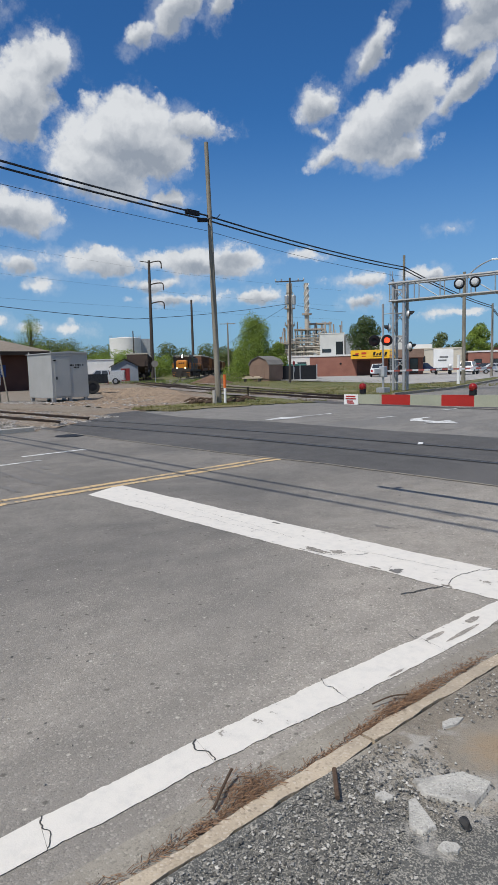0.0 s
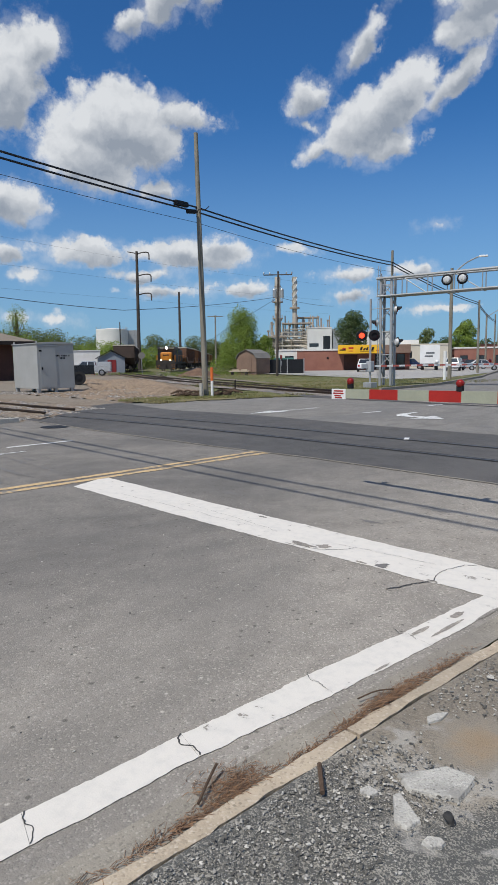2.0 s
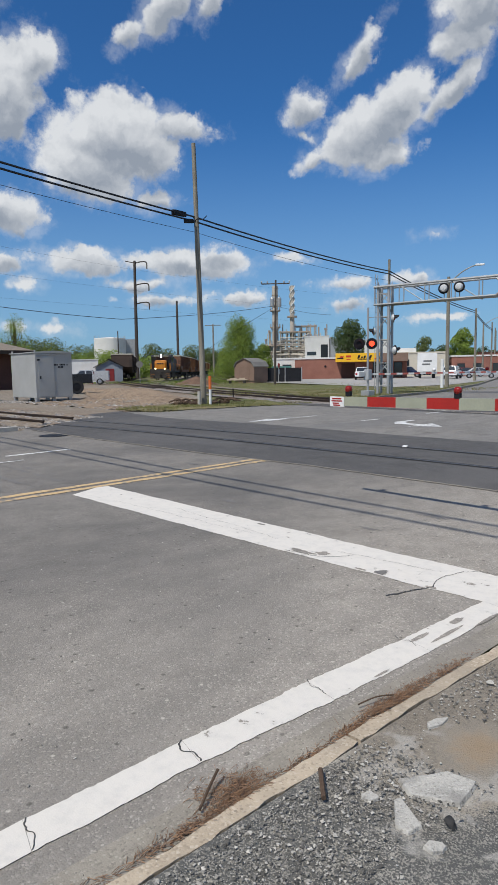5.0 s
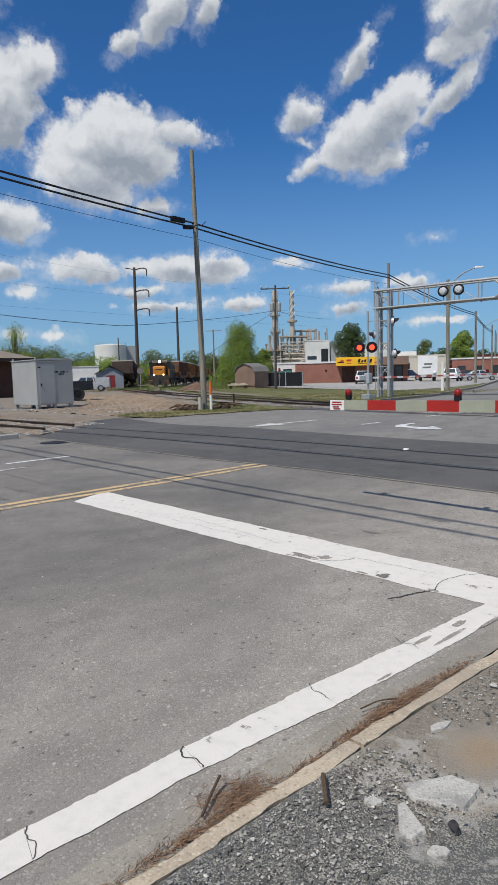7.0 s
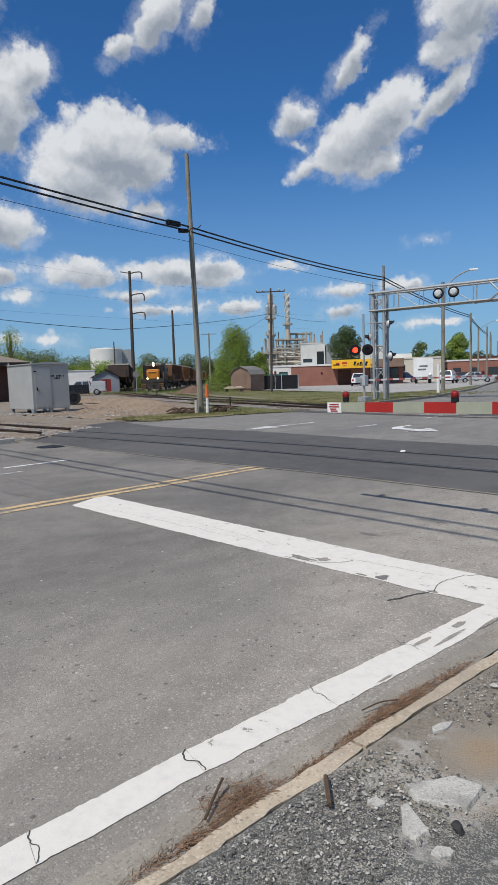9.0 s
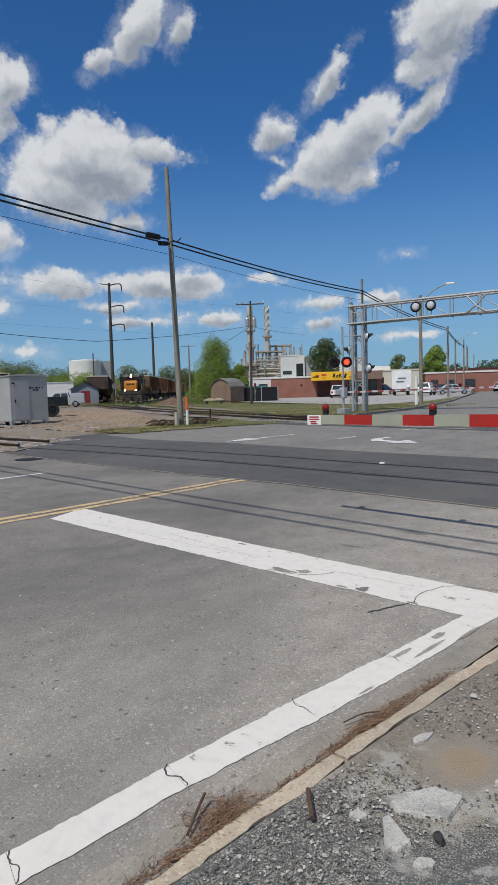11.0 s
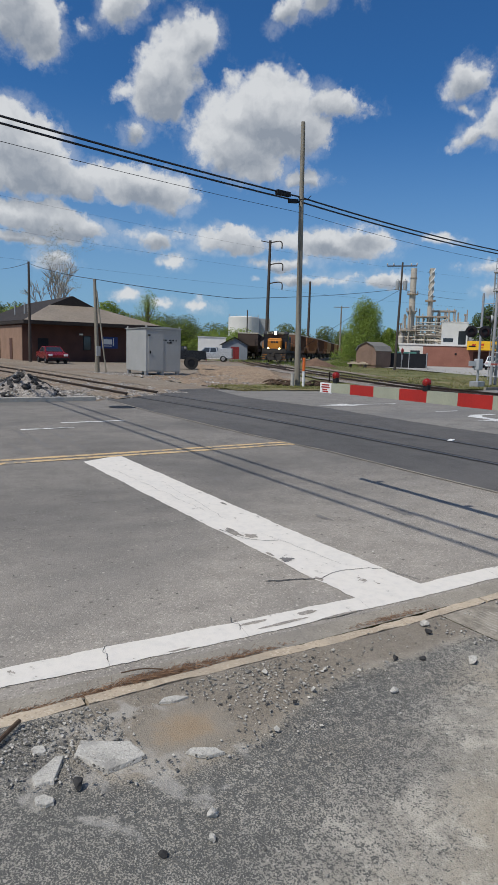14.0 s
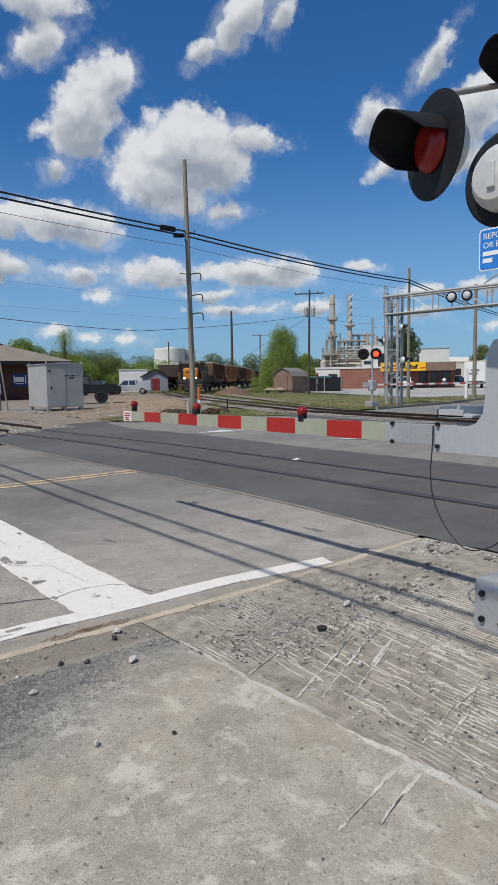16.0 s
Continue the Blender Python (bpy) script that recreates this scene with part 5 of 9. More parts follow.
def near_signal():
    sig = thing("crossing_signal", pose(MX, MY, 0.02), "grey railway crossing signal mast with flashing lamps and gate", "crossing signal")
    bm = bmesh.new()
    block(bm, -0.49, 0.36, -0.25, 0.33, -0.02, 0.4, 0.07)
    base = part("base", bm, GALV_DULL, sig, "dull cast metal mast base")
    for x, z in ((-0.4, 0.12), (-0.4, 0.3), (-0.25, 0.12), (-0.25, 0.3)):
        bm = bmesh.new()
        rod(bm, (x, -0.252, z), (x, -0.275, z), 0.022, seg=6)
        part("bolt", bm, BLACK, base, "dark bolt head")
    bm = bmesh.new()
    rod(bm, (0, 0, 0.3), (0, 0, 4.6), 0.065, seg=18)
    part("mast", bm, GALV_DULL, sig, smooth=False)
    bm = bmesh.new()
    block(bm, -0.26, 0.24, -0.2, 0.2, 0.78, 1.5, 0.04)
    part("gate_machine", bm, GREY_PAINT, sig, "grey gate machine casing")
    # side bracket that swings with the arm
    bm = bmesh.new()
    outline = [(-0.84, 1.25), (-0.84, 1.446), (-0.56, 1.446), (-0.49, 1.47), (-0.44, 1.54), (-0.425, 1.64), (-0.415, 1.95), (-0.37, 2.03), (-0.2, 2.06), (0.1, 1.95), (0.3, 1.5), (0.3, 1.25)]
    prism(bm, outline, -0.23, -0.2)
    prism(bm, outline, 0.05, 0.08)
    arm_side = part("arm_bracket", bm, GREY_PAINT, sig, "pale grey gate arm bracket")
    bm = bmesh.new()
    block(bm, -0.84, -0.55, -0.19, 0.04, 1.5, 1.52, 0.004)
    block(bm, -0.84, -0.83, -0.19, 0.04, 1.5, 1.575)
    block(bm, -0.84, -0.55, 0.03, 0.04, 1.5, 1.575)
    block(bm, -0.84, -0.62, -0.19, -0.18, 1.5, 1.56)
    part("tray", bm, GREY_PAINT, arm_side)
    for x, z in ((-0.8, 1.29), (-0.8, 1.45), (-0.12, 1.95), (-0.1, 1.6), (-1.22, 1.3), (-1.22, 1.44)):
        bm = bmesh.new()
        rod(bm, (x, -0.228, z), (x, -0.252, z), 0.016, seg=8)
        part("bolt", bm, BLACK, arm_side, "dark bolt head")
    # the arm, in stripes
    arm = part("gate_arm", strip_box(-0.82, -0.92, 1.3, 1.44), GALV_DULL, sig, "lowered gate arm with red and pale stripes")
    x = -0.92
    bm = bmesh.new()
    block(bm, -1.3, -0.83, -0.236, -0.205, 1.294, 1.444, 0.004)
    part("adapter_plate", bm, GALV_DULL, arm, "bare metal adapter plate")
    x = -1.3
    k = 0
    stops = [1.3, 1.555, 1.965, 2.38, 2.80, 3.22, 3.64, 4.055, 4.46, 4.88, 5.295, 5.66]
    for a, b in zip(stops, stops[1:]):
        red = k % 2 == 1
        u0, u1 = (a - 1.3) / 4.4, (b - 1.3) / 4.4
        h0, h1 = 0.074 - 0.016 * u0, 0.074 - 0.016 * u1
        bm = bmesh.new()
        z0, z1 = 1.37 - 0.028 * u0, 1.37 - 0.028 * u1
        prism(bm, [(-a, z0 - h0), (-a, z0 + h0), (-b, z1 + h1), (-b, z1 - h1)], -0.228, -0.198)
        part("stripe", bm, RED_SHEET if red else PALE_SHEET, arm, "red stripe" if red else "soiled white stripe")
        k += 1
    bm = bmesh.new()
    block(bm, -5.9, -5.67, -0.222, -0.206, 1.27, 1.4, 0.003)
    tip = part("tip_sign", bm, WHITE_METAL, arm, "small white plate with red lettering at the arm tip")
    bm = bmesh.new()
    for z, x0, x1 in ((1.375, -5.86, -5.71), (1.345, -5.87, -5.7), (1.315, -5.85, -5.75), (1.29, -5.84, -5.73)):
        block(bm, x0, x1, -0.226, -0.221, z - 0.008, z + 0.008)
    part("sign_bars", bm, RED_SHEET, tip, "red bars of unreadable print")
    for x in (-2.3, -4.08, -5.6):
        bm = bmesh.new()
        lathe(bm, [(0.001, 0.044), (0.03, 0.038), (0.041, 0.024), (0.045, 0.0), (0.041, -0.024), (0.03, -0.038), (0.001, -0.044)], 18, pose(x, -0.21, 1.5, 90))
        lamp = part("arm_lamp", bm, RED_LENS, arm, "round red gate arm lamp", smooth=True)
        bm = bmesh.new()
        block(bm, x - 0.035, x + 0.035, -0.235, -0.185, 1.41, 1.475, 0.006)
        rod(bm, (x - 0.02, -0.21, 1.4), (x - 0.02, -0.21, 1.45), 0.006, seg=6)
        rod(bm, (x + 0.02, -0.21, 1.4), (x + 0.02, -0.21, 1.45), 0.006, seg=6)
        part("lamp_clamp", bm, BLACK, lamp, "black lamp clamp")
    # lamps on a crossbar in front of the mast
    bm = bmesh.new()
    rod(bm, (0.02, 0, 3.62), (-0.386, -0.057, 3.707), 0.03)
    rod(bm, (-0.521, -0.505, 3.582), (-0.386, -0.057, 3.707), 0.02)
    part("crossbar", bm, GALV_DULL, sig, "grey lamp crossbar")
    bm = bmesh.new()
    rod(bm, (0, 0, 2.9), (-0.309, -0.104, 3.056), 0.025)
    part("lamp_arm", bm, GALV_DULL, sig)
    lamp_head(sig, pose(-0.371, -0.877, 3.143, 0, 0, -21), hood=0.34, roll=26)
    lamp_head(sig, pose(-0.309, -0.224, 3.056, 0, 0, 178))
    lamp_head(sig, pose(-0.19, -0.12, 3.72, 4, 0, -24))
    # emergency notice
    bm = bmesh.new()
    rounded(bm, -0.066, 0.25, 2.378, 2.607, 0.02, -0.862, -0.858)
    plate = part("notice", bm, WHITE_METAL, sig, "blue emergency notice with a white border")
    bm = bmesh.new()
    rounded(bm, -0.058, 0.242, 2.386, 2.599, 0.015, -0.8645, -0.862)
    sign = part("blue_field", bm, mat("blue_sign_sheeting", (0.02, 0.2, 0.62), (0.02, 0.17, 0.55), 3, 50, 0.45, bump=0.0), plate, "blue sign field")
    for text, z, s in (("REPORT", 2.55, 0.046), ("OR EM", 2.5, 0.046)):
        cu = bpy.data.curves.new("words", "FONT")
        cu.body, cu.size = text, s
        tmp = bpy.data.objects.new("words", cu)
        me = bpy.data.meshes.new_from_object(tmp)
        bpy.data.objects.remove(tmp)
        me.materials.append(WHITE_METAL)
        ob = new("lettering", me)
        ob.parent = sign
        ob.matrix_basis = pose(-0.04, -0.8655, z, 90)
    bm = bmesh.new()
    for z, x1 in ((2.458, 0.1), (2.42, 0.02)):
        block(bm, -0.04, x1, -0.866, -0.864, z, z + 0.024)
    part("print_bars", bm, WHITE_METAL, sign, "white bars of print")
    # loose cable from the arm to the base
    bm = bmesh.new()
    pts = [(-0.835, -0.245, 1.44), (-0.835, -0.25, 1.3), (-0.85, -0.25, 1.08), (-0.82, -0.25, 0.9), (-0.75, -0.25, 0.76), (-0.66, -0.24, 0.65), (-0.55, -0.24, 0.58), (-0.42, -0.23, 0.6), (-0.3, -0.22, 0.68), (-0.2, -0.2, 0.85)]
    hose(bm, smooth_line(pts, 5), 0.0048)
    part("loose_cable", bm, CABLE, sig, "black cable hanging to the base")
    bm = bmesh.new()
    block(bm, 0.05, 0.3, 0.2, 0.5, 0.0, 0.2, 0.02)
    part("junction_box", bm, GREY_PAINT, sig)
    return sig


def rounded(bm, x0, x1, z0, z1, r, y0, y1):
    """An upright plate with rounded corners."""
    out = []
    for cx, cz, a0 in ((x1 - r, z1 - r, 0), (x0 + r, z1 - r, 90), (x0 + r, z0 + r, 180), (x1 - r, z0 + r, 270)):
        out += [(cx + r * math.cos(radians(a0 + k * 30)), cz + r * math.sin(radians(a0 + k * 30))) for k in range(4)]
    prism(bm, out, y0, y1)


def strip_box(x0, x1, z0, z1):
    bm = bmesh.new()
    block(bm, x1, x0, -0.225, -0.2, z0, z1, 0.003)
    return bm


near_signal()

# ---- poles and wires ----
def wood_pole(x, y, top, r, lean=(0, 0), material=None, label="weathered grey wooden utility pole", z0=None, group="utility poles"):
    z0 = gz(x, y) if z0 is None else z0
    p = thing("utility_pole", pose(x, y, z0 - 0.02), label, "utility pole", group)
    bm = bmesh.new()
    n = 9
    pts = [(lean[0] * u, lean[1] * u, (top - z0) * u) for u in (i / n for i in range(n + 1))]
    prev = None
    for i, q in enumerate(pts):
        rr = r * (1 - 0.35 * i / n)
        ring = [bm.verts.new(Vector(q) + Vector((rr * math.cos(t), rr * math.sin(t), 0))) for t in (2 * math.pi * k / 14 for k in range(14))]
        if prev:
            for k in range(14):
                bm.faces.new((prev[k], prev[(k + 1) % 14], ring[(k + 1) % 14], ring[k]))
        prev = ring
    bm.faces.new(prev)
    part("shaft", bm, material or WOOD_POLE, p)
    return p


def cable(name, pts, r, label, material=None, sag=0.0, category="overhead cable", n=14):
    bm = bmesh.new()
    line = []
    for a, b in zip(pts, pts[1:]):
        for i in range(n):
            u = i / n
            q = Vector(a).lerp(Vector(b), u)
            q.z -= sag * 4 * u * (1 - u) * (Vector(b) - Vector(a)).length / 30
            line.append(q)
    line.append(Vector(pts[-1]))
    hose(bm, line, r, 6)
    return single(name, bm, material or CABLE, label, category, group="overhead wires")


main = wood_pole(-23.3, 19.6, 11.85, 0.14, (-0.45, 0.1), label="tall leaning weathered wooden utility pole by the crossing")
bm = bmesh.new()
rod(bm, (-0.45, -0.02, 8.45), (-0.15, 0.05, 8.15), 0.02)
hose(bm, smooth_line([(-0.25, -0.1, 8.0), (0.0, -0.2, 8.25), (0.3, -0.1, 8.2), (0.5, 0.0, 8.35)], 4), 0.02)
part("bracket", bm, BLACK, main, "small black cable bracket")
# cable bundle past the main pole
for dz, dx in ((0.0, 0.0), (-0.2, 0.03)):
    cable("overhead_cable", [(-15.2, -12.0, 8.75 + dz), (-23.62, 19.5 + dx, 8.62 + dz), (-27.6, 40.2, 8.55 + dz), (-35.3, 66.8, 7.7 + dz), (-49.5, 98.9, 7.6 + dz)], 0.04, "thick black communications cable", sag=0.25)
cable("thin_wire", [(-15.2, -12.0, 8.1), (-23.6, 19.5, 7.95), (-27.6, 40.2, 7.9)], 0.01, "thin dark wire slung below the cables", sag=0.3)
bm = bmesh.new()
block(bm, -0.09, 0.09, -0.42, 0.42, -0.11, 0.11, 0.04)
single("splice_case", bm, BLACK, "black cable splice case hung on the cable", "splice case", at=pose(-23.36, 18.5, 8.57, 2, 0, 13))
bm = bmesh.new()
block(bm, -0.08, 0.08, -0.28, 0.28, -0.09, 0.09, 0.03)
single("splice_case", bm, BLACK, "small black splice case beside the pole", "splice case", at=pose(-23.5, 19.15, 8.36, 8, 0, 13))
wood_pole(-15.2, -12.0, 11.5, 0.16)
behind = wood_pole(-27.7, 40.3, 9.4, 0.13, (0, 0))
# transformer pole across the yard track
dp = wood_pole(-48.3, 49.5, 10.9, 0.14, (0.15, 0.1), DARK_POLE, "dark wooden pole with crossarm and two grey transformers")
bm = bmesh.new()
rod(bm, (-0.95, -0.9, 10.35), (1.2, 1.05, 10.35), 0.06)
part("crossarm", bm, DARK_POLE, dp)
for u in (-0.95, -0.5, 0.75, 1.15):
    bm = bmesh.new()
    lathe(bm, [(0.03, 0), (0.09, 0.06), (0.05, 0.1), (0.08, 0.16), (0.03, 0.24), (0.001, 0.25)], 8, pose(u, u * 0.93, 10.4))
    part("insulator", bm, GALV_DULL, dp)
for s in (-1, 1):
    bm = bmesh.new()
    lathe(bm, [(0.001, 0), (0.2, 0.02), (0.21, 0.85), (0.16, 0.94), (0.05, 0.97), (0.04, 1.12), (0.001, 1.12)], 14, pose(0.14 + s * 0.26, 0.1 + s * 0.26, 8.0))
    rod(bm, (0.14, 0.1, 8.6), (0.14 + s * 0.26, 0.1 + s * 0.26, 8.6), 0.04)
    part("transformer", bm, GALV, dp, "grey transformer can")
# pair of poles by the depot
wood_pole(-59.0, 15.85, 8.9, 0.14, (0, 0), DARK_POLE, "dark wooden pole beside the depot")
bp = wood_pole(-37.5, 14.9, 5.75, 0.135, (-0.2, -0.1), WOOD_POLE, "short leaning wooden pole with guy wires")
bm = bmesh.new()
rod(bm, (-0.1, -0.02, 4.9), (0.55, 0.35, 0.0), 0.045)
part("guy_guard", bm, WOOD_POLE, bp, "pale guard on the guy wire")
bm = bmesh.new()
block(bm, 0.1, 0.2, -0.12, 0.12, 1.0, 1.6, 0.01)
part("meter_box", bm, GALV_DULL, bp)
cable("service_wire", [(-120, 22.5, 14.5), (-59.0, 15.8, 8.75), (-37.6, 14.85, 5.7), (-38.6, 25.0, 5.3), (-48.2, 49.5, 8.3), (-62, 75, 9.5)], 0.018, "dark service wire strung between poles", sag=0.22)
cable("guy_wire", [(-48.2, 49.5, 8.2), (-52.5, 46.3, 5.2), (-59, 42, 0.2)], 0.015, "thin stay wire from the pole", sag=0.0)
# transmission pole and its lines
tp = wood_pole(-121.8, 81.0, 25.4, 0.42, (0.15, 0.1), DARK_POLE, "very tall dark transmission pole with curved arms")
for i, z in enumerate((24.9, 20.3, 16.3)):
    bm = bmesh.new()
    s = 1.0 if i else 0.9
    hose(bm, smooth_line([(0, 0, z - 0.3), (0.9 * s, 1.3 * s, z + 0.1), (1.7 * s, 2.4 * s, z), (1.75 * s, 2.5 * s, z - 1.4)], 4), 0.13)
    if i == 0:
        hose(bm, [(0, 0, z - 0.1), (-1.0, -1.5, z + 0.2)], 0.1)
    part("arm", bm, DARK_POLE, tp, "curved steel arm")
for z0, z1 in ((23.4, 26.0), (19.0, 20.7), (15.2, 16.0)):
    cable("transmission_line", [(-105, -60, z1 - 1), (-116.7, 22.8, z1), (-121.0, 80.0, z0), (-126, 150, z0)], 0.012, "thin transmission line far overhead", sag=0.1)
wood_pole(-127.9, 96.8, 18.4, 0.36, (0, 0), DARK_POLE, "tall dark pole beyond the yard")
wood_pole(-101.2, 63.6, 8.9, 0.14, (0, 0), DARK_POLE, "slim dark pole beside the yard")
sp = wood_pole(-84.2, 71.3, 9.4, 0.17, (0, 0), WOOD_POLE, "grey wooden pole beside the green tree")
bm = bmesh.new()
rod(bm, (-0.9, -0.9, 9.0), (0.9, 0.9, 9.0), 0.06)
part("crossarm", bm, WOOD_POLE, sp)
for x, y, top in ((-35.2, 66.9, 7.95), (-49.5, 98.9, 8.6), (-58.0, 117, 8.8), (-66.8, 135, 9.3), (-80, 165, 9.2), (-98, 205, 9.0)):
    wood_pole(x, y, top, 0.15, (0, 0), WOOD_POLE, "wooden pole along the far street")


def street_lamp(x, y, top, dx, dy):
    p = thing("street_lamp", pose(x, y, gz(x, y)), "grey street lamp pole with a long curved arm", "street lamp", "street lamps")
    bm = bmesh.new()
    rod(bm, (0, 0, -0.02), (0, 0, top), 0.16, 0.12, 14)
    part("pole", bm, WOOD_POLE, p)
    bm = bmesh.new()
    hose(bm, smooth_line([(0, 0, top - 0.55), (dx * 0.4, dy * 0.4, top + 0.25), (dx * 0.8, dy * 0.8, top + 0.7), (dx, dy, top + 0.75)], 5), 0.05)
    arm = part("arm", bm, GALV, p, "pale metal arm")
    bm = bmesh.new()
    block(bm, -0.3, 0.35, -0.12, 0.12, -0.06, 0.08, 0.04, pose(dx, dy, top + 0.76, 0, 0, math.degrees(math.atan2(dy, dx))))
    part("lamp", bm, WHITE_METAL, arm, "pale lamp head")


street_lamp(-27.1, 47.3, 8.5, 2.0, 1.0)
street_lamp(-50.2, 97.5, 8.4, 2.6, 1.2)
# wires above the near road, whose shadows cross the lanes
for y, z in ((2.16, 7.35), (2.52, 7.45)):
    cable("overhead_cable", [(-78, y - 0.75, z), (26, y + 0.12, z)], 0.03, "thick dark cable high over the road", sag=0.0)
wood_pole(-78, 1.5, 9.6, 0.16)
wood_pole(26, 2.5, 9.6, 0.16)

# ---- far side: cantilever, second gate ----
def truss(bm, a, b, r):
    rod(bm, a, b, r, seg=8)


def cantilever():
    g = thing("signal_cantilever", pose(-23.35, 33.7, 0.2), "galvanised steel cantilever carrying lamps over the far road", "signal gantry")
    u = Vector((0.965, 0.26, 0))
    v = Vector((-0.26, 0.965, 0))
    corners = [u * a + v * b for a, b in ((-0.33, -0.3), (0.33, -0.3), (0.33, 0.3), (-0.33, 0.3))]
    for c in corners:
        bm = bmesh.new()
        rod(bm, c + Vector((0, 0, -0.1)), c + Vector((0, 0, 6.45)), 0.085, seg=12)
        part("column", bm, GALV_DULL, g)
    for i in range(9):
        z = 0.5 + i * 0.68
        bm = bmesh.new()
        for a, b in ((0, 1), (1, 2), (2, 3), (3, 0)):
            rod(bm, corners[a] + Vector((0, 0, z)), corners[b] + Vector((0, 0, z + (0.68 if (i + a) % 2 else 0))), 0.03, seg=6)
        part("lacing", bm, GALV_DULL, g)
    bm = bmesh.new()
    for s in (-0.3, 0.3):
        for k in range(24):
            z = 0.4 + k * 0.28
            rod(bm, u * -0.55 + v * -0.2 + Vector((0, 0, z)), u * -0.55 + v * 0.2 + Vector((0, 0, z)), 0.014, seg=5)
        rod(bm, u * -0.55 + v * (s * 0.67) + Vector((0, 0, 0.3)), u * -0.55 + v * (s * 0.67) + Vector((0, 0, 7.1)), 0.02, seg=6)
    part("ladder", bm, GALV_DULL, g)
    # beam
    lo, hi, w, far = 5.3, 6.32, 0.42, 10.2
    for z in (lo, hi):
        for s in (-w, w):
            bm = bmesh.new()
            rod(bm, u * -0.55 + v * s + Vector((0, 0, z)), u * far + v * s + Vector((0, 0, z + 0.15)), 0.075 if z == hi else 0.055, seg=10)
            part("chord", bm, GALV, g)
    for k in range(8):
        x = -0.5 + k * 1.5
        bm = bmesh.new()
        for s in (-w, w):
            rod(bm, u * x + v * s + Vector((0, 0, lo)), u * x + v * s + Vector((0, 0, hi)), 0.032, seg=6)
        rod(bm, u * x + v * -w + Vector((0, 0, lo)), u * x + v * w + Vector((0, 0, lo)), 0.032, seg=6)
        if k % 2:
            rod(bm, u * x + v * -w + Vector((0, 0, hi)), u * (x + 1.5) + v * -w + Vector((0, 0, lo)), 0.03, seg=6)
        part("brace", bm, GALV, g)
    bm = bmesh.new()
    block(bm, -0.5, far, -0.36, 0.36, -0.03, 0.0, 0, Matrix.Translation((0, 0, lo + 0.05)) @ pose(0, 0, 0, 0, 0, 15))
    part("walkway", bm, GALV_DULL, g, "open metal walkway under the beam")
    turn = math.degrees(math.atan2(u.y, u.x))
    for x, z in ((3.6, 5.95), (4.45, 5.97), (9.0, 5.95), (9.8, 5.97)):
        p = u * x + v * -0.5
        hd = lamp_head(g, pose(p.x, p.y, z, 0, 0, turn + 180), r=0.31, name="lamp_head")
        bm = bmesh.new()
        rod(bm, p + v * 0.12 + Vector((0, 0, z - 0.6)), p + v * 0.12 + Vector((0, 0, z + 0.1)), 0.03, seg=6)
        part("stem", bm, GALV_DULL, g)
    bm = bmesh.new()
    hose(bm, [u * 6.4 + v * -0.45 + Vector((0, 0, 5.4)), u * 6.9 + v * -0.5 + Vector((0, 0, 5.75)), u * 7.4 + v * -0.45 + Vector((0, 0, 6.3))], 0.05)
    hose(bm, [u * 6.4 + v * -0.45 + Vector((0, 0, 6.3)), u * 6.9 + v * -0.5 + Vector((0, 0, 5.75)), u * 7.4 + v * -0.45 + Vector((0, 0, 5.4))], 0.05)
    part("cross_brace", bm, GALV, g)
    for x, y, z, r in ((-0.62, -0.3, 3.75, -52), (0.62, -0.2, 4.5, 128), (0.75, -0.35, 2.6, 150)):
        p = u * x + v * y
        lamp_head(g, pose(p.x, p.y, z, 0, 0, r), r=0.3)


cantilever()


FADED_RED = mat("faded_red_sheeting", (0.5, 0.14, 0.11), (0.42, 0.1, 0.08), 3, 60, 0.5, bump=0.03)


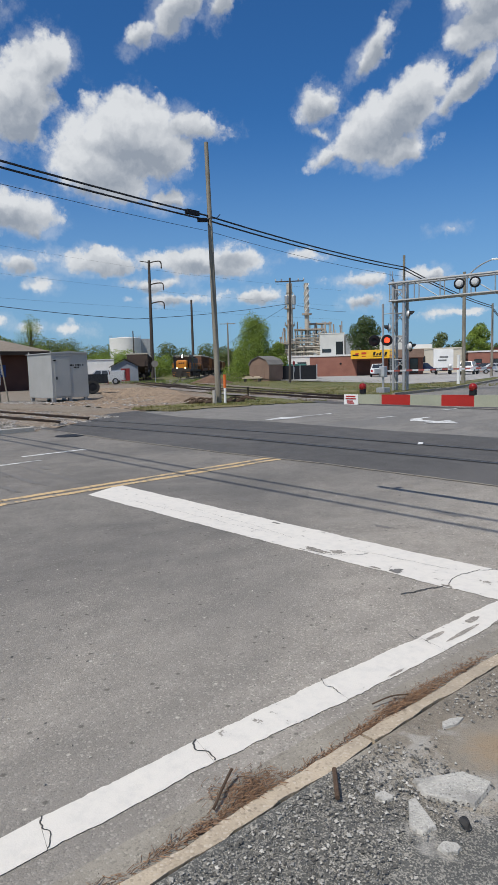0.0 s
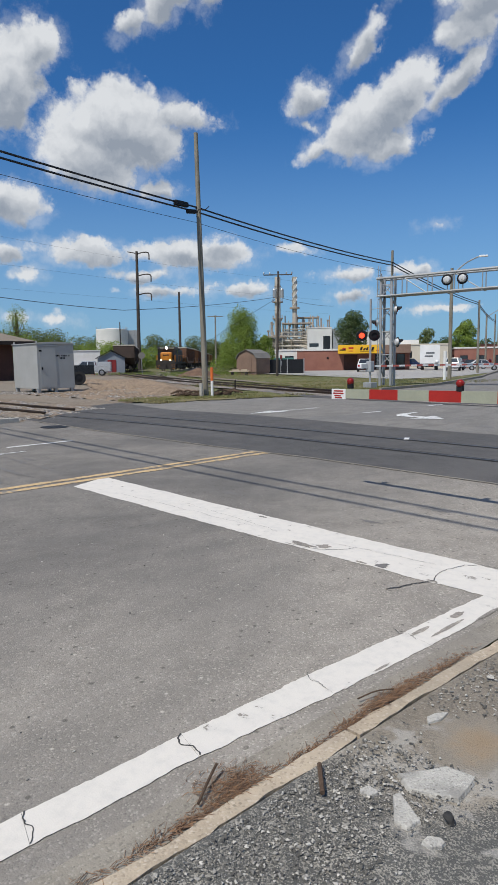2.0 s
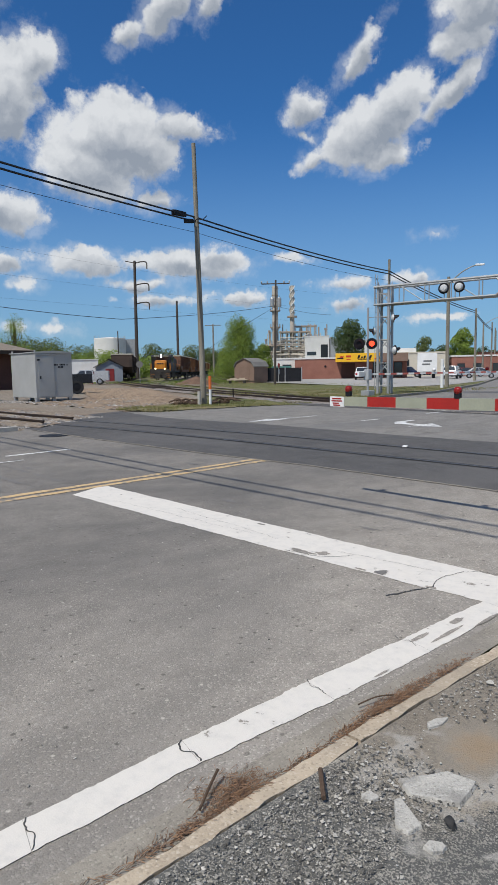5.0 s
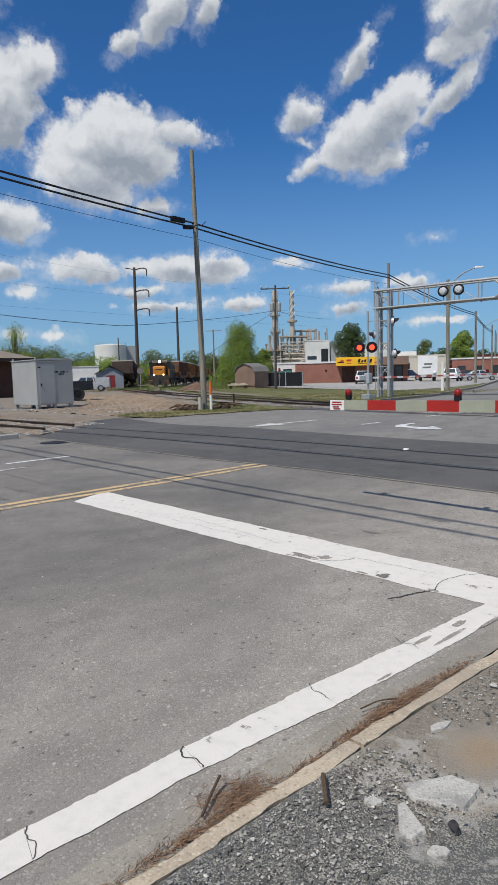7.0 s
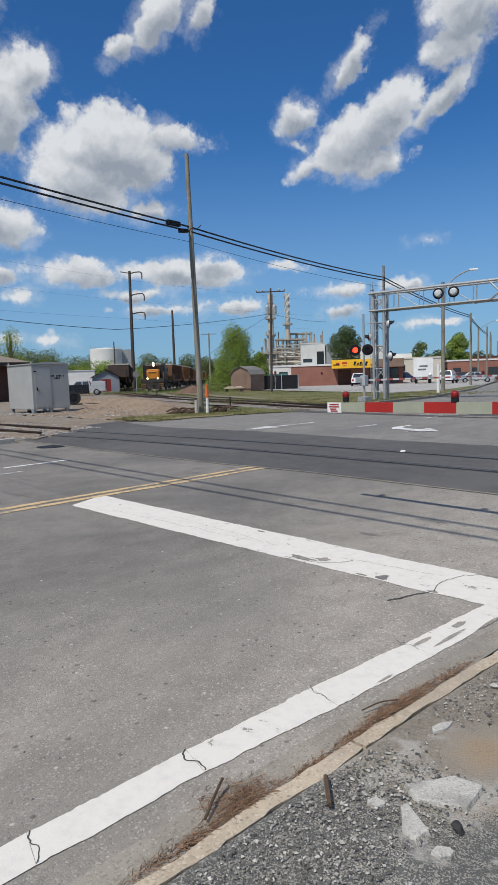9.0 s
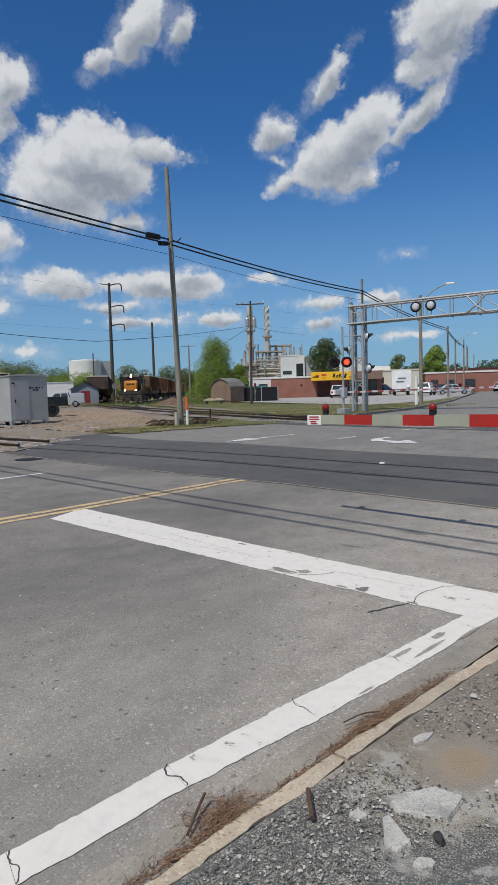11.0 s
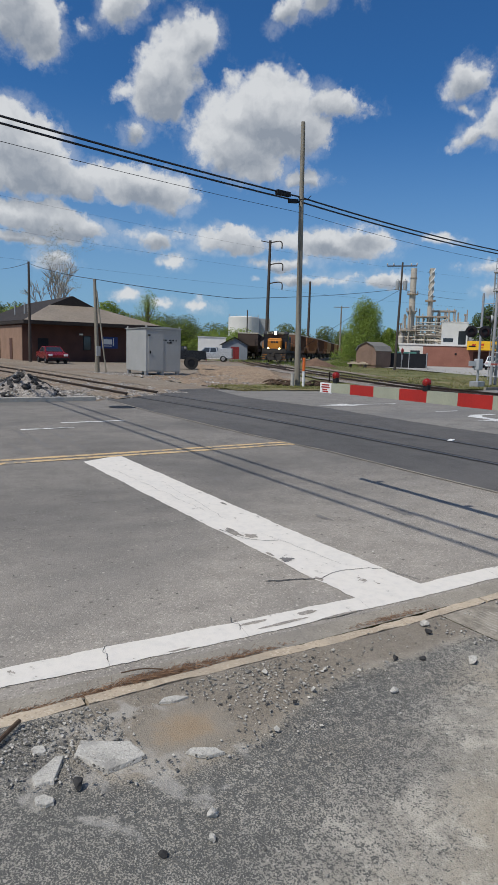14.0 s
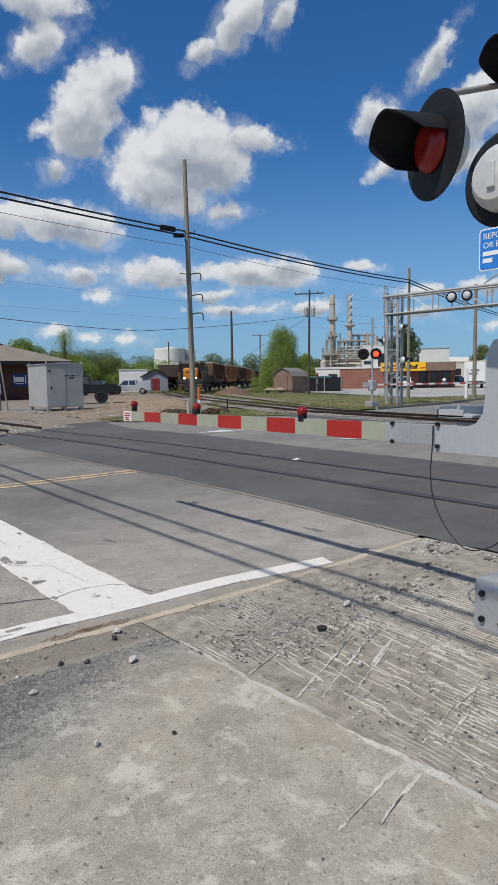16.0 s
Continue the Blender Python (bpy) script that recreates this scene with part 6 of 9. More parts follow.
def far_signal():
    s = thing("crossing_signal", pose(-22.33, 30.66, 0.2), "grey crossing signal mast with twin red lamps and lowered gate", "crossing signal")
    bm = bmesh.new()
    block(bm, -0.28, 0.28, -0.28, 0.28, -0.1, 0.32, 0.03)
    part("base", bm, GALV_DULL, s)
    bm = bmesh.new()
    rod(bm, (0, 0, 0.2), (0, 0, 4.9), 0.06, seg=12)
    part("mast", bm, GALV_DULL, s)
    bm = bmesh.new()
    block(bm, -0.17, 0.17, -0.17, 0.17, 0.9, 1.5, 0.05)
    part("gate_machine", bm, GREY_PAINT, s, "grey gate machine casing")
    bm = bmesh.new()
    rod(bm, (-0.42, -0.3, 2.92), (0.3, 0.2, 2.92), 0.03)
    rod(bm, (-0.2, -0.14, 3.14), (0.2, 0.14, 3.14), 0.02)
    block(bm, -0.2, 0.2, -0.05, 0.05, 2.86, 2.98, 0.02, pose(0, 0, 0, 0, 0, 35))
    part("crossbar", bm, GALV_DULL, s)
    bm = bmesh.new()
    rod(bm, (0, 0, 4.35), (0.5, 0.35, 4.4), 0.02)
    part("top_arm", bm, GALV_DULL, s)
    heads = []
    for k in (-1, 1):
        h = lamp_head(s, pose(-0.065 + k * 0.275, -0.13 + k * 0.205, 2.92, 0, 0, 40), lit=True, r=0.31, hood=0.2)
        # added black disc, no part of a real lamp; hides the glowing lens
        bm = bmesh.new()
        lathe(bm, [(0.001, 0.004), (0.161, 0.004), (0.161, -0.004), (0.001, -0.004)], 24, pose(0, 0, 0, 90))
        sh = part("shutter", bm, BLACK, h, "added dark disc that imitates the unlit lens between flashes")
        heads.append(sh)
    u = Vector((0.34, 0.94, 0))
    arm = part("gate_arm", strip_box(0.0, 0.0001, 1.2, 1.3), GALV_DULL, s, "lowered red and white gate arm")
    x = 0.3
    k = 0
    while x < 11.0:
        bm = bmesh.new()
        a, b = u * x, u * (x + 0.405)
        n = Vector((-u.y, u.x, 0)) * 0.02
        for z0, z1 in ((1.18, 1.28),):
            vs = [bm.verts.new(p + q + Vector((0, 0, z))) for z in (z0, z1) for p in (a, b) for q in (n, -n)]
            for f in ((0, 1, 3, 2), (4, 6, 7, 5), (0, 4, 5, 1), (2, 3, 7, 6), (0, 2, 6, 4), (1, 5, 7, 3)):
                bm.faces.new([vs[i] for i in f])
        part("stripe", bm, FADED_RED if k % 2 else WHITE_METAL, arm, "faded red stripe" if k % 2 else "white stripe")
        x += 0.41
        k += 1
    for x in (4.6, 8.6):
        bm = bmesh.new()
        q = u * x
        lathe(bm, [(0.001, 0.12), (0.08, 0.1), (0.115, 0.0), (0.08, -0.1), (0.001, -0.12)], 14, pose(q.x, q.y, 1.42, 90, 0, 30))
        part("arm_lamp", bm, WHITE_METAL if x < 5 else RED_LENS, arm, "round gate arm lamp", smooth=True)
    bm = bmesh.new()
    prism(bm, [(-0.55, 1.1), (-0.55, 1.38), (-0.2, 1.36), (0.1, 1.28), (0.1, 1.12)], -0.04, 0.04, pose(0, 0, 0, 0, 0, 70))
    part("counterweight", bm, GREY_PAINT, s)
    return heads


OFF_DISCS = far_signal()


# ---- signal house ----
def signal_house():
    h = thing("signal_house", pose(-33.95, 16.55, 0.24, 0, 0, 0), "grey aluminium railway signal house on short legs", "signal house")
    L, W, H = 3.1, 2.18, 2.62
    bm = bmesh.new()
    block(bm, -L, 0, 0, W, 0.17, H, 0.02)
    part("body", bm, BOX_PAINT, h)
    bm = bmesh.new()
    prism(bm, [(-0.06, H), (-0.06, H + 0.04), (W / 2, H + 0.13), (W + 0.06, H + 0.04), (W + 0.06, H)], -L - 0.06, 0.06, pose(0, 0, 0, 0, 0, 90) @ Matrix.Diagonal((1, -1, 1, 1)))
    part("roof", bm, BOX_PAINT, h, "shallow metal roof")
    bm = bmesh.new()
    block(bm, 0.004, 0.03, 0.15, 1.08, 0.26, 2.45, 0.008)
    door = part("door", bm, BOX_PAINT, h, "flush metal door")
    bm = bmesh.new()
    block(bm, 0.03, 0.06, 0.22, 0.3, 1.2, 1.36, 0.008)
    rod(bm, (0.05, 0.26, 1.28), (0.09, 0.26, 1.28), 0.02)
    part("handle", bm, BLACK, door, "dark door latch")
    bm = bmesh.new()
    block(bm, 0.03, 0.05, 0.1, 0.26, 2.2, 2.28, 0.004)
    part("plate", bm, BLACK, door, "small dark plate")
    bm = bmesh.new()
    block(bm, 0.004, 0.05, 0.3, 1.2, 2.5, 2.58, 0.01)
    part("vent_hood", bm, BOX_PAINT, h)
    bm = bmesh.new()
    for i in range(6):
        block(bm, 0.004, 0.02, 0.5, 0.95, 0.4 + i * 0.07, 0.44 + i * 0.07)
    part("vent_louvre", bm, GALV_DULL, h, "small louvred vent")
    for z, y0, n in ((1.93, 1.0, 11), (1.8, 1.32, 5)):
        bm = bmesh.new()
        for k in range(n):
            if (k * 7) % 5 != 3:
                block(bm, 0.003, 0.008, y0 + k * 0.085, y0 + k * 0.085 + 0.06, z, z + 0.09)
        part("print_bars", bm, BLACK, h, "dark bars of stencilled print")
    for x in (-L + 0.15, -0.2):
        for y in (0.12, W / 2, W - 0.12):
            bm = bmesh.new()
            block(bm, x - 0.09, x + 0.09, y - 0.09, y + 0.09, -0.12, 0.19, 0.01)
            part("leg", bm, GALV_DULL, h)
    for x in (-L + 0.1, -0.1):
        for y in (0.05, W - 0.05):
            bm = bmesh.new()
            block(bm, x - 0.05, x + 0.05, y - 0.03, y + 0.03, H, H + 0.16, 0.01)
            part("lifting_lug", bm, BOX_PAINT, h)


signal_house()

# ---- train ----
YELLOW = mat("yellow_loco_paint", (0.58, 0.22, 0.016), (0.45, 0.16, 0.015), 1.2, 12, 0.5, bump=0.03)
LOCO_BLUE = mat("dark_blue_loco_paint", (0.009, 0.011, 0.018), (0.015, 0.017, 0.023), 1.0, 10, 0.6, bump=0.03)
UNDER = mat("train_undercarriage_grime", (0.03, 0.027, 0.025), (0.05, 0.044, 0.038), 1.5, 12, 0.85)
HEADLIGHT = glow("lit_headlight", (1.0, 0.9, 0.72), 12.0)
DITCH = glow("lit_ditch_light", (1.0, 0.72, 0.32), 6.0)
RUSTS = [mat("hopper_paint_" + n, a, b, 0.5, 6, 0.8, bump=0.1) for n, a, b in (("brown", (0.2, 0.095, 0.055), (0.13, 0.065, 0.04)), ("rust", (0.44, 0.19, 0.075), (0.28, 0.12, 0.055)), ("tan", (0.6, 0.38, 0.17), (0.44, 0.27, 0.13)), ("black", (0.06, 0.042, 0.034), (0.09, 0.062, 0.048)))]
CREAM = mat("cream_roof_paint", (0.55, 0.5, 0.4), (0.42, 0.38, 0.3), 0.5, 6, 0.75)
WINDOW = glass("dark_window_glass")


def wheelset(bm, x):
    for y in (-0.72, 0.72):
        rod(bm, (x, y - 0.07, 0.5), (x, y + 0.07, 0.5), 0.5, seg=16)
    rod(bm, (x, -0.72, 0.5), (x, 0.72, 0.5), 0.09, seg=8)


def bogie(parent, x, n=2, gap=1.8):
    bm = bmesh.new()
    for k in range(n):
        wheelset(bm, x + (k - (n - 1) / 2) * gap)
    for y in (-0.95, 0.95):
        block(bm, x - gap * n / 2 - 0.3, x + gap * n / 2 + 0.3, y - 0.09, y + 0.09, 0.4, 0.78, 0.05)
    block(bm, x - 0.3, x + 0.3, -0.95, 0.95, 0.5, 0.9, 0.03)
    part("truck", bm, UNDER, parent, "grimy wheel truck")


def locomotive():
    """Nose at local x = 0, the body runs towards -x."""
    t = thing("locomotive", pose(0, 0, 0), "yellow-nosed dark blue diesel locomotive with lit headlights", "locomotive")
    bm = bmesh.new()
    block(bm, -17.6, -0.5, -1.5, 1.5, 1.15, 1.45, 0.03)
    block(bm, -11.5, -6.2, -1.2, 1.2, 0.35, 1.15, 0.15)
    part("underframe", bm, UNDER, t, "grimy black underframe and fuel tank")
    bm = bmesh.new()
    prism(bm, [(-1.0, 1.45), (-1.0, 2.75), (-1.15, 2.95), (-2.6, 3.0), (-2.6, 1.45)], -0.85, 0.85)
    bmesh.ops.bevel(bm, geom=bm.edges[:], offset=0.1, segments=2, affect="EDGES")
    nose = part("nose", bm, YELLOW, t, "yellow short hood")
    bm = bmesh.new()
    block(bm, -1.0, -0.975, -0.45, -0.2, 2.4, 2.6, 0.01)
    block(bm, -1.0, -0.975, -0.12, 0.12, 2.4, 2.6, 0.01)
    block(bm, -1.0, -0.975, 0.2, 0.45, 2.4, 2.6, 0.01)
    part("nose_emblem", bm, LOCO_BLUE, nose, "plain dark blue blocks on the nose")
    bm = bmesh.new()
    block(bm, -0.75, -0.55, -1.5, 1.5, 0.55, 1.7, 0.04)
    prism(bm, [(-0.5, 0.3), (-0.62, 1.15), (-0.9, 1.15), (-0.9, 0.3)], -1.45, 1.45)
    part("pilot", bm, UNDER, t, "dark pilot plate and plough")
    bm = bmesh.new()
    prism(bm, [(-2.6, 1.45), (-2.6, 2.95), (-2.45, 3.55), (-2.7, 3.84), (-5.0, 3.84), (-5.0, 1.45)], -1.5, 1.5)
    cab = part("cab", bm, LOCO_BLUE, t, "dark blue cab")
    for y in (-1.0, 1.0):
        bm = bmesh.new()
        prism(bm, [(-2.57, 3.0), (-2.43, 3.46), (-2.46, 3.47), (-2.6, 3.0)], y - 0.38, y + 0.38)
        part("windscreen", bm, WINDOW, cab, "dark cab window")
    for s in (-1.51, 1.51):
        bm = bmesh.new()
        block(bm, -4.6, -3.0, s - 0.015, s + 0.015, 2.75, 3.45, 0.01)
        part("side_window", bm, WINDOW, cab, "dark side window")
    bm = bmesh.new()
    block(bm, -2.6, -2.3, -0.22, 0.22, 3.4, 3.88, 0.05)
    housing = part("headlight_box", bm, LOCO_BLUE, cab)
    for z in (3.54, 3.74):
        bm = bmesh.new()
        lathe(bm, [(0.001, 0.05), (0.09, 0.03), (0.125, 0.0), (0.125, -0.02)], 14, pose(-2.295, 0, z, 0, 90))
        part("headlight", bm, HEADLIGHT, housing, "lit white headlight")
    for s in (-1, 1):
        bm = bmesh.new()
        block(bm, -2.6, -2.36, s * 0.72 - 0.36, s * 0.72 + 0.36, 3.5, 3.78, 0.03)
        board = part("number_board", bm, PALE_SHEET, cab, "pale number board")
        bm = bmesh.new()
        for k in range(4):
            block(bm, -2.362, -2.35, s * 0.72 - 0.26 + k * 0.14, s * 0.72 - 0.17 + k * 0.14, 3.56, 3.72)
        part("number_bars", bm, BLACK, board, "dark bars of figures")
    for y in (-0.68, 0.68):
        bm = bmesh.new()
        lathe(bm, [(0.001, 0.04), (0.08, 0.025), (0.115, 0.0), (0.115, -0.02)], 14, pose(-0.515, y, 1.72, 0, 90))
        part("ditch_light", bm, DITCH, t, "lit amber-white ditch light")
        bm = bmesh.new()
        block(bm, -0.74, -0.52, y - 0.15, y + 0.15, 1.56, 1.88, 0.03)
        part("ditch_light_box", bm, UNDER, t)
    bm = bmesh.new()
    block(bm, -17.2, -5.0, -0.95, 0.95, 1.45, 3.5, 0.12)
    hood = part("long_hood", bm, LOCO_BLUE, t, "dark blue engine hood")
    for x in (-15.5, -13.8, -9.0):
        bm = bmesh.new()
        lathe(bm, [(0.75, 0), (0.75, 0.25), (0.6, 0.32), (0.001, 0.32)], 16, pose(x, 0, 3.49))
        part("roof_fan", bm, UNDER, hood, "round roof fan")
    bm = bmesh.new()
    block(bm, -11.8, -10.6, -0.4, 0.4, 3.49, 3.85, 0.06)
    part("exhaust_stack", bm, UNDER, hood)
    for x in (-16.4, -14.6, -12.8, -11.0, -9.2, -7.4):
        for s in (-0.96, 0.96):
            bm = bmesh.new()
            block(bm, x - 0.7, x + 0.7, s - 0.015, s + 0.015, 1.7, 3.2, 0.01)
            part("hood_door", bm, LOCO_BLUE, hood)
    for y in (-1.42, 1.42):
        bm = bmesh.new()
        for x in (-0.65, -1.8, -6, -9, -12, -15, -17.4):
            rod(bm, (x, y, 1.4), (x, y, 2.5), 0.022, seg=6)
        rod(bm, (-5.2, y, 2.5), (-17.4, y, 2.5), 0.022, seg=6)
        rod(bm, (-0.65, y, 2.5), (-2.4, y, 2.5), 0.022, seg=6)
        part("handrail", bm, YELLOW, t, "yellow handrail")
    bm = bmesh.new()
    for y in (-1.15, 1.15):
        for k in range(4):
            block(bm, -0.9 + k * 0.02, -0.5 - k * 0.02, y - 0.3, y + 0.3, 0.4 + k * 0.27, 0.44 + k * 0.27)
    part("steps", bm, YELLOW, t, "yellow corner steps")
    bm = bmesh.new()
    rod(bm, (-0.6, 0, 0.95), (0.1, 0, 0.95), 0.14, seg=10)
    block(bm, 0.0, 0.35, -0.18, 0.18, 0.75, 1.15, 0.05)
    part("coupler", bm, UNDER, t)
    bogie(t, -3.2, 2, 2.7)
    bogie(t, -14.6, 2, 2.7)
    return t


def hopper(colour, n_ribs=11, heap=False):
    t = thing("hopper_car", pose(0, 0, 0), "weathered brown ribbed railway hopper car", "hopper car", "hopper cars")
    L = 15.6
    bm = bmesh.new()
    prism(bm, [(-0.3, 3.95), (-0.3, 2.1), (-2.6, 1.15), (-L + 2.6, 1.15), (-L + 0.3, 2.1), (-L + 0.3, 3.95)], -1.5, 1.5)
    part("body", bm, colour, t)
    bm = bmesh.new()
    block(bm, -L + 0.25, -0.25, -1.58, -1.42, 3.9, 4.08, 0.02)
    block(bm, -L + 0.25, -0.25, 1.42, 1.58, 3.9, 4.08, 0.02)
    block(bm, -L + 0.25, -L + 0.45, -1.42, 1.42, 3.9, 4.08, 0.02)
    block(bm, -0.45, -0.25, -1.42, 1.42, 3.9, 4.08, 0.02)
    part("top_rim", bm, CREAM, t, "pale dusty top rim")
    for k in range(n_ribs):
        x = -0.7 - k * (L - 1.4) / (n_ribs - 1)
        for s in (-1.56, 1.56):
            bm = bmesh.new()
            block(bm, x - 0.07, x + 0.07, s - 0.07, s + 0.07, 1.6 if 1 < k < n_ribs - 2 else 2.2, 3.9)
            part("rib", bm, colour, t)
    bm = bmesh.new()
    block(bm, -L, 0, -0.35, 0.35, 0.95, 1.2)
    for k in range(3):
        x = -4.2 - k * 3.6
        prism(bm, [(x + 1.3, 1.2), (x + 0.3, 0.55), (x - 0.3, 0.55), (x - 1.3, 1.2)], -1.2, 1.2)
    part("underframe", bm, UNDER, t, "grimy hopper chutes")
    for s in (-1.3, 1.3):
        bm = bmesh.new()
        for z in range(5):
            rod(bm, (-0.25, s - 0.2, 1.3 + z * 0.45), (-0.25, s + 0.2, 1.3 + z * 0.45), 0.02, seg=5)
        for q in (-0.2, 0.2):
            rod(bm, (-0.25, s + q, 1.2), (-0.25, s + q, 3.3), 0.02, seg=5)
        part("ladder", bm, UNDER, t)
    bogie(t, -2.1)
    bogie(t, -L + 2.1)
    return t


_path = [p for p in smooth_line([(x, y, 0) for x, y in YARD], 12)]
_dist = [0.0]
for _a, _b in zip(_path, _path[1:]):
    _dist.append(_dist[-1] + (_b - _a).length)


def on_track(s):
    k = max(0, min(len(_path) - 2, int(np.searchsorted(_dist, s)) - 1))
    u = (s - _dist[k]) / (_dist[k + 1] - _dist[k])
    return _path[k].lerp(_path[k + 1], u)


def nearest_s(x, y):
    fine = [_dist[-1] * i / 4000 for i in range(4001)]
    return min(fine, key=lambda s: (on_track(s).x - x) ** 2 + (on_track(s).y - y) ** 2)


S0, S1 = nearest_s(-86.5, 63.3), nearest_s(-63.4, 44.5)


def vehicle_pose(s, length):
    a, b = on_track(s - 2.5), on_track(s - length + 2.5)
    d = (a - b).normalized()
    nose = (a + b) / 2 + d * length / 2
    return pose(nose.x, nose.y, 0.38, 0, 0, math.degrees(math.atan2(d.y, d.x)))


LOCO = locomotive()
CARS = [hopper(RUSTS[0])]
kinds = [0, 1, 0, 1, 2, 0, 2, 1, 2, 2]
models = {0: CARS[0]}
for k in kinds[1:]:
    if k not in models:
        models[k] = hopper(RUSTS[k])
        CARS.append(models[k])
    else:
        CARS.append(copy_thing(models[k], pose(0, 0, 0)))
parked = hopper(RUSTS[3])
tagged(parked, "dark empty hopper car parked on the siding")
d = Vector((14.0, -9.5, 0)).normalized()
parked.matrix_basis = pose(-85.3, 54.3, 0.38, 0, 0, math.degrees(math.atan2(d.y, d.x)))
parked2 = copy_thing(parked, pose(-98.6, 63.5, 0.38, 0, 0, math.degrees(math.atan2(d.y, d.x))))

# ---- buildings ----
BRICK_DARK = mat("dark_brown_brick", (0.1, 0.047, 0.036), (0.07, 0.034, 0.027), 0.8, 18, 0.9, bump=0.3)
# brick colour lightened for the depot side that the sun reaches
BRICK_SUNLIT = mat("sunlit_brick_tone", (0.3, 0.19, 0.135), (0.23, 0.145, 0.1), 0.8, 16, 0.9, bump=0.3)
BRICK_RED = mat("red_brown_brick", (0.3, 0.135, 0.1), (0.23, 0.1, 0.075), 0.6, 10, 0.9, bump=0.3)
TAN_ROOF = mat("tan_metal_roof", (0.27, 0.225, 0.175), (0.21, 0.175, 0.135), 0.4, 5, 0.6, bump=0.05)
DARK_ROOF = mat("dark_shingle_roof", (0.035, 0.028, 0.025), (0.022, 0.018, 0.016), 0.5, 12, 0.9, bump=0.3)
WHITE_WALL = mat("white_render", (0.72, 0.71, 0.68), (0.6, 0.59, 0.56), 0.3, 6, 0.8)
CREAM_WALL = mat("cream_block_wall", (0.6, 0.55, 0.45), (0.5, 0.46, 0.38), 0.3, 6, 0.85)
GREY_WALL = mat("grey_blue_siding", (0.26, 0.29, 0.33), (0.2, 0.225, 0.26), 0.5, 8, 0.8)
BROWN_WALL = mat("brown_shed_boards", (0.24, 0.16, 0.12), (0.18, 0.12, 0.09), 0.6, 8, 0.85)
GREY_SHINGLE = mat("grey_shingles", (0.2, 0.19, 0.175), (0.14, 0.135, 0.125), 0.8, 10, 0.9, bump=0.3)
YELLOW_FASCIA = mat("yellow_shop_fascia", (0.85, 0.48, 0.02), (0.75, 0.42, 0.02), 0.5, 6, 0.5)
RED_DOOR = mat("red_door_paint", (0.24, 0.025, 0.025), (0.18, 0.02, 0.02), 1, 8, 0.6)
BLUE_SIGN = mat("blue_board_paint", (0.015, 0.045, 0.2), (0.012, 0.035, 0.15), 1, 12, 0.5)
BEIGE_STEEL = mat("beige_plant_steel", (0.52, 0.48, 0.42), (0.38, 0.345, 0.29), 0.25, 3, 0.7)
RUST_STEEL = mat("rust_streaked_plant", (0.4, 0.34, 0.28), (0.27, 0.215, 0.165), 0.3, 3, 0.8)


def house_space(x, y, deg, z=None):
    return pose(x, y, gz(x, y) if z is None else z, 0, 0, deg)


def window_part(parent, x, y, z, w, h, axis="x", sill=True):
    """A framed pane set 2 cm proud of a wall; axis: the wall's normal."""
    bm = bmesh.new()
    t = 0.06
    for a0, a1, z0, z1 in ((-w / 2, w / 2, h - t, h), (-w / 2, w / 2, 0, t), (-w / 2, -w / 2 + t, t, h - t), (w / 2 - t, w / 2, t, h - t)):
        if axis == "x":
            block(bm, x - 0.02, x + 0.05, y + a0, y + a1, z + z0, z + z1)
        else:
            block(bm, x + a0, x + a1, y - 0.05, y + 0.02, z + z0, z + z1)
    win = part("window", bm, BLACK, parent, "dark framed window")
    bm = bmesh.new()
    if axis == "x":
        block(bm, x - 0.01, x + 0.02, y - w / 2 + t, y + w / 2 - t, z + t, z + h - t)
    else:
        block(bm, x - w / 2 + t, x + w / 2 - t, y - 0.02, y + 0.01, z + t, z + h - t)
    part("pane", bm, WINDOW, win, "dark glass pane")
    return win


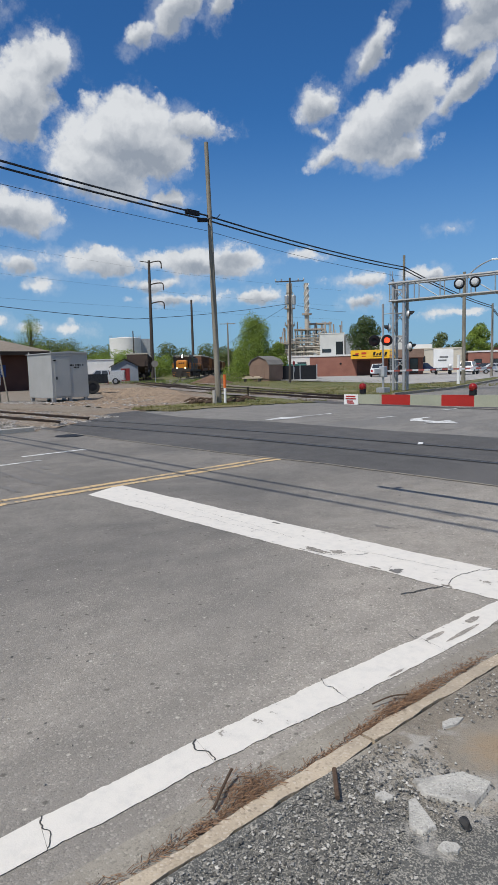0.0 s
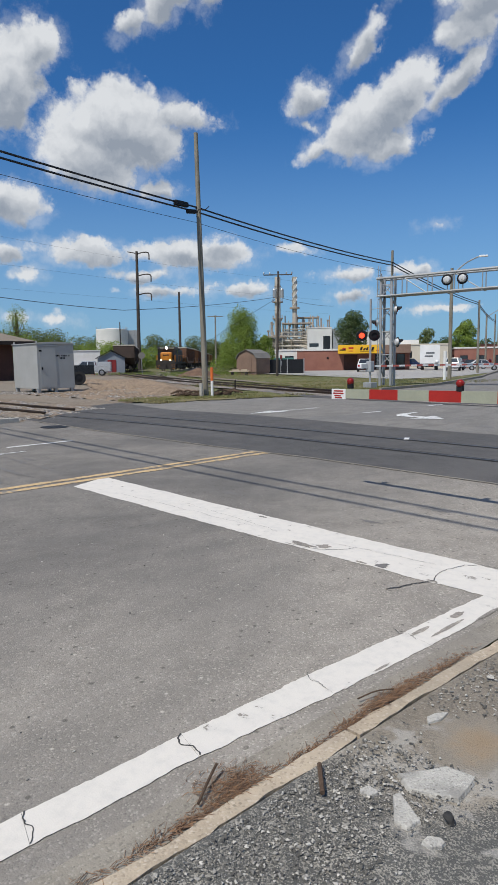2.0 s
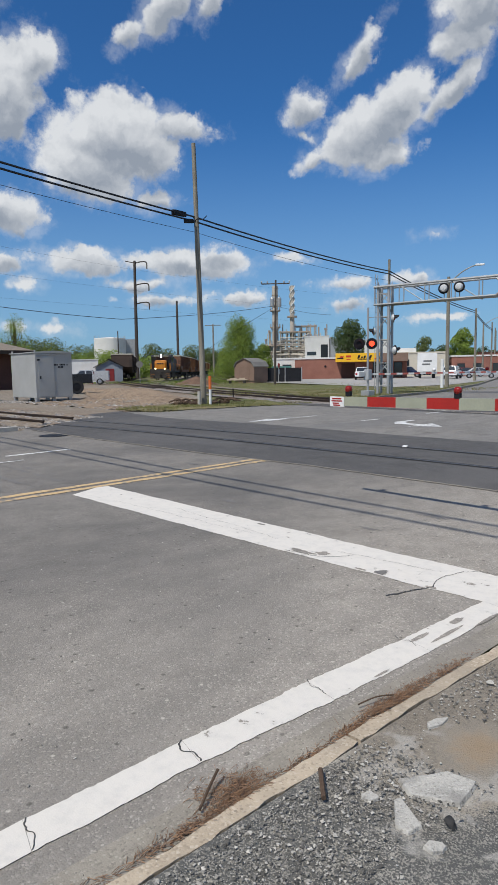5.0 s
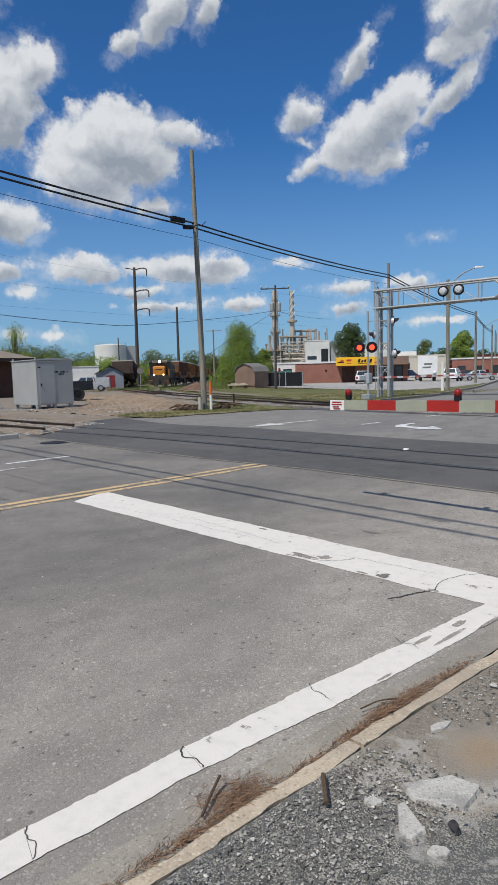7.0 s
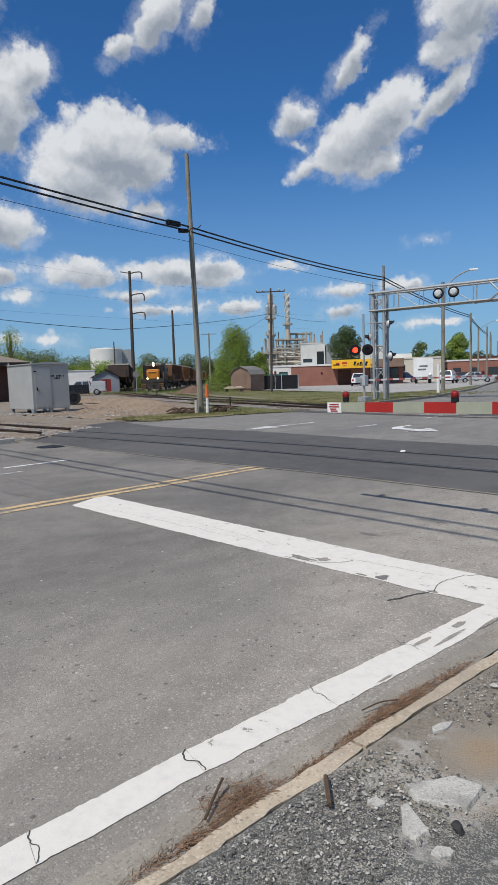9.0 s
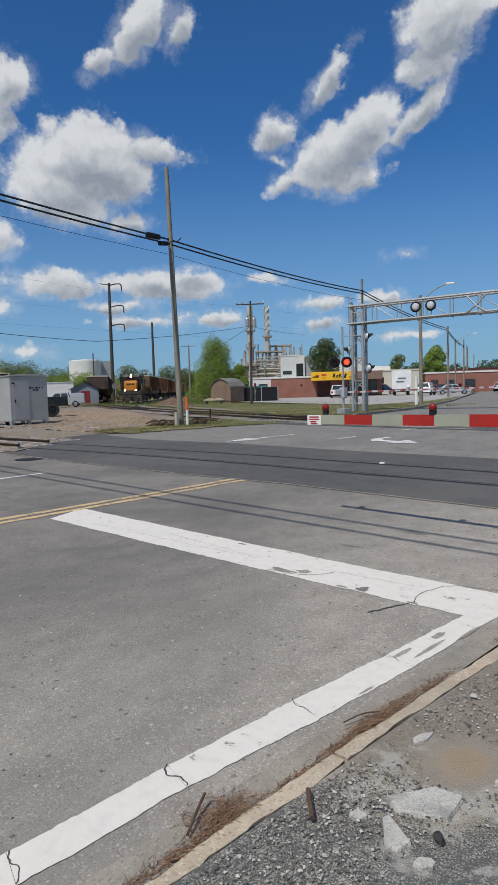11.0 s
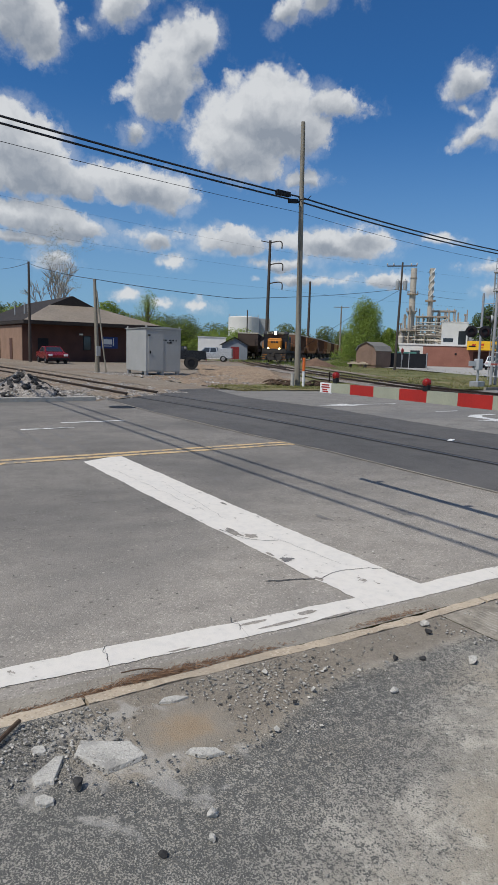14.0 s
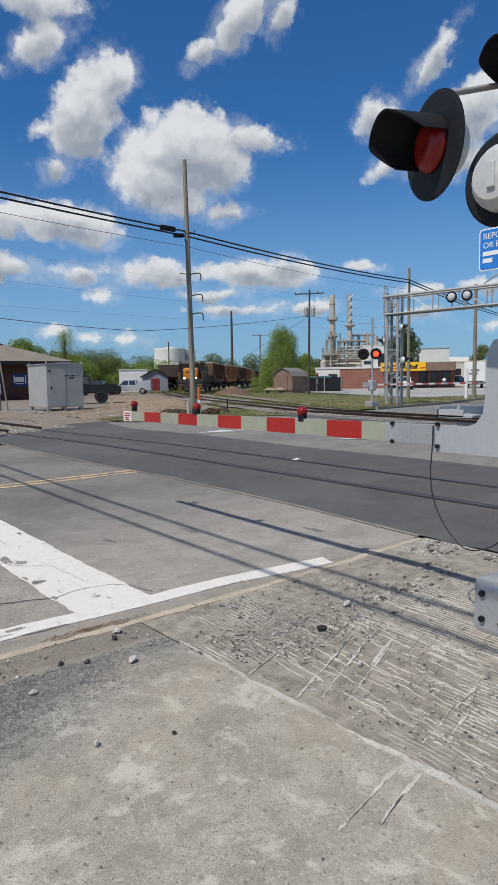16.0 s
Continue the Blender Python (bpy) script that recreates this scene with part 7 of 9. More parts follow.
def depot():
    # local x: outwards from the front wall; local y: along the front
    b = thing("depot_building", house_space(-62.6, 16.0, 1.5, 0.2), "low brown brick railway depot with wide tan hipped roof", "building")
    W, D, H = 11.6, 24.0, 3.55
    bm = bmesh.new()
    block(bm, -D, 0, 0, W, -0.1, H)
    part("wall", bm, BRICK_DARK, b)
    e = 1.7
    ridge = 3.0
    x0, x1, y0, y1, z0 = -D - e, e, -0.3, W + e, 3.75
    cy = W / 2
    bm = bmesh.new()
    v = [bm.verts.new(p) for p in ((x1, y0, z0), (x1, y1, z0), (x0, y1, z0), (x0, y0, z0), (x1 - 4.9, cy - 2.3, z0 + 1.75), (x1 - 4.9, cy + 2.3, z0 + 1.75))]
    bm.faces.new((v[0], v[1], v[5], v[4]))
    bmesh.ops.delete(bm, geom=[q for q in bm.verts if not q.link_faces], context="VERTS")
    part("front_roof", bm, TAN_ROOF, b, "tan standing-seam roof slope")
    bm = bmesh.new()
    v = [bm.verts.new(p) for p in ((x1, y0, z0 - 0.005), (x1, y1, z0 - 0.005), (x0, y1, z0 - 0.005), (x0, y0, z0 - 0.005), (x1 - 4.9, cy - 2.3, z0 + 1.74), (x1 - 4.9, cy + 2.3, z0 + 1.74), (x1 - 4.9, cy, z0 + 2.75), (x0 + 5, cy, z0 + 2.75))]
    for f in ((0, 4, 6, 7, 3), (1, 2, 7, 6, 5), (4, 5, 6), (2, 3, 7)):
        bm.faces.new([v[i] for i in f])
    part("roof", bm, DARK_ROOF, b, "dark shingle roof")
    bm = bmesh.new()
    block(bm, x0, x1, y0, y1, z0 - 0.32, z0 - 0.02)
    part("fascia", bm, DARK_ROOF, b, "dark eaves board")
    for y in (6.2,):
        window_part(b, 0.0, y, 1.1, 0.8, 1.4)
    bm = bmesh.new()
    block(bm, 0.0, 0.05, 1.4, 2.4, 0, 2.15, 0.01)
    part("door", bm, BLACK, b, "dark entrance door")
    bm = bmesh.new()
    block(bm, 0.0, 0.06, 7.6, 9.35, 1.35, 2.5, 0.01)
    sign = part("sign_board", bm, BLUE_SIGN, b, "blue board with a plain white shape")
    bm = bmesh.new()
    for y0_, y1_, z0_, z1_ in ((7.85, 8.75, 1.75, 2.25), (8.85, 8.95, 1.6, 2.4), (7.72, 7.82, 1.7, 2.4), (7.9, 8.7, 1.55, 1.62)):
        block(bm, 0.06, 0.068, y0_, y1_, z0_, z1_)
    part("sign_shape", bm, WHITE_METAL, sign, "plain white shapes")
    bm = bmesh.new()
    block(bm, 0.0, 0.15, 5.4, 5.75, 2.55, 2.7, 0.01)
    part("wall_lamp", bm, WHITE_METAL, b)
    for x, h in ((-3.5, 1.2), (-5.0, 0.8), (-9, 0.7)):
        bm = bmesh.new()
        rod(bm, (x, 1.5, z0 + 0.4), (x, 1.5, z0 + 1.1 + h), 0.09, seg=8)
        part("roof_pipe", bm, GALV, b)
    # the sunlit long side: sunlight put in as paler brick, a door and a low bench wall
    bm = bmesh.new()
    block(bm, -D + 0.02, -0.02, -0.06, -0.003, -0.1, 3.3)
    part("side_wall", bm, BRICK_SUNLIT, b, "tan brick side wall, painted paler as if sunlit")
    for x in (-4.2, -9.5):
        bm = bmesh.new()
        block(bm, x - 0.5, x + 0.5, -0.12, -0.06, 0, 2.1, 0.01)
        part("side_door", bm, BRICK_DARK, b, "brown side door")


depot()


def gambrel_shed():
    s = thing("garden_shed", house_space(-58.9, 54.9, 8), "brown wooden shed with a grey gambrel roof", "shed")
    # local y: depth away, local x: along the front
    prof = [(-1.55, 0.25), (-1.55, 1.9), (-1.15, 2.5), (0, 2.95), (1.15, 2.5), (1.55, 1.9), (1.55, 0.25)]
    bm = bmesh.new()
    prism(bm, prof, 0, 2.7)
    part("body", bm, BROWN_WALL, s)
    bm = bmesh.new()
    out = [(x * 1.06, z + 0.05) for x, z in prof[1:-1]]
    inn = [(x, z) for x, z in prof[1:-1]]
    prism(bm, out + inn[::-1], -0.15, 2.85)
    part("roof", bm, GREY_SHINGLE, s, "grey shingle gambrel roof")
    bm = bmesh.new()
    block(bm, -0.8, 0.8, -0.05, 0.0, 0.3, 2.0, 0.01)
    part("door", bm, BROWN_WALL, s)
    bm = bmesh.new()
    block(bm, -1.5, 1.5, 0.1, 2.6, -0.05, 0.27)
    part("skid", bm, BROWN_WALL, s)
    p = thing("pallet_stack", house_space(-57.1, 52.2, 40), "low stack of pale timber beside the shed", "timber stack")
    timber = mat("pale_timber", (0.5, 0.42, 0.31), (0.38, 0.31, 0.22))
    for x in (-0.9, 0.8):
        bm = bmesh.new()
        block(bm, x - 0.1, x + 0.1, -0.55, 0.55, -0.02, 0.36, 0.02)
        part("bearer", bm, UNDER, p, "dark bearer block")
    for k, (x0, x1, z) in enumerate(((-1.2, 1.1, 0.36), (-1.1, 1.0, 0.36), (-0.9, -0.1, 0.5), (-1.0, 1.1, 0.36), (0.1, 0.8, 0.5))):
        bm = bmesh.new()
        block(bm, x0, x1, -0.5 + 0.2 * k, -0.34 + 0.2 * k, z, z + 0.14, 0.01)
        part("beam", bm, timber, p)


gambrel_shed()


def bin_enclosure():
    s = thing("bin_enclosure", house_space(-56.6, 59.4, 43), "black board fence enclosure around bins", "enclosure")
    bm = bmesh.new()
    block(bm, -2.3, 2.3, 0, 0.1, 0.05, 1.75)
    block(bm, -2.3, -2.2, 0.1, 3, 0.05, 1.75)
    block(bm, 2.2, 2.3, 0.1, 3, 0.05, 1.75)
    part("panel", bm, BLACK, s)
    for x in (-2.25, 0.2, 2.25):
        bm = bmesh.new()
        rod(bm, (x, -0.06, -0.1), (x, -0.06, 1.85), 0.06, seg=8)
        part("post", bm, GALV_DULL, s)
    bm = bmesh.new()
    block(bm, -1.5, 1.0, 1.0, 2.4, 0.0, 1.95, 0.05)
    part("bin", bm, mat("teal_bin_paint", (0.08, 0.22, 0.19), (0.06, 0.17, 0.15)), s, "green steel bin")


bin_enclosure()


def box_house(name, x, y, deg, w, d, h, wall, roofmat, label, parapet=0.25, windows=(), z=0.2):
    """A flat-roofed building: local x along the front, local y away."""
    b = thing(name, house_space(x, y, deg, z), label, "building")
    bm = bmesh.new()
    block(bm, 0, w, 0, d, -0.2, h)
    part("wall", bm, wall, b)
    bm = bmesh.new()
    block(bm, -0.1, w + 0.1, -0.1, d + 0.1, h, h + parapet, 0.02)
    part("roof_edge", bm, roofmat, b)
    for wx, wz, ww, wh in windows:
        window_part(b, wx, 0.0, wz, ww, wh, "y")
    return b


# convenience store: brick wing and yellow fascia
br = box_house("brick_building", -68.1, 73.8, 40, 9.4, 9, 3.0, BRICK_RED, WHITE_WALL, "red-brown brick shop wing with white eaves")
st = box_house("corner_store", -61.2, 79.6, 37, 7.6, 10, 3.0, BRICK_RED, BRICK_DARK, "corner store with a yellow fascia over glass doors", windows=((3.2, 0.2, 1.2, 2.2), (4.8, 0.2, 1.2, 2.2), (6.3, 0.2, 1.2, 2.2)))
bm = bmesh.new()
block(bm, -2.8, 3.6, -2.6, -2.0, 2.5, 3.75, 0.04)
fas = part("fascia", bm, YELLOW_FASCIA, st, "bright yellow shop fascia")
bm = bmesh.new()
block(bm, -2.8, 7.6, -2.1, 0.05, 2.6, 2.9)
part("canopy", bm, BRICK_DARK, st, "brown canopy")
bm = bmesh.new()
block(bm, 3.6, 7.6, -2.4, -2.0, 2.5, 3.7, 0.03)
part("brown_fascia", bm, BROWN_WALL, st, "brown fascia end")
RED_SHAPE = mat("red_fascia_shape", (0.55, 0.05, 0.02), (0.45, 0.04, 0.02), 2, 20, 0.5, bump=0)
for x, z, w, h, lean, m in ((-2.1, 2.95, 0.9, 0.16, 0, BLACK), (-1.95, 3.12, 0.5, 0.22, 0.1, RED_SHAPE), (-0.9, 3.15, 0.7, 0.28, 0.0, RED_SHAPE), (-0.9, 2.82, 0.6, 0.1, 0.0, RED_SHAPE), (0.5, 2.95, 0.3, 0.5, 0.15, BLACK), (0.95, 2.95, 0.28, 0.3, 0.15, BLACK), (1.35, 2.95, 0.26, 0.42, 0.15, BLACK), (1.75, 2.95, 0.28, 0.28, 0.15, BLACK), (2.15, 2.9, 0.3, 0.5, 0.15, BLACK), (1.4, 2.78, 1.9, 0.07, 0.0, BLACK), (3.0, 2.85, 0.7, 0.14, 0.2, RED_SHAPE)):
    bm = bmesh.new()
    prism(bm, [(x - w / 2, z), (x + w / 2, z), (x + w / 2 + lean, z + h), (x - w / 2 + lean, z + h)], -2.625, -2.6)
    part("fascia_shape", bm, m, fas, "plain slanted shape on the fascia")
bm = bmesh.new()
lathe(bm, [(0.001, 0.1), (0.12, 0.08), (0.16, 0.0)], 14, pose(4.6, -0.02, 1.9, 90))
part("wall_lamp", bm, BLACK, br, "round dark wall lamp")
bm = bmesh.new()
block(bm, 7.0, 9.0, -0.06, 0.0, 0.05, 2.3, 0.01)
part("recess_door", bm, BRICK_DARK, br, "dark brown recessed entrance")
box_house("white_kiosk", -75.1, 73.9, 44, 5.6, 5, 3.1, WHITE_WALL, WHITE_WALL, "small plain white building", windows=((3.8, 0.9, 1.4, 1.4),))
box_house("cream_building", -65.0, 95.5, 32, 8.6, 14, 3.9, CREAM_WALL, CREAM_WALL, "long cream block building with a flat roof", windows=((1.9, 1.8, 0.9, 1.1),))
bm = bmesh.new()
block(bm, 0.3, 3.4, 3.0, 6.0, 4.1, 4.9, 0.02)
part("roof_unit", bm, WHITE_WALL, bpy.data.objects["cream_building"], "pale unit on the roof")
box_house("brick_shops", -56.9, 99.9, 32, 11.8, 12, 3.2, BRICK_RED, WHITE_WALL, "low red-brown strip of shops beyond the street", windows=((1.5, 0.6, 1.2, 1.5), (4.2, 0.6, 1.6, 1.5), (7.2, 0.6, 1.6, 1.5)))
box_house("low_shop", -66, 125, 28, 16, 10, 4.2, BRICK_RED, BRICK_DARK, "low brick shops along the far street", windows=((2, 1, 2, 1.6), (6, 1, 2, 1.6), (10, 1, 2, 1.6)))
box_house("low_shop", -78, 152, 26, 14, 10, 4.4, WHITE_WALL, WHITE_WALL, "pale shopfront along the far street", windows=((2, 1, 2, 1.6), (6, 1, 2, 1.6)))
box_house("low_shop", -48, 160, 10, 14, 12, 5.5, BRICK_RED, BRICK_DARK, "brick building beyond the far street", windows=((2, 1, 2, 1.6), (6, 1, 2, 1.6)))


def gable_house(name, x, y, deg, w, d, h, peak, wall, roofm, label):
    b = thing(name, house_space(x, y, deg), label, "building")
    bm = bmesh.new()
    prism(bm, [(0, -0.1), (0, h), (w / 2, peak), (w, h), (w, -0.1)], 0, d)
    part("wall", bm, wall, b)
    bm = bmesh.new()
    k = 0.12
    prism(bm, [(-0.3, h - 0.15), (w / 2, peak + k), (w + 0.3, h - 0.15), (w + 0.3, h - 0.02), (w / 2, peak + k + 0.12), (-0.3, h - 0.02)], -0.3, d + 0.3)
    part("roof", bm, roofm, b)
    return b


gh = gable_house("yard_house", -82.3, 48.1, 61, 3.7, 4, 2.3, 3.2, GREY_WALL, DARK_ROOF, "small grey-blue yard hut with a red door")
bm = bmesh.new()
block(bm, 1.3, 2.5, -0.05, 0.0, 0.2, 2.0, 0.01)
dr = part("door", bm, RED_DOOR, gh, "red double door")
bm = bmesh.new()
block(bm, 1.88, 1.92, -0.06, -0.05, 0.2, 2.0)
part("door_gap", bm, BLACK, dr)
bm = bmesh.new()
block(bm, 1.0, 2.8, -1.1, -0.05, 0.0, 0.25, 0.01)
part("step", bm, WOOD_POLE, gh, "grey wooden step")


# storage tank
def tank():
    t = thing("storage_tank", pose(-181.3, 110.4, 0.0), "large white cylindrical storage tank", "storage tank")
    bm = bmesh.new()
    lathe(bm, [(4.9, -0.2), (4.9, 12.0), (4.8, 12.15), (0.001, 12.6)], 40, None)
    part("shell", bm, WHITE_WALL, t, smooth=False)
    bm = bmesh.new()
    block(bm, 3.0, 8.4, 0.5, 6.0, -0.2, 11.9, 0.02, pose(0, 0, 0, 0, 0, 59))
    part("grey_block", bm, GALV_DULL, t, "plain grey block beside the tank")
    bm = bmesh.new()
    for k in range(24):
        a = 2 * math.pi * k / 24
        rod(bm, (4.8 * math.cos(a), 4.8 * math.sin(a), 12.0), (4.8 * math.cos(a), 4.8 * math.sin(a), 12.9), 0.04, seg=5)
    part("railing", bm, GALV, t)


tank()


# process plant: stacks, frames, vessels
def plant():
    p = thing("process_plant", pose(-140.5, 143.0, 0.2), "beige chemical plant with two tall stacks and pipe racks", "plant")
    a = Vector((0.73, 0.68, 0))
    n = Vector((-0.68, 0.73, 0))

    def at(u, v, z):
        return a * u + n * v + Vector((0, 0, z))

    bm = bmesh.new()
    rod(bm, at(0, 0, 0), at(0, 0, 13.5), 0.95, 0.95, 20)
    rod(bm, at(0, 0, 13.5), at(0, 0, 14.3), 1.25, 1.25, 20)
    rod(bm, at(0, 0, 14.3), at(0, 0, 26.4), 0.9, 0.85, 20)
    s = part("chimney", bm, BEIGE_STEEL, p, "tall beige stack")
    for z in (6.5, 14.0, 18.9, 23.5):
        bm = bmesh.new()
        rod(bm, at(0, 0, z), at(0, 0, z + 0.25), 1.6 if z < 20 else 1.0, seg=20)
        if z < 20:
            for k in range(12):
                q = at(1.5 * math.cos(k * 0.52), 1.5 * math.sin(k * 0.52), z)
                rod(bm, q, q + Vector((0, 0, 1.1)), 0.05, seg=4)
        part("gallery", bm, RUST_STEEL, s, "rusty ring gallery")
    bm = bmesh.new()
    rod(bm, at(5.1, 2, 0), at(5.1, 2, 17.5), 0.75, 0.7, 18)
    rod(bm, at(5.1, 2, 17.5), at(5.1, 2, 26.6), 0.68, 0.62, 18)
    s2 = part("chimney", bm, BEIGE_STEEL, p, "stack with a spiral wind strake")
    bm = bmesh.new()
    for off in (0, 2.09, 4.19):
        hose(bm, [at(5.1 + 0.78 * math.cos(off + t * 0.55), 2 + 0.78 * math.sin(off + t * 0.55), 18.3 + t * 0.55) for t in range(16)], 0.12, 5)
    part("strake", bm, WHITE_METAL, s2, "pale spiral strake")
    bm = bmesh.new()
    rod(bm, at(5.1, 2, 17.1), at(5.1, 2, 17.6), 1.5, seg=16)
    part("gallery", bm, RUST_STEEL, s2)
    rng = random.Random(7)
    for u0, u1, v0, v1, z1 in ((1.5, 10.5, -1, 5, 12.5), (-2.5, 1.5, -2, 4, 8.5), (10.0, 15.5, 0, 6, 11.0), (6.0, 12.0, 5, 9, 14.5)):
        f = part("pipe_rack", bm_rack(at, u0, u1, v0, v1, z1, rng), BEIGE_STEEL, p, "open steel pipe rack")
        for z in (z1 * 0.55, z1):
            bm = bmesh.new()
            pts = [at(u0 - 0.3, v0 - 0.3, z), at(u1 + 0.3, v0 - 0.3, z), at(u1 + 0.3, v1, z), at(u0 - 0.3, v1, z)]
            lo = [bm.verts.new(q) for q in pts]
            hi = [bm.verts.new(q + Vector((0, 0, 0.35))) for q in pts]
            bm.faces.new(lo[::-1])
            bm.faces.new(hi)
            for i in range(4):
                bm.faces.new((lo[i], lo[(i + 1) % 4], hi[(i + 1) % 4], hi[i]))
            part("deck", bm, RUST_STEEL, f)
    for k in range(60):
        u, v = rng.uniform(-3, 17), rng.uniform(-2, 5)
        h, r = rng.uniform(7.5, 15.5), rng.uniform(0.1, 0.28)
        bm = bmesh.new()
        rod(bm, at(u, v, 0), at(u, v, h), r, seg=8)
        if k % 3 == 0:
            rod(bm, at(u, v, h - 0.2), at(u, v, h + 0.3), r * 1.9, seg=8)
        part("vent_pipe", bm, BEIGE_STEEL if k % 2 else RUST_STEEL, p)
    for k in range(14):
        u, v = rng.uniform(-3, 18), rng.uniform(-3, 1)
        h, r = rng.uniform(3.5, 8.5), rng.uniform(0.6, 1.2)
        bm = bmesh.new()
        lathe(bm, [(r, 0), (r, h), (r * 0.7, h + r * 0.45), (0.001, h + r * 0.6)], 14, Matrix.Translation(at(u, v, 0)))
        part("vessel", bm, WHITE_METAL if k % 2 else BEIGE_STEEL, p, "rounded process vessel")
    for k in range(26):
        z, v = rng.uniform(4, 11), rng.uniform(-1.4, 0)
        bm = bmesh.new()
        hose(bm, [at(rng.uniform(-3, 3), v, z), at(rng.uniform(6, 9), v, z), at(rng.uniform(10, 15), v, z + rng.uniform(-2, 2))], 0.16, 6)
        part("pipe_run", bm, BEIGE_STEEL, p)


def bm_rack(at, u0, u1, v0, v1, z1, rng):
    bm = bmesh.new()
    nu = max(2, int((u1 - u0) / 1.8))
    for i in range(nu + 1):
        u = u0 + (u1 - u0) * i / nu
        for v in (v0, v1):
            rod(bm, at(u, v, 0), at(u, v, z1 + rng.uniform(0, 1.5)), 0.14, seg=6)
        if i < nu:
            rod(bm, at(u, v0, 0.3), at(u + (u1 - u0) / nu, v0, z1 * 0.55), 0.09, seg=5)
    for z in (z1 * 0.28, z1 * 0.55, z1 * 0.8, z1):
        rod(bm, at(u0, v0, z), at(u1, v0, z), 0.12, seg=6)
    return bm


plant()
box_house("plant_hall", -126.6, 141.0, 43, 6.8, 14, 10.6, WHITE_WALL, WHITE_WALL, "tall white process hall", windows=((1.8, 5.4, 2.6, 1.0), (5.4, 3.4, 2.0, 5.0)))
# shade of the white hall's side wall, put in as a grey block
box_house("plant_hall", -121.5, 146.0, 45, 6.4, 20, 9.8, GALV_DULL, GALV_DULL, "grey block coloured as the shaded side wall of the white hall")
box_house("plant_hall", -115.6, 145.6, 42, 12.0, 14, 9.2, WHITE_WALL, GALV, "white metal warehouse with a pale roof", windows=((2, 3, 1.6, 2),))
box_house("plant_hall", -131, 133.0, 43, 16.0, 6, 3.6, WHITE_WALL, GALV, "low white plant office")
bm = bmesh.new()
bx = box_house("white_trailer", -96.3, 51.3, 63, 4.6, 2.4, 3.5, WHITE_METAL, WHITE_METAL, "white site trailer behind the parked trucks", 0.1)

# ---- vehicles ----
TYRE = mat("tyre_rubber", (0.02, 0.02, 0.021), (0.03, 0.03, 0.03), 4, 40, 0.85)
RIM = mat("alloy_rim", (0.5, 0.5, 0.51), (0.4, 0.4, 0.41), 5, 40, 0.35, 0.7, bump=0)
TAIL = mat("red_tail_lens", (0.45, 0.02, 0.02), (0.35, 0.015, 0.015), 5, 40, 0.3, bump=0)
CLEAR = mat("clear_lamp_lens", (0.7, 0.7, 0.7), (0.6, 0.6, 0.6), 5, 40, 0.2, bump=0)


def car_paint(name, c, metal=0.2):
    return mat(name, c, tuple(v * 0.9 for v in c), 0.6, 30, 0.3, metal, bump=0.0, spec=0.6)


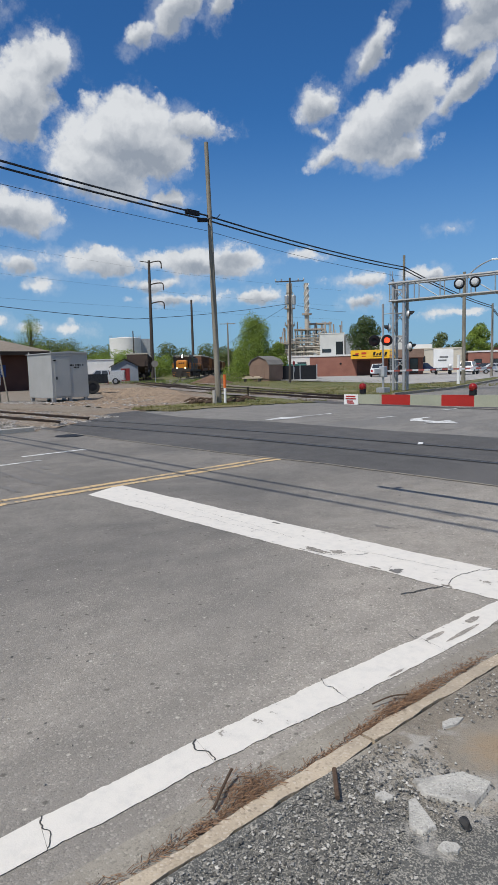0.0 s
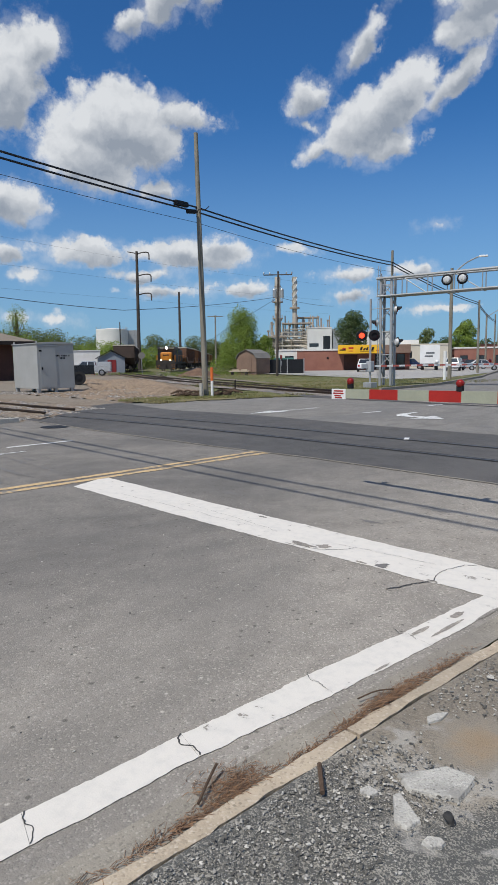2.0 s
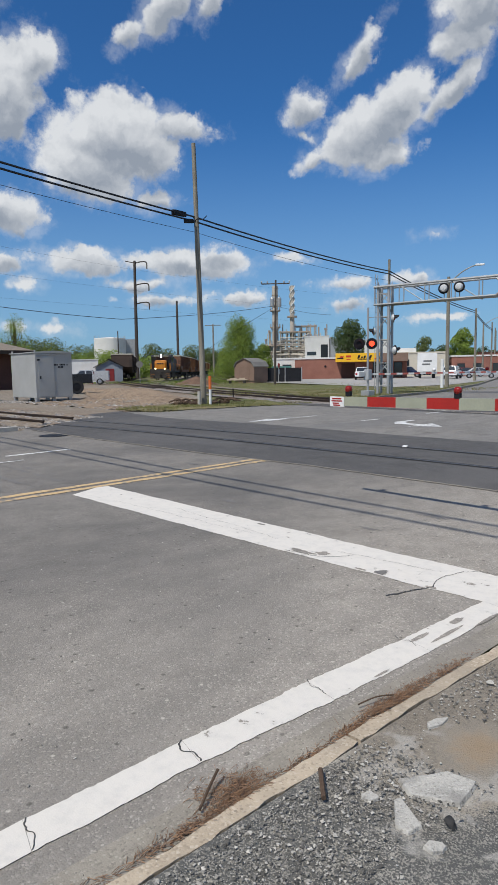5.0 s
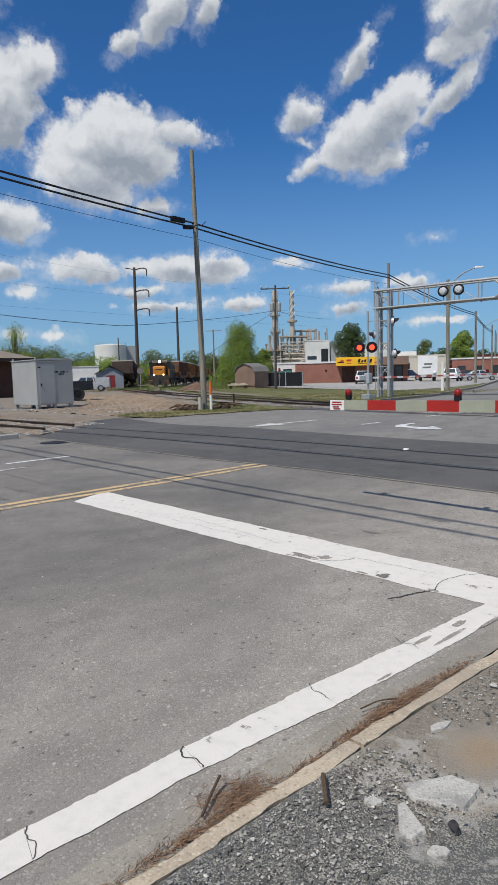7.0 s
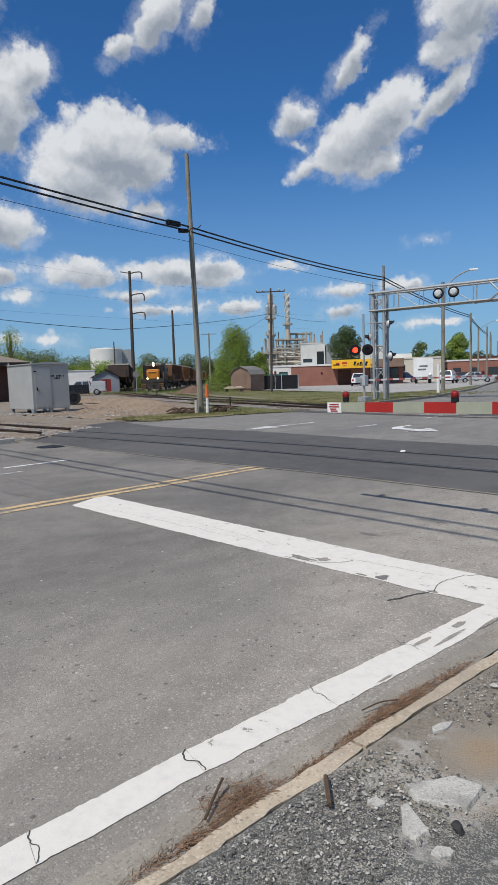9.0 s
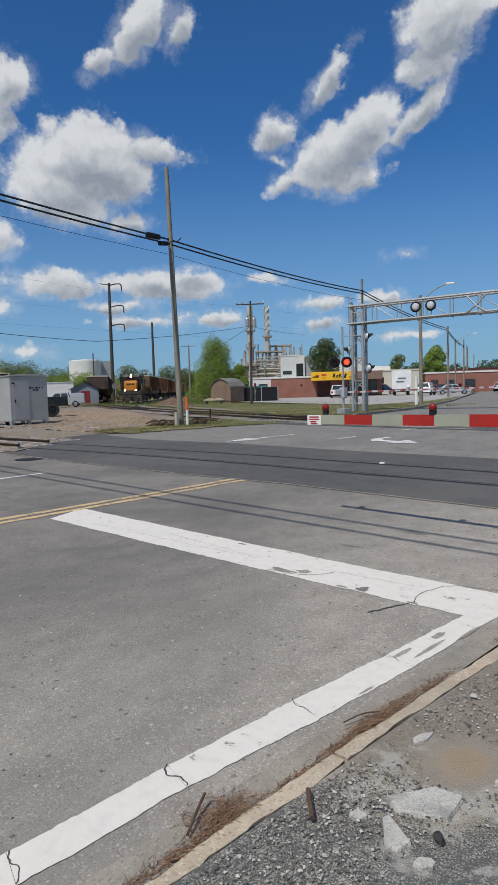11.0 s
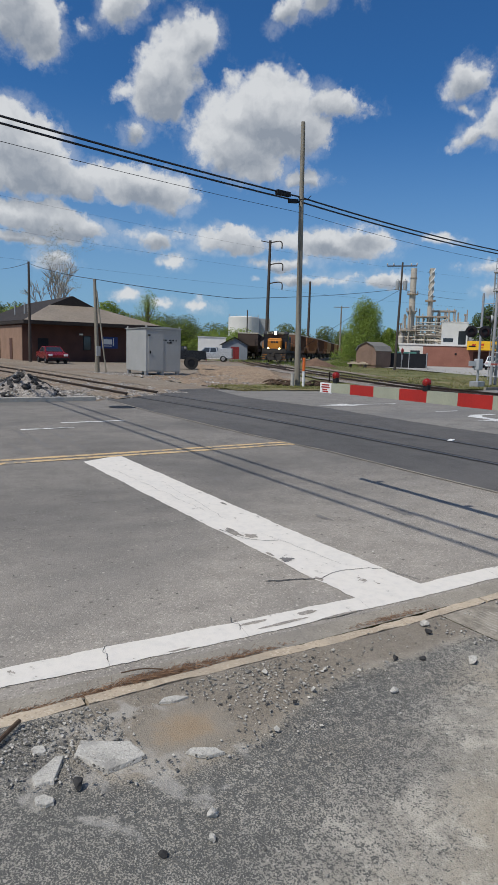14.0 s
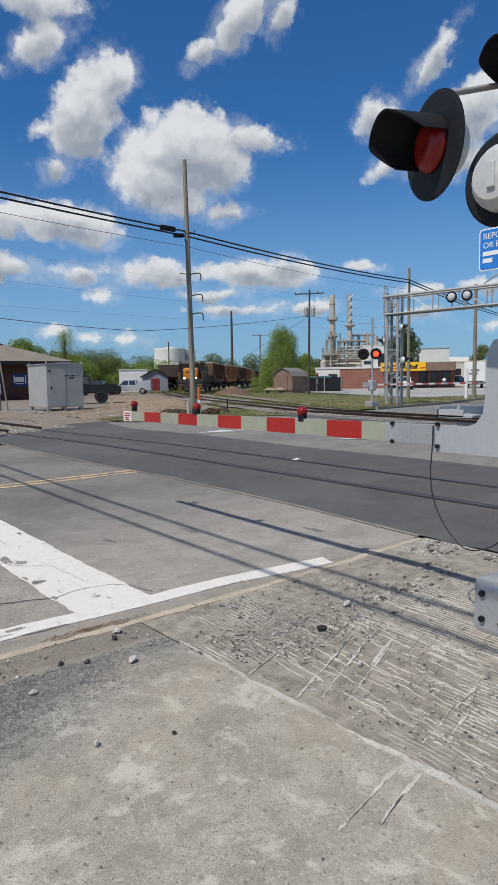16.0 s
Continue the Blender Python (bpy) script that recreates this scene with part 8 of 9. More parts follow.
def vehicle(name, at, label, category, paint, body, cabin, width, wheels, wheel_r, glass_rows, rim=None):
    """body and cabin: side outlines in x (front +) and z."""
    v = thing(name, at, label, category, "parked vehicles")
    bm = bmesh.new()
    prism(bm, body, -width / 2, width / 2)
    bmesh.ops.bevel(bm, geom=[e for e in bm.edges if abs(e.verts[0].co.y - e.verts[1].co.y) < 0.01], offset=0.06, segments=2, affect="EDGES")
    part("body", bm, paint, v)
    bm = bmesh.new()
    w2 = width / 2 - 0.08
    vs = prism(bm, cabin, -w2, w2)
    top = max(z for _, z in cabin)
    low = min(z for _, z in cabin)
    for q in vs:
        q.co.y *= 1 - 0.2 * (q.co.z - low) / (top - low)
    cab = part("cabin", bm, paint, v)
    for row in glass_rows:
        for s in (-1, 1):
            bm = bmesh.new()
            k = lambda z: s * (w2 * (1 - 0.2 * (z - low) / (top - low)) + 0.012)
            f = [bm.verts.new((x, k(z), z)) for x, z in row]
            g = [bm.verts.new((x, k(z) - s * 0.03, z)) for x, z in row]
            bm.faces.new(f)
            bm.faces.new(g[::-1])
            for i in range(len(row)):
                bm.faces.new((f[i], f[(i + 1) % len(row)], g[(i + 1) % len(row)], g[i]))
            part("side_window", bm, WINDOW, cab, "dark side window")
    front = sorted(cabin, key=lambda p: -p[0])
    for (xa, za), (xb, zb), nm in ((cabin[0], cabin[1], "windscreen"), (cabin[-1], cabin[-2], "rear_window")):
        bm = bmesh.new()
        d = Vector((xb - xa, 0, zb - za))
        nrm = Vector((d.z, 0, -d.x)).normalized() * (0.012 if nm == "windscreen" else -0.012)
        pts = []
        for u in (0.12, 0.9):
            z = za + d.z * u
            hw = w2 * (1 - 0.2 * (z - low) / (top - low)) - 0.1
            for s in ((-1, 1) if u < 0.5 else (1, -1)):
                pts.append(Vector((xa + d.x * u, s * hw, z)))
        f = [bm.verts.new(q + nrm) for q in pts]
        g = [bm.verts.new(q - nrm) for q in pts]
        bm.faces.new(f)
        bm.faces.new(g[::-1])
        for i in range(4):
            bm.faces.new((f[i], f[(i + 1) % 4], g[(i + 1) % 4], g[i]))
        part(nm, bm, WINDOW, cab, "dark glass")
    for x in wheels:
        for s in (-1, 1):
            bm = bmesh.new()
            lathe(bm, [(wheel_r * 0.6, -0.11), (wheel_r * 0.95, -0.11), (wheel_r, -0.07), (wheel_r, 0.07), (wheel_r * 0.95, 0.11), (wheel_r * 0.6, 0.11), (wheel_r * 0.6, -0.11)], 20, pose(x, s * (width / 2 - 0.1), wheel_r, 90))
            wh = part("wheel", bm, TYRE, v, "black tyre")
            bm = bmesh.new()
            lathe(bm, [(0.001, s * -0.09), (wheel_r * 0.2, s * -0.09), (wheel_r * 0.6, s * -0.06), (wheel_r * 0.6, s * 0.06)], 14, pose(x, s * (width / 2 - 0.1), wheel_r, 90))
            part("rim", bm, rim or RIM, wh, "wheel rim")
    xf, xr = max(x for x, _ in body), min(x for x, _ in body)
    for s in (-1, 1):
        bm = bmesh.new()
        block(bm, xf - 0.22, xf + 0.005, s * (width / 2 - 0.27) - 0.17, s * (width / 2 - 0.27) + 0.17, 0.62, 0.8, 0.03)
        part("headlight", bm, CLEAR, v, "clear headlight")
        bm = bmesh.new()
        block(bm, xr - 0.01, xr + 0.06, s * (width / 2 - 0.2) - 0.12, s * (width / 2 - 0.2) + 0.12, 0.7, 0.95, 0.02)
        part("tail_light", bm, TAIL, v, "red tail light")
    bm = bmesh.new()
    block(bm, xf - 0.1, xf + 0.04, -width / 2 + 0.06, width / 2 - 0.06, 0.32, 0.52, 0.04)
    part("bumper", bm, BLACK, v)
    return v


def pickup(at, label, paint, lift=0.0, canopy=False, topper=None):
    z = lift
    body = [(2.75, 0.45 + z), (2.75, 0.95 + z), (2.6, 1.08 + z), (1.3, 1.15 + z), (-2.75, 1.15 + z), (-2.8, 0.5 + z)]
    cab = [(1.45, 1.12 + z), (0.75, 1.82 + z), (-0.75, 1.85 + z), (-0.95, 1.12 + z)]
    rows = [[(1.2, 1.2 + z), (0.72, 1.72 + z), (0.12, 1.74 + z), (0.12, 1.2 + z)], [(0.02, 1.2 + z), (0.02, 1.74 + z), (-0.68, 1.74 + z), (-0.8, 1.2 + z)]]
    v = vehicle("pickup_truck", at, label, "pickup truck", paint, body, cab, 1.95, (1.75, -1.65), 0.4 + z * 0.35, rows, BLACK if lift else None)
    if topper:
        bm = bmesh.new()
        block(bm, -2.75, -1.0, -0.9, 0.9, 1.15, 1.72, 0.06)
        part("canopy", bm, topper, v, "pale bed canopy")
    else:
        bm = bmesh.new()
        block(bm, -2.65, -1.05, -0.85, 0.85, 1.152 + z, 1.16 + z)
        part("bed_floor", bm, BLACK, v, "dark open bed")
    return v


def heading(dx, dy):
    return math.degrees(math.atan2(dy, dx))


RED_CAR = car_paint("dark_red_car_paint", (0.2, 0.008, 0.012))
SILVER = car_paint("silver_car_paint", (0.55, 0.56, 0.57), 0.4)
WHITE_CAR = car_paint("white_car_paint", (0.75, 0.75, 0.75), 0.0)
DARK_CAR = car_paint("dark_blue_car_paint", (0.014, 0.015, 0.019))
BLUE_CAR = car_paint("deep_blue_car_paint", (0.02, 0.035, 0.1))
GREY_CAR = car_paint("grey_car_paint", (0.2, 0.2, 0.2), 0.3)
SEDAN_BODY = [(2.3, 0.35), (2.32, 0.72), (1.95, 0.86), (0.95, 0.95), (-1.5, 0.98), (-2.2, 0.95), (-2.3, 0.45)]
SEDAN_CAB = [(1.05, 0.93), (0.35, 1.4), (-0.85, 1.43), (-1.65, 0.96)]
SEDAN_ROWS = [[(0.85, 0.98), (0.32, 1.33), (-0.15, 1.35), (-0.15, 0.98)], [(-0.22, 0.98), (-0.22, 1.35), (-0.8, 1.35), (-1.2, 0.98)]]
SUV_BODY = [(2.25, 0.42), (2.27, 0.85), (2.0, 1.0), (1.1, 1.08), (-2.2, 1.1), (-2.25, 0.5)]
SUV_CAB = [(1.2, 1.06), (0.55, 1.68), (-1.9, 1.7), (-2.2, 1.08)]
SUV_ROWS = [[(1.0, 1.12), (0.5, 1.6), (-0.2, 1.62), (-0.2, 1.12)], [(-0.28, 1.12), (-0.28, 1.62), (-1.2, 1.62), (-1.2, 1.12)], [(-1.28, 1.12), (-1.28, 1.6), (-1.8, 1.6), (-1.95, 1.12)]]


def sedan(x, y, deg, paint, label):
    return vehicle("car", pose(x, y, gz(x, y), 0, 0, deg), label, "car", paint, SEDAN_BODY, SEDAN_CAB, 1.8, (1.4, -1.4), 0.33, SEDAN_ROWS)


def suv(x, y, deg, paint, label):
    return vehicle("car", pose(x, y, gz(x, y), 0, 0, deg), label, "sport utility vehicle", paint, SUV_BODY, SUV_CAB, 1.88, (1.4, -1.35), 0.37, SUV_ROWS)


sedan(-56.0, 17.0, -2, RED_CAR, "dark red saloon car parked by the depot")
pickup(pose(-45.4, 23.2, 0.2, 0, 0, 247), "lifted dark pickup truck with a flat bed", DARK_CAR, 0.28)
pickup(pose(-74.2, 42.1, 0.2, 0, 0, 235), "silver pickup truck with a pale bed canopy", SILVER, 0.0, topper=SILVER)
pickup(pose(-73.5, 37.2, 0.2, 0, 0, 230), "black pickup truck parked in the yard", BLACK, 0.0)
suv(-66.9, 29.0, 60, GREY_CAR, "grey van parked behind the signal house")
suv(-53.1, 70.7, 127, WHITE_CAR, "white car parked before the corner store")
suv(-59.1, 90.4, 35, BLUE_CAR, "dark blue car parked by the cream building")
suv(-44.7, 78.8, 110, WHITE_CAR, "white car parked along the far street")
sedan(-43.0, 83.0, 30, SILVER, "silver saloon in the car park")
sedan(-49.5, 92.5, 30, DARK_CAR, "dark saloon in the car park")
sedan(-52.5, 95.5, 30, RED_CAR, "red saloon in the car park")
sedan(-46.0, 104.0, 115, SILVER, "silver car along the far street")
suv(-75, 178, 115, WHITE_CAR, "white van far down the street")
suv(-70, 160, 115, DARK_CAR, "dark car far down the street")


def box_truck():
    t = thing("box_truck", pose(-50.2, 81.6, gz(-49.5, 82), 0, 0, 123), "white box truck with a plain side", "truck", "parked vehicles")
    bm = bmesh.new()
    block(bm, -1.7, 2.2, -1.3, 1.3, 0.95, 3.5, 0.03)
    part("cargo_box", bm, WHITE_METAL, t)
    bm = bmesh.new()
    prism(bm, [(2.25, 0.5), (2.25, 2.3), (3.2, 2.3), (3.7, 1.5), (4.1, 1.3), (4.1, 0.5)], -1.0, 1.0)
    part("cab", bm, WHITE_METAL, t)
    bm = bmesh.new()
    block(bm, -1.7, 3.2, -0.5, 0.5, 0.5, 0.95)
    part("chassis", bm, BLACK, t)
    for x in (-0.8, 2.6):
        for s in (-1, 1):
            bm = bmesh.new()
            rod(bm, (x, s * 0.75, 0.45), (x, s * 1.1, 0.45), 0.45, seg=16)
            part("wheel", bm, TYRE, t)
    for x0, x1, z in ((-0.6, 0.5, 2.3), (-0.4, 0.7, 1.85)):
        bm = bmesh.new()
        block(bm, -1.72, -1.7, x0, x1, z, z + 0.22)
        part("print_bar", bm, GREY_CAR, t, "grey bars of print")


box_truck()

# ---- trees ----
BARK = mat("tree_bark", (0.14, 0.105, 0.075), (0.09, 0.07, 0.05), 2, 20, 0.95, bump=0.6, stretch=(4, 4, 1))
PALE_BARK = mat("bare_pale_twigs", (0.42, 0.4, 0.36), (0.3, 0.28, 0.25), 2, 20, 0.9)


def leaf_mat(name, c1, c2):
    m, nt, b = base_mat(name)
    geo = nt.nodes.new("ShaderNodeNewGeometry")
    clump = step_node(nt, noise_node(nt, mapped(nt), 0.55, 3), 0.36, 0.64)
    both = math_node(nt, "ADD", math_node(nt, "MULTIPLY", geo.outputs["Random Per Island"], 0.45), math_node(nt, "MULTIPLY", clump, 0.55))
    col = mix_node(nt, both, c1, c2)
    nt.links.new(col, b.inputs["Base Color"])
    b.inputs["Roughness"].default_value = 0.6
    b.inputs["Specular IOR Level"].default_value = 0.25
    thin = nt.nodes.new("ShaderNodeBsdfTranslucent")
    both_sides = nt.nodes.new("ShaderNodeMixShader")
    both_sides.inputs[0].default_value = 0.4
    nt.links.new(col, thin.inputs["Color"])
    nt.links.new(b.outputs[0], both_sides.inputs[1])
    nt.links.new(thin.outputs[0], both_sides.inputs[2])
    nt.links.new(both_sides.outputs[0], nt.nodes["Material Output"].inputs["Surface"])
    return m


LEAF_SPRING = leaf_mat("spring_leaves", (0.32, 0.41, 0.085), (0.16, 0.23, 0.045))
LEAF_DARK = leaf_mat("dark_leaves", (0.12, 0.165, 0.06), (0.065, 0.1, 0.036))
LEAF_BUD = leaf_mat("pale_buds", (0.42, 0.43, 0.33), (0.28, 0.29, 0.2))
LEAF_DULL = leaf_mat("olive_leaves", (0.2, 0.24, 0.085), (0.1, 0.135, 0.05))


def leaf_cloud(blobs, count, size, rng):
    """Many small folded leaves spread through overlapping ragged lumps."""
    verts, faces = [], []
    weights = [r[0] * r[1] * r[2] for _, r in blobs]
    for _ in range(count):
        c, r = rng.choices(blobs, weights)[0]
        while True:
            q = Vector((rng.uniform(-1, 1), rng.uniform(-1, 1), rng.uniform(-1, 1)))
            if q.length < 1:
                break
        q = q.normalized() * (q.length ** 0.45)
        w = 1 + 0.35 * noise.noise(q * 2.1 + Vector(c))
        p = Vector((c[0] + q.x * r[0] * w, c[1] + q.y * r[1] * w, c[2] + q.z * r[2] * w))
        n = (q + Vector((rng.gauss(0, 0.36), rng.gauss(0, 0.36), rng.gauss(0.25, 0.36)))).normalized()
        x = n.orthogonal().normalized()
        x = (Matrix.Rotation(rng.uniform(0, 6.28), 3, n) @ x)
        y = n.cross(x)
        s = size * rng.uniform(0.6, 1.3)
        k = len(verts)
        verts += [p - x * s, p + y * s * 0.5 + n * s * 0.2, p + x * s, p - y * s * 0.5 + n * s * 0.2]
        faces.append((k, k + 1, k + 2, k + 3))
    me = bpy.data.meshes.new("crown")
    me.from_pydata([tuple(v) for v in verts], [], faces)
    return me


def tree(x, y, h, w, leaf, label, count=2600, size=0.22, seed=1, bare=0.15, z=None, lumps=14, cone=False):
    rng = random.Random(seed)
    t = thing("tree", pose(x, y, gz(x, y) if z is None else z, 0, 0, rng.uniform(0, 360)), label, "tree", "trees")
    bm = bmesh.new()
    trunk = smooth_line([(0, 0, -0.2), (rng.uniform(-.2, .2), rng.uniform(-.2, .2), h * 0.25), (rng.uniform(-.4, .4), rng.uniform(-.4, .4), h * 0.55), (rng.uniform(-.5, .5), rng.uniform(-.5, .5), h * 0.9)], 4)
    prev = None
    for i, p in enumerate(trunk):
        r = max(0.03, h * 0.022 * (1 - i / len(trunk)))
        if prev:
            rod(bm, prev[0], p, prev[1], r, 8, False)
        prev = (p, r)
    blobs = []
    for k in range(lumps):
        u = bare + (1 - bare) * (k + 0.5) / lumps
        a = k * 2.4 + rng.uniform(-0.4, 0.4)
        spread = w / 2 * math.sin(math.pi * min(1, (u - bare) / (1 - bare) * 0.85 + 0.14)) * rng.uniform(0.45, 0.8)
        s = w * rng.uniform(0.14, 0.24)
        tall = rng.uniform(0.7, 1.1)
        if cone:
            spread = w / 2 * (1 - (u - bare) / (1 - bare)) ** 0.5 * rng.uniform(0.4, 1.0)
            s, tall = w * rng.uniform(0.07, 0.125), rng.uniform(1.1, 1.9)
        c = Vector((math.cos(a) * spread, math.sin(a) * spread, h * u * 0.93))
        blobs.append((tuple(c), (s, s, s * tall)))
        base = trunk[min(len(trunk) - 1, int(len(trunk) * u * 0.75))]
        rod(bm, base, c, h * 0.008, h * 0.003, 5, False)
    part("trunk", bm, BARK, t)
    me = leaf_cloud(blobs, count, size, rng)
    me.materials.append(leaf)
    crown = new("crown", me)
    crown.parent = t
    crown["label"] = "crown of many small green leaves"
    return t


tree(-68.2, 62.6, 8.7, 8.6, LEAF_SPRING, "bright green spring tree by the yard", 26000, 0.1, 3, 0.04, lumps=90, cone=True)
tree(-65.8, 64.9, 5.2, 3.6, LEAF_SPRING, "smaller bright green tree beside the shed", 8000, 0.1, 4, 0.05, lumps=40, cone=True)
tree(-92.8, 118.4, 12.2, 8.6, LEAF_DARK, "round dark green tree behind the store", 7500, 0.22, 5, 0.3, lumps=24)
tree(-86.4, 38.4, 9.3, 5.0, LEAF_SPRING, "half-leafed spring tree behind the depot", 3600, 0.1, 6, 0.15, lumps=44)
tree(-84, 31.5, 6.8, 8, LEAF_SPRING, "bright green tree behind the depot", 9000, 0.18, 7, 0.1)
tree(-63.9, 116.1, 8.8, 5.6, LEAF_SPRING, "green tree along the far street", 6200, 0.2, 8, 0.2)
tree(-76.0, 122, 8.0, 6.0, LEAF_DULL, "grey-green half-leafed tree beyond the street", 2600, 0.24, 9, 0.2)


def bare_tree(x, y, h, w, seed):
    rng = random.Random(seed)
    t = thing("bare_tree", pose(x, y, gz(x, y)), "pale leafless tree rising behind the depot roof", "tree", "trees")
    bm = bmesh.new()

    def grow(p, d, length, r, depth):
        q = p + d * length
        r = max(r, 0.026)
        rod(bm, p, q, r, max(0.02, r * 0.65), 5 if depth < 3 else 4, False)
        if depth == 0:
            return
        for _ in range(3 if depth > 2 else 4):
            e = (d + Vector((rng.gauss(0, 0.46), rng.gauss(0, 0.46), rng.gauss(0.16, 0.2)))).normalized()
            grow(p.lerp(q, rng.uniform(0.55, 1)), e, length * rng.uniform(0.6, 0.8), r * 0.6, depth - 1)

    grow(Vector((0, 0, -0.2)), Vector((0, 0, 1)), h * 0.3, h * 0.017, 5)
    part("branch_work", bm, PALE_BARK, t, "pale bare branches")
    blobs = [((rng.gauss(0, w * 0.2), rng.gauss(0, w * 0.2), h * rng.uniform(0.45, 0.95)), (1.2, 1.2, 1.0)) for _ in range(16)]
    me = leaf_cloud(blobs, 3000, 0.06, rng)
    me.materials.append(LEAF_BUD)
    ob = new("bud_haze", me)
    ob.parent = t
    ob["label"] = "haze of small pale buds on the twigs"


bare_tree(-85.4, 25.4, 17.5, 8, 11)


def wood_line(name, pts, h0, h1, leaf, count, seed, size, label, keep=1.0):
    """A far wood: uneven crowns along a line."""
    rng = random.Random(seed)
    line = resample(pts, 60)
    blobs = []
    for p in line:
        h = rng.uniform(h0, h1)
        if rng.random() > keep:
            continue
        for k in range(3):
            r = h * rng.uniform(0.18, 0.34)
            blobs.append(((p.x + rng.uniform(-3, 3), p.y + rng.uniform(-3, 3), h * (0.2 + 0.3 * k)), (r * 1.15, r * 1.15, r)))
    me = leaf_cloud(blobs, count, size, rng)
    me.materials.append(leaf)
    return tagged(new(name, me), label, "trees", kind="stuff")


wood_line("far_wood", [(-107, 12), (-114, 38), (-124, 62)], 5, 8.6, LEAF_DULL, 52000, 21, 0.19, "uneven line of olive trees behind the yard")
wood_line("far_wood", [(-103, 12), (-110, 38), (-120, 62)], 4, 7.4, LEAF_SPRING, 26000, 28, 0.17, "bright spring bushes before the trees", 0.45)
wood_line("far_wood", [(-109, 12), (-116, 38), (-126, 62)], 6, 10, LEAF_DARK, 22000, 29, 0.19, "dark evergreen crowns among the trees", 0.3)
wood_line("far_wood", [(-190, 40), (-215, 95), (-230, 150), (-215, 190)], 8, 12, LEAF_DULL, 80000, 22, 0.3, "olive green woods beyond the tank")
wood_line("far_wood", [(-205, 170), (-190, 205), (-170, 230)], 7, 11, LEAF_DULL, 52000, 26, 0.32, "olive green woods behind the train")
wood_line("far_wood", [(-190, 240), (-120, 280), (-60, 300), (60, 320)], 7, 11.5, LEAF_DARK, 60000, 23, 0.5, "dark woods far beyond the plant and street")
wood_line("far_wood", [(-105, 12), (-115, -20), (-118, -60)], 7, 10, LEAF_DULL, 26000, 24, 0.34, "woods beyond the depot")
wood_line("far_wood", [(-122, 58), (-140, 84), (-150, 104)], 4, 6.5, LEAF_SPRING, 22000, 27, 0.24, "lower bright green trees in front of the tank")

BLADE = leaf_mat("grass_blades", (0.2, 0.22, 0.06), (0.32, 0.27, 0.14))
BLADE_GREEN = leaf_mat("green_weeds", (0.13, 0.2, 0.035), (0.2, 0.24, 0.06))
tufts("verge_grass", [(-24.5, -20.6, 15, 21, 2600), (-27, -20, 20.5, 23.5, 1500)], "scruffy grass along the road edge", 41, BLADE, 0.03, 0.12)
tufts("island_grass", [(-36, -20.5, 27.5, 33, 3500), (-34, -21.5, 33, 46, 3500), (-62, -36, 38, 56, 3500)], "dry mown grass around the cantilever", 42, BLADE, 0.04, 0.13)
tufts("rubble_weeds", [(-22.0, -18.6, 4.6, 6.4, 900)], "green weeds on the rubble heap", 43, BLADE_GREEN, 0.1, 0.3)
tufts("yard_weeds", [(-80, -58, 44, 62, 2500)], "green weeds beside the yard tracks", 44, BLADE_GREEN, 0.15, 0.45)


# marker posts by the main pole
def marker(x, y, h, r, m, label, cap=None):
    p = thing("marker_post", pose(x, y, gz(x, y) - 0.02), label, "marker post")
    bm = bmesh.new()
    rod(bm, (0, 0, 0), (0, 0, h), r, seg=12)
    part("post", bm, m, p)
    if cap:
        bm = bmesh.new()
        rod(bm, (0, 0, h), (0, 0, h + cap[0]), r * 1.12, seg=12)
        part("sleeve", bm, cap[1], p, cap[2])


ORANGE = mat("orange_plastic", (0.7, 0.16, 0.03), (0.6, 0.13, 0.03), 3, 30, 0.6)
marker(-22.85, 19.62, 0.75, 0.06, WHITE_METAL, "white utility marker post with orange top", (0.6, ORANGE, "orange sleeve"))
marker(-23.15, 19.23, 0.66, 0.085, SLAB, "short grey concrete bollard by the pole")
marker(-23.87, 21.92, 0.7, 0.035, STEEL, "rusty steel stake in the grass")
marker(-25.9, 44.55, 2.2, 0.12, WHITE_METAL, "white square post at the car park")
marker(-95.0, 58.0, 0.7, 0.12, ORANGE, "orange cone marker in the yard")
MOUND = mat("damp_brown_earth", (0.17, 0.105, 0.07), (0.1, 0.062, 0.042), 1.5, 12, 0.95, bump=0.8, dist=0.05)


def earth_heap(x, y, w, h, seed, soil):
    bm = bmesh.new()
    rings = []
    for j, r in enumerate((1.0, 0.8, 0.55, 0.3, 0.05)):
        rings.append([bm.verts.new((math.cos(a) * w * r * (1 + 0.2 * noise.noise((math.cos(a) * 2, math.sin(a) * 2, seed))), math.sin(a) * w * 0.6 * r, h * (1 - r) ** 0.9)) for a in (2 * math.pi * k / 20 for k in range(20))])
    for a, b in zip(rings, rings[1:]):
        for k in range(20):
            bm.faces.new((a[k], a[(k + 1) % 20], b[(k + 1) % 20], b[k]))
    bm.faces.new(rings[-1])
    single("earth_mound", bm, soil, "heap of brown earth beside the yard track", "earth mound", at=pose(x, y, gz(x, y) - 0.05, 0, 0, 40), smooth=True)


earth_heap(-59, 47.5, 2.6, 1.0, 1, MOUND)
earth_heap(-30.5, 22.5, 1.8, 0.3, 2, DIRT)
earth_heap(-27.5, 20.0, 1.8, 0.28, 3, DIRT)


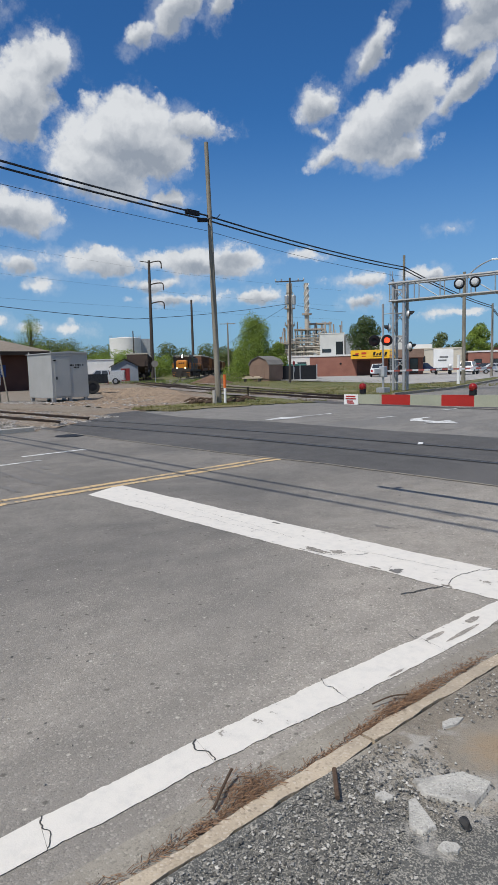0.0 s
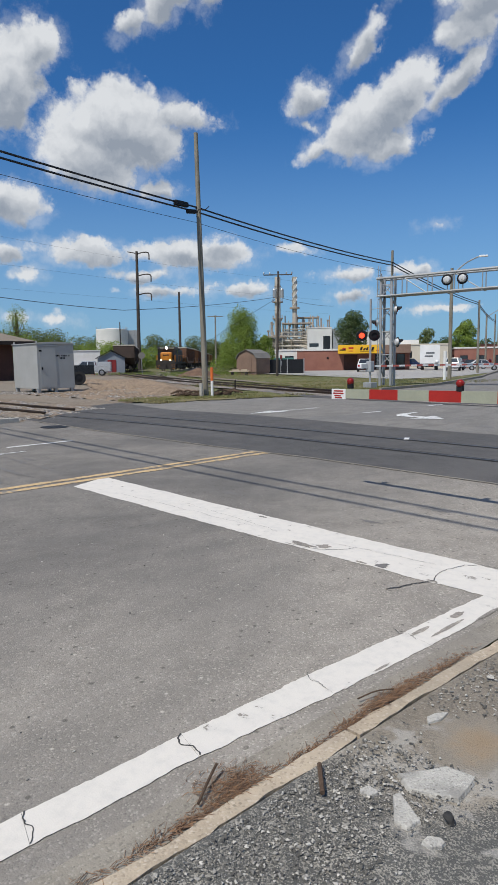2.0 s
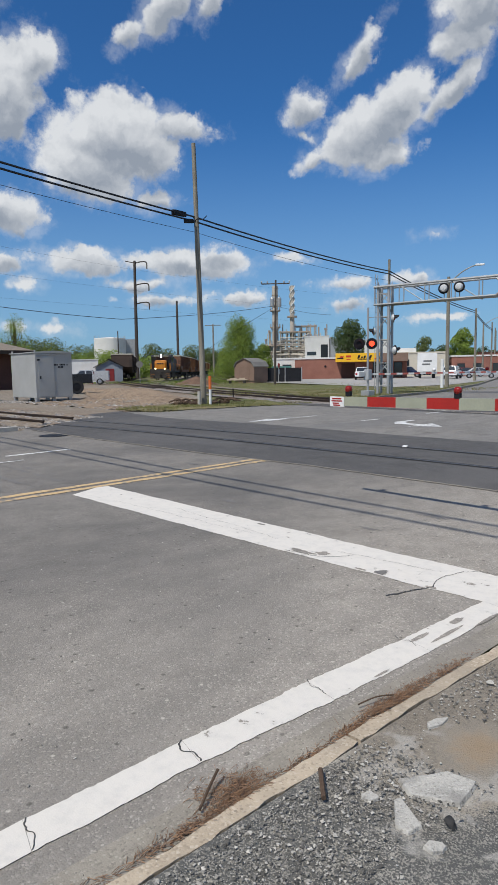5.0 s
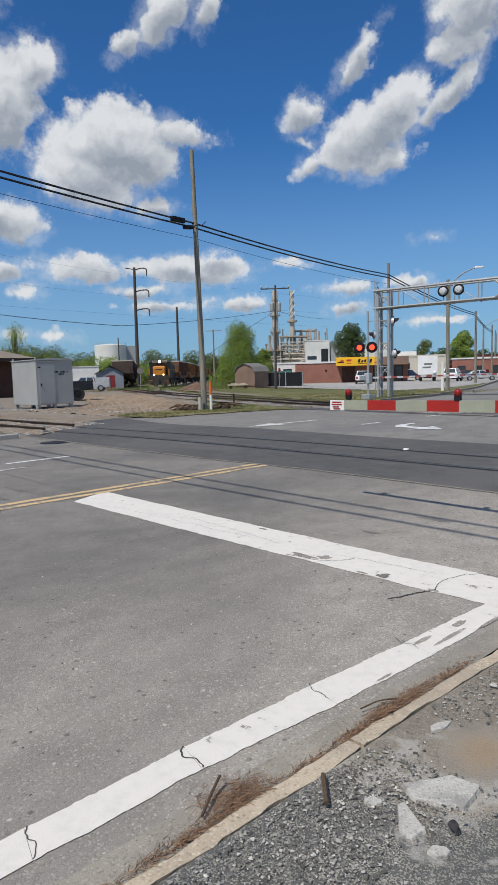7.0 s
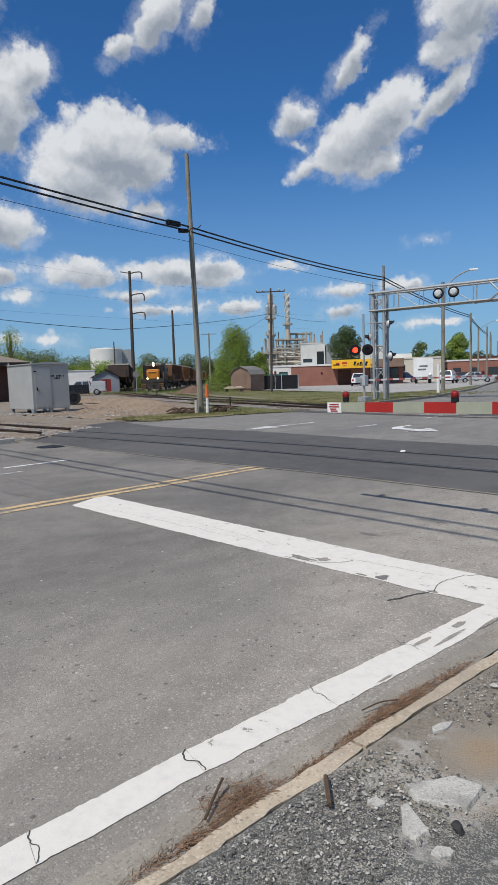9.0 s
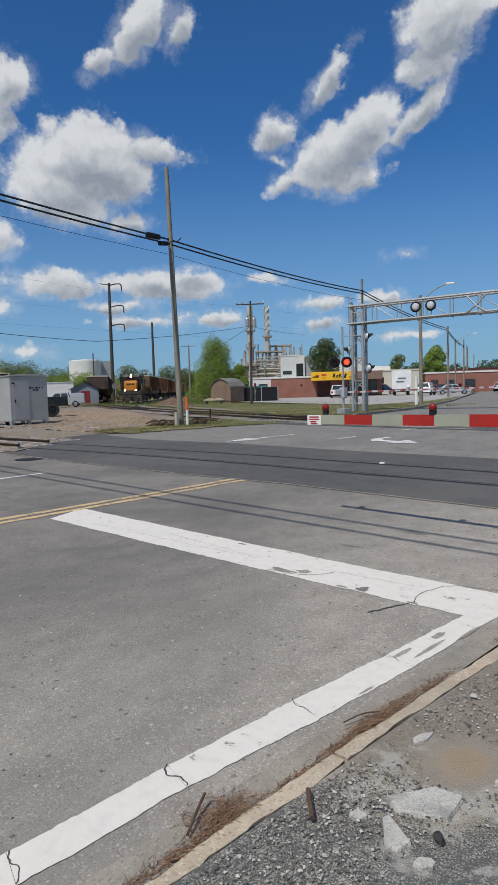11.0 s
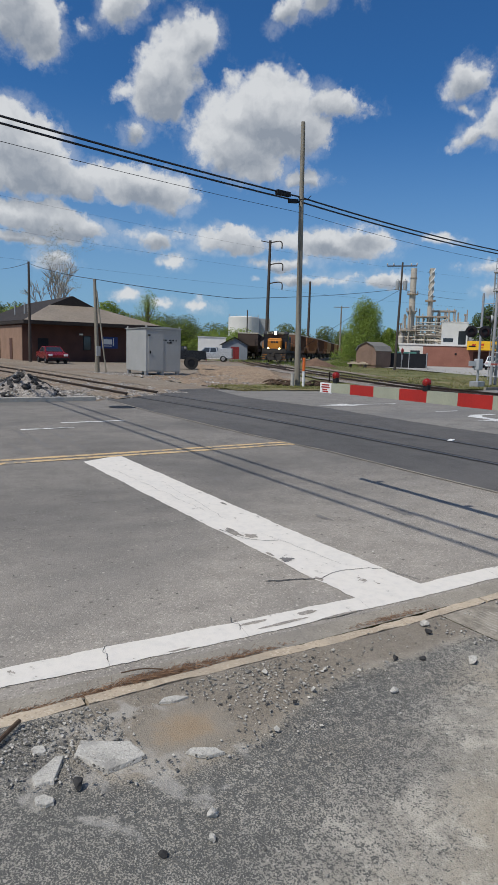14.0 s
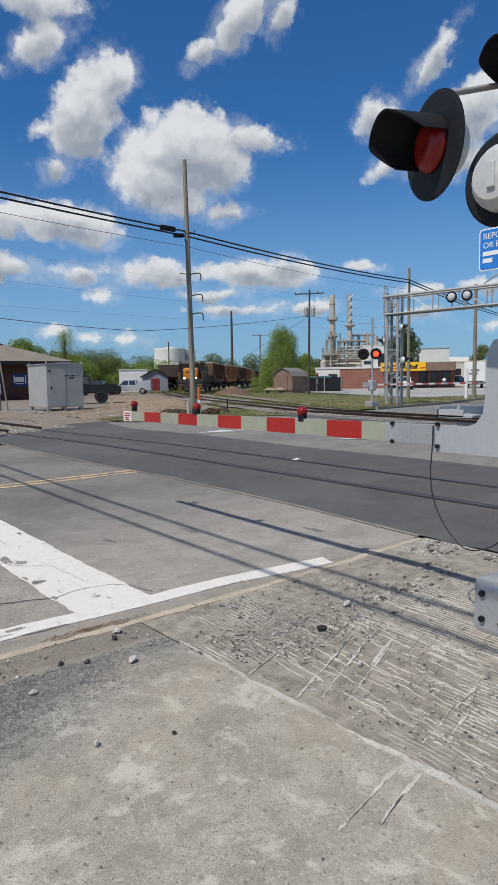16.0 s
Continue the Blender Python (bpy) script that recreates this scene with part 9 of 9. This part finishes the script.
def sign_disc(x, y, z, label):
    p = thing("track_sign", pose(x, y, gz(x, y) - 0.02, 0, 0, 50), label, "sign")
    bm = bmesh.new()
    rod(bm, (0, 0, 0), (0, 0, z), 0.05, seg=8)
    part("post", bm, GALV_DULL, p)
    bm = bmesh.new()
    rod(bm, (0, -0.05, z), (0, -0.09, z), 0.46, seg=24)
    part("disc", bm, GREY_SHINGLE, p, "round plate seen from behind")



def red_sign(x, y):
    p = thing("red_sign", pose(x, y, gz(x, y) - 0.02, 0, 0, 106), "small red octagonal sign on a pale post by the fence", "sign")
    bm = bmesh.new()
    rod(bm, (0, 0, 0), (0, 0, 2.3), 0.035, seg=8)
    part("post", bm, GALV, p)
    bm = bmesh.new()
    rod(bm, (0, -0.06, 2.05), (0, -0.04, 2.05), 0.3, seg=8)
    part("plate", bm, RED_SHEET, p, "red octagonal plate")
    bm = bmesh.new()
    block(bm, -0.16, 0.16, -0.06, -0.04, 1.05, 1.6, 0.005)
    part("lower_plate", bm, GALV, p, "pale lower plate")


red_sign(-55.2, 57.1)


def root_debris(x, y, length, deg, seed):
    """Broken roots and clods scraped up against the pole."""
    rng = random.Random(seed)
    p = thing("root_debris", pose(x, y, gz(x, y) + 0.03, 0, 0, deg), "dark brown broken roots and clods at the pole foot", "debris", "root debris")
    for k in range(14):
        bm = bmesh.new()
        bmesh.ops.create_icosphere(bm, subdivisions=2, radius=1)
        sx, sy, sz = rng.uniform(0.08, 0.2), rng.uniform(0.07, 0.14), rng.uniform(0.05, 0.13)
        cx, cy = rng.uniform(-length, length), rng.gauss(0, 0.16)
        for v in bm.verts:
            q = 1 + 0.5 * noise.noise(v.co * 1.6 + Vector((k * 5.0, seed, 0)))
            v.co = Vector((cx + v.co.x * sx * q, cy + v.co.y * sy * q, sz * 0.6 + v.co.z * sz * q))
        part("clod", bm, DARK_EARTH, p)
    for k in range(9):
        cx, cy = rng.uniform(-length, length), rng.gauss(0, 0.18)
        a = rng.uniform(-0.5, 0.5)
        pts = [(cx + math.cos(a) * u * 0.5 + rng.gauss(0, 0.03), cy + math.sin(a) * u * 0.5 + rng.gauss(0, 0.04), 0.1 + 0.12 * math.sin(3 * u) + rng.uniform(0, 0.06)) for u in (0, 0.33, 0.66, 1.0)]
        bm = bmesh.new()
        hose(bm, smooth_line(pts, 4), rng.uniform(0.018, 0.04), 6)
        part("root", bm, BARK_BROWN, p, "snapped brown root")


DARK_EARTH = mat("dark_turned_earth", (0.1, 0.065, 0.042), (0.055, 0.036, 0.025), 3, 22, 0.95, bump=0.8, dist=0.03)
root_debris(-23.95, 18.95, 0.7, 51, 3)
root_debris(-22.98, 20.3, 0.4, 51, 4)
sign_disc(-76.6, 51.6, 2.55, "round grey sign on a post beside the yard")


def motions():
    times = [0.5 * k for k in range(33)]
    lengths = [18.2] + [16.4] * len(CARS)
    lag = 0.0
    for ob, length in zip([LOCO] + CARS, lengths):
        rows = []
        for t in times:
            # slow, steady roll towards the crossing
            s = S0 + (S1 - S0) * t / 16.0 - lag
            rows.append((t, vehicle_pose(s, length)))
        walk(ob, rows)
        lag += length
    # the flashing lamps: an added dark disc covers the ever-glowing lens to imitate it off
    on_left = [(0.15, 0.9), (1.5, 2.1), (2.75, 3.4), (4.0, 4.6), (5.2, 5.8), (6.4, 7.02), (7.65, 8.25), (8.85, 9.5), (10.1, 10.7), (11.3, 11.9), (12.4, 13.2), (15.4, 15.62)]
    on_right = [(-1, 0.15), (0.9, 1.5), (2.1, 2.75), (3.4, 4.0), (4.6, 5.2), (5.8, 6.4), (6.95, 7.65), (8.25, 8.85), (9.5, 10.1), (10.7, 11.3), (11.9, 12.4), (15.62, 17)]
    for sh, spans in zip(OFF_DISCS, (on_left, on_right)):
        rows = []
        state = None
        for k in range(481):
            t = k / 30
            lit = any(a <= t < b for a, b in spans)
            if lit != state or k in (0, 480):
                if state is not None and k != 480:
                    rows.append(((k - 1) / 30, pose(0, 0.03 if state else -0.1, 0)))
                rows.append((t, pose(0, 0.03 if lit else -0.1, 0)))
                state = lit
        walk(sh, rows)


motions()
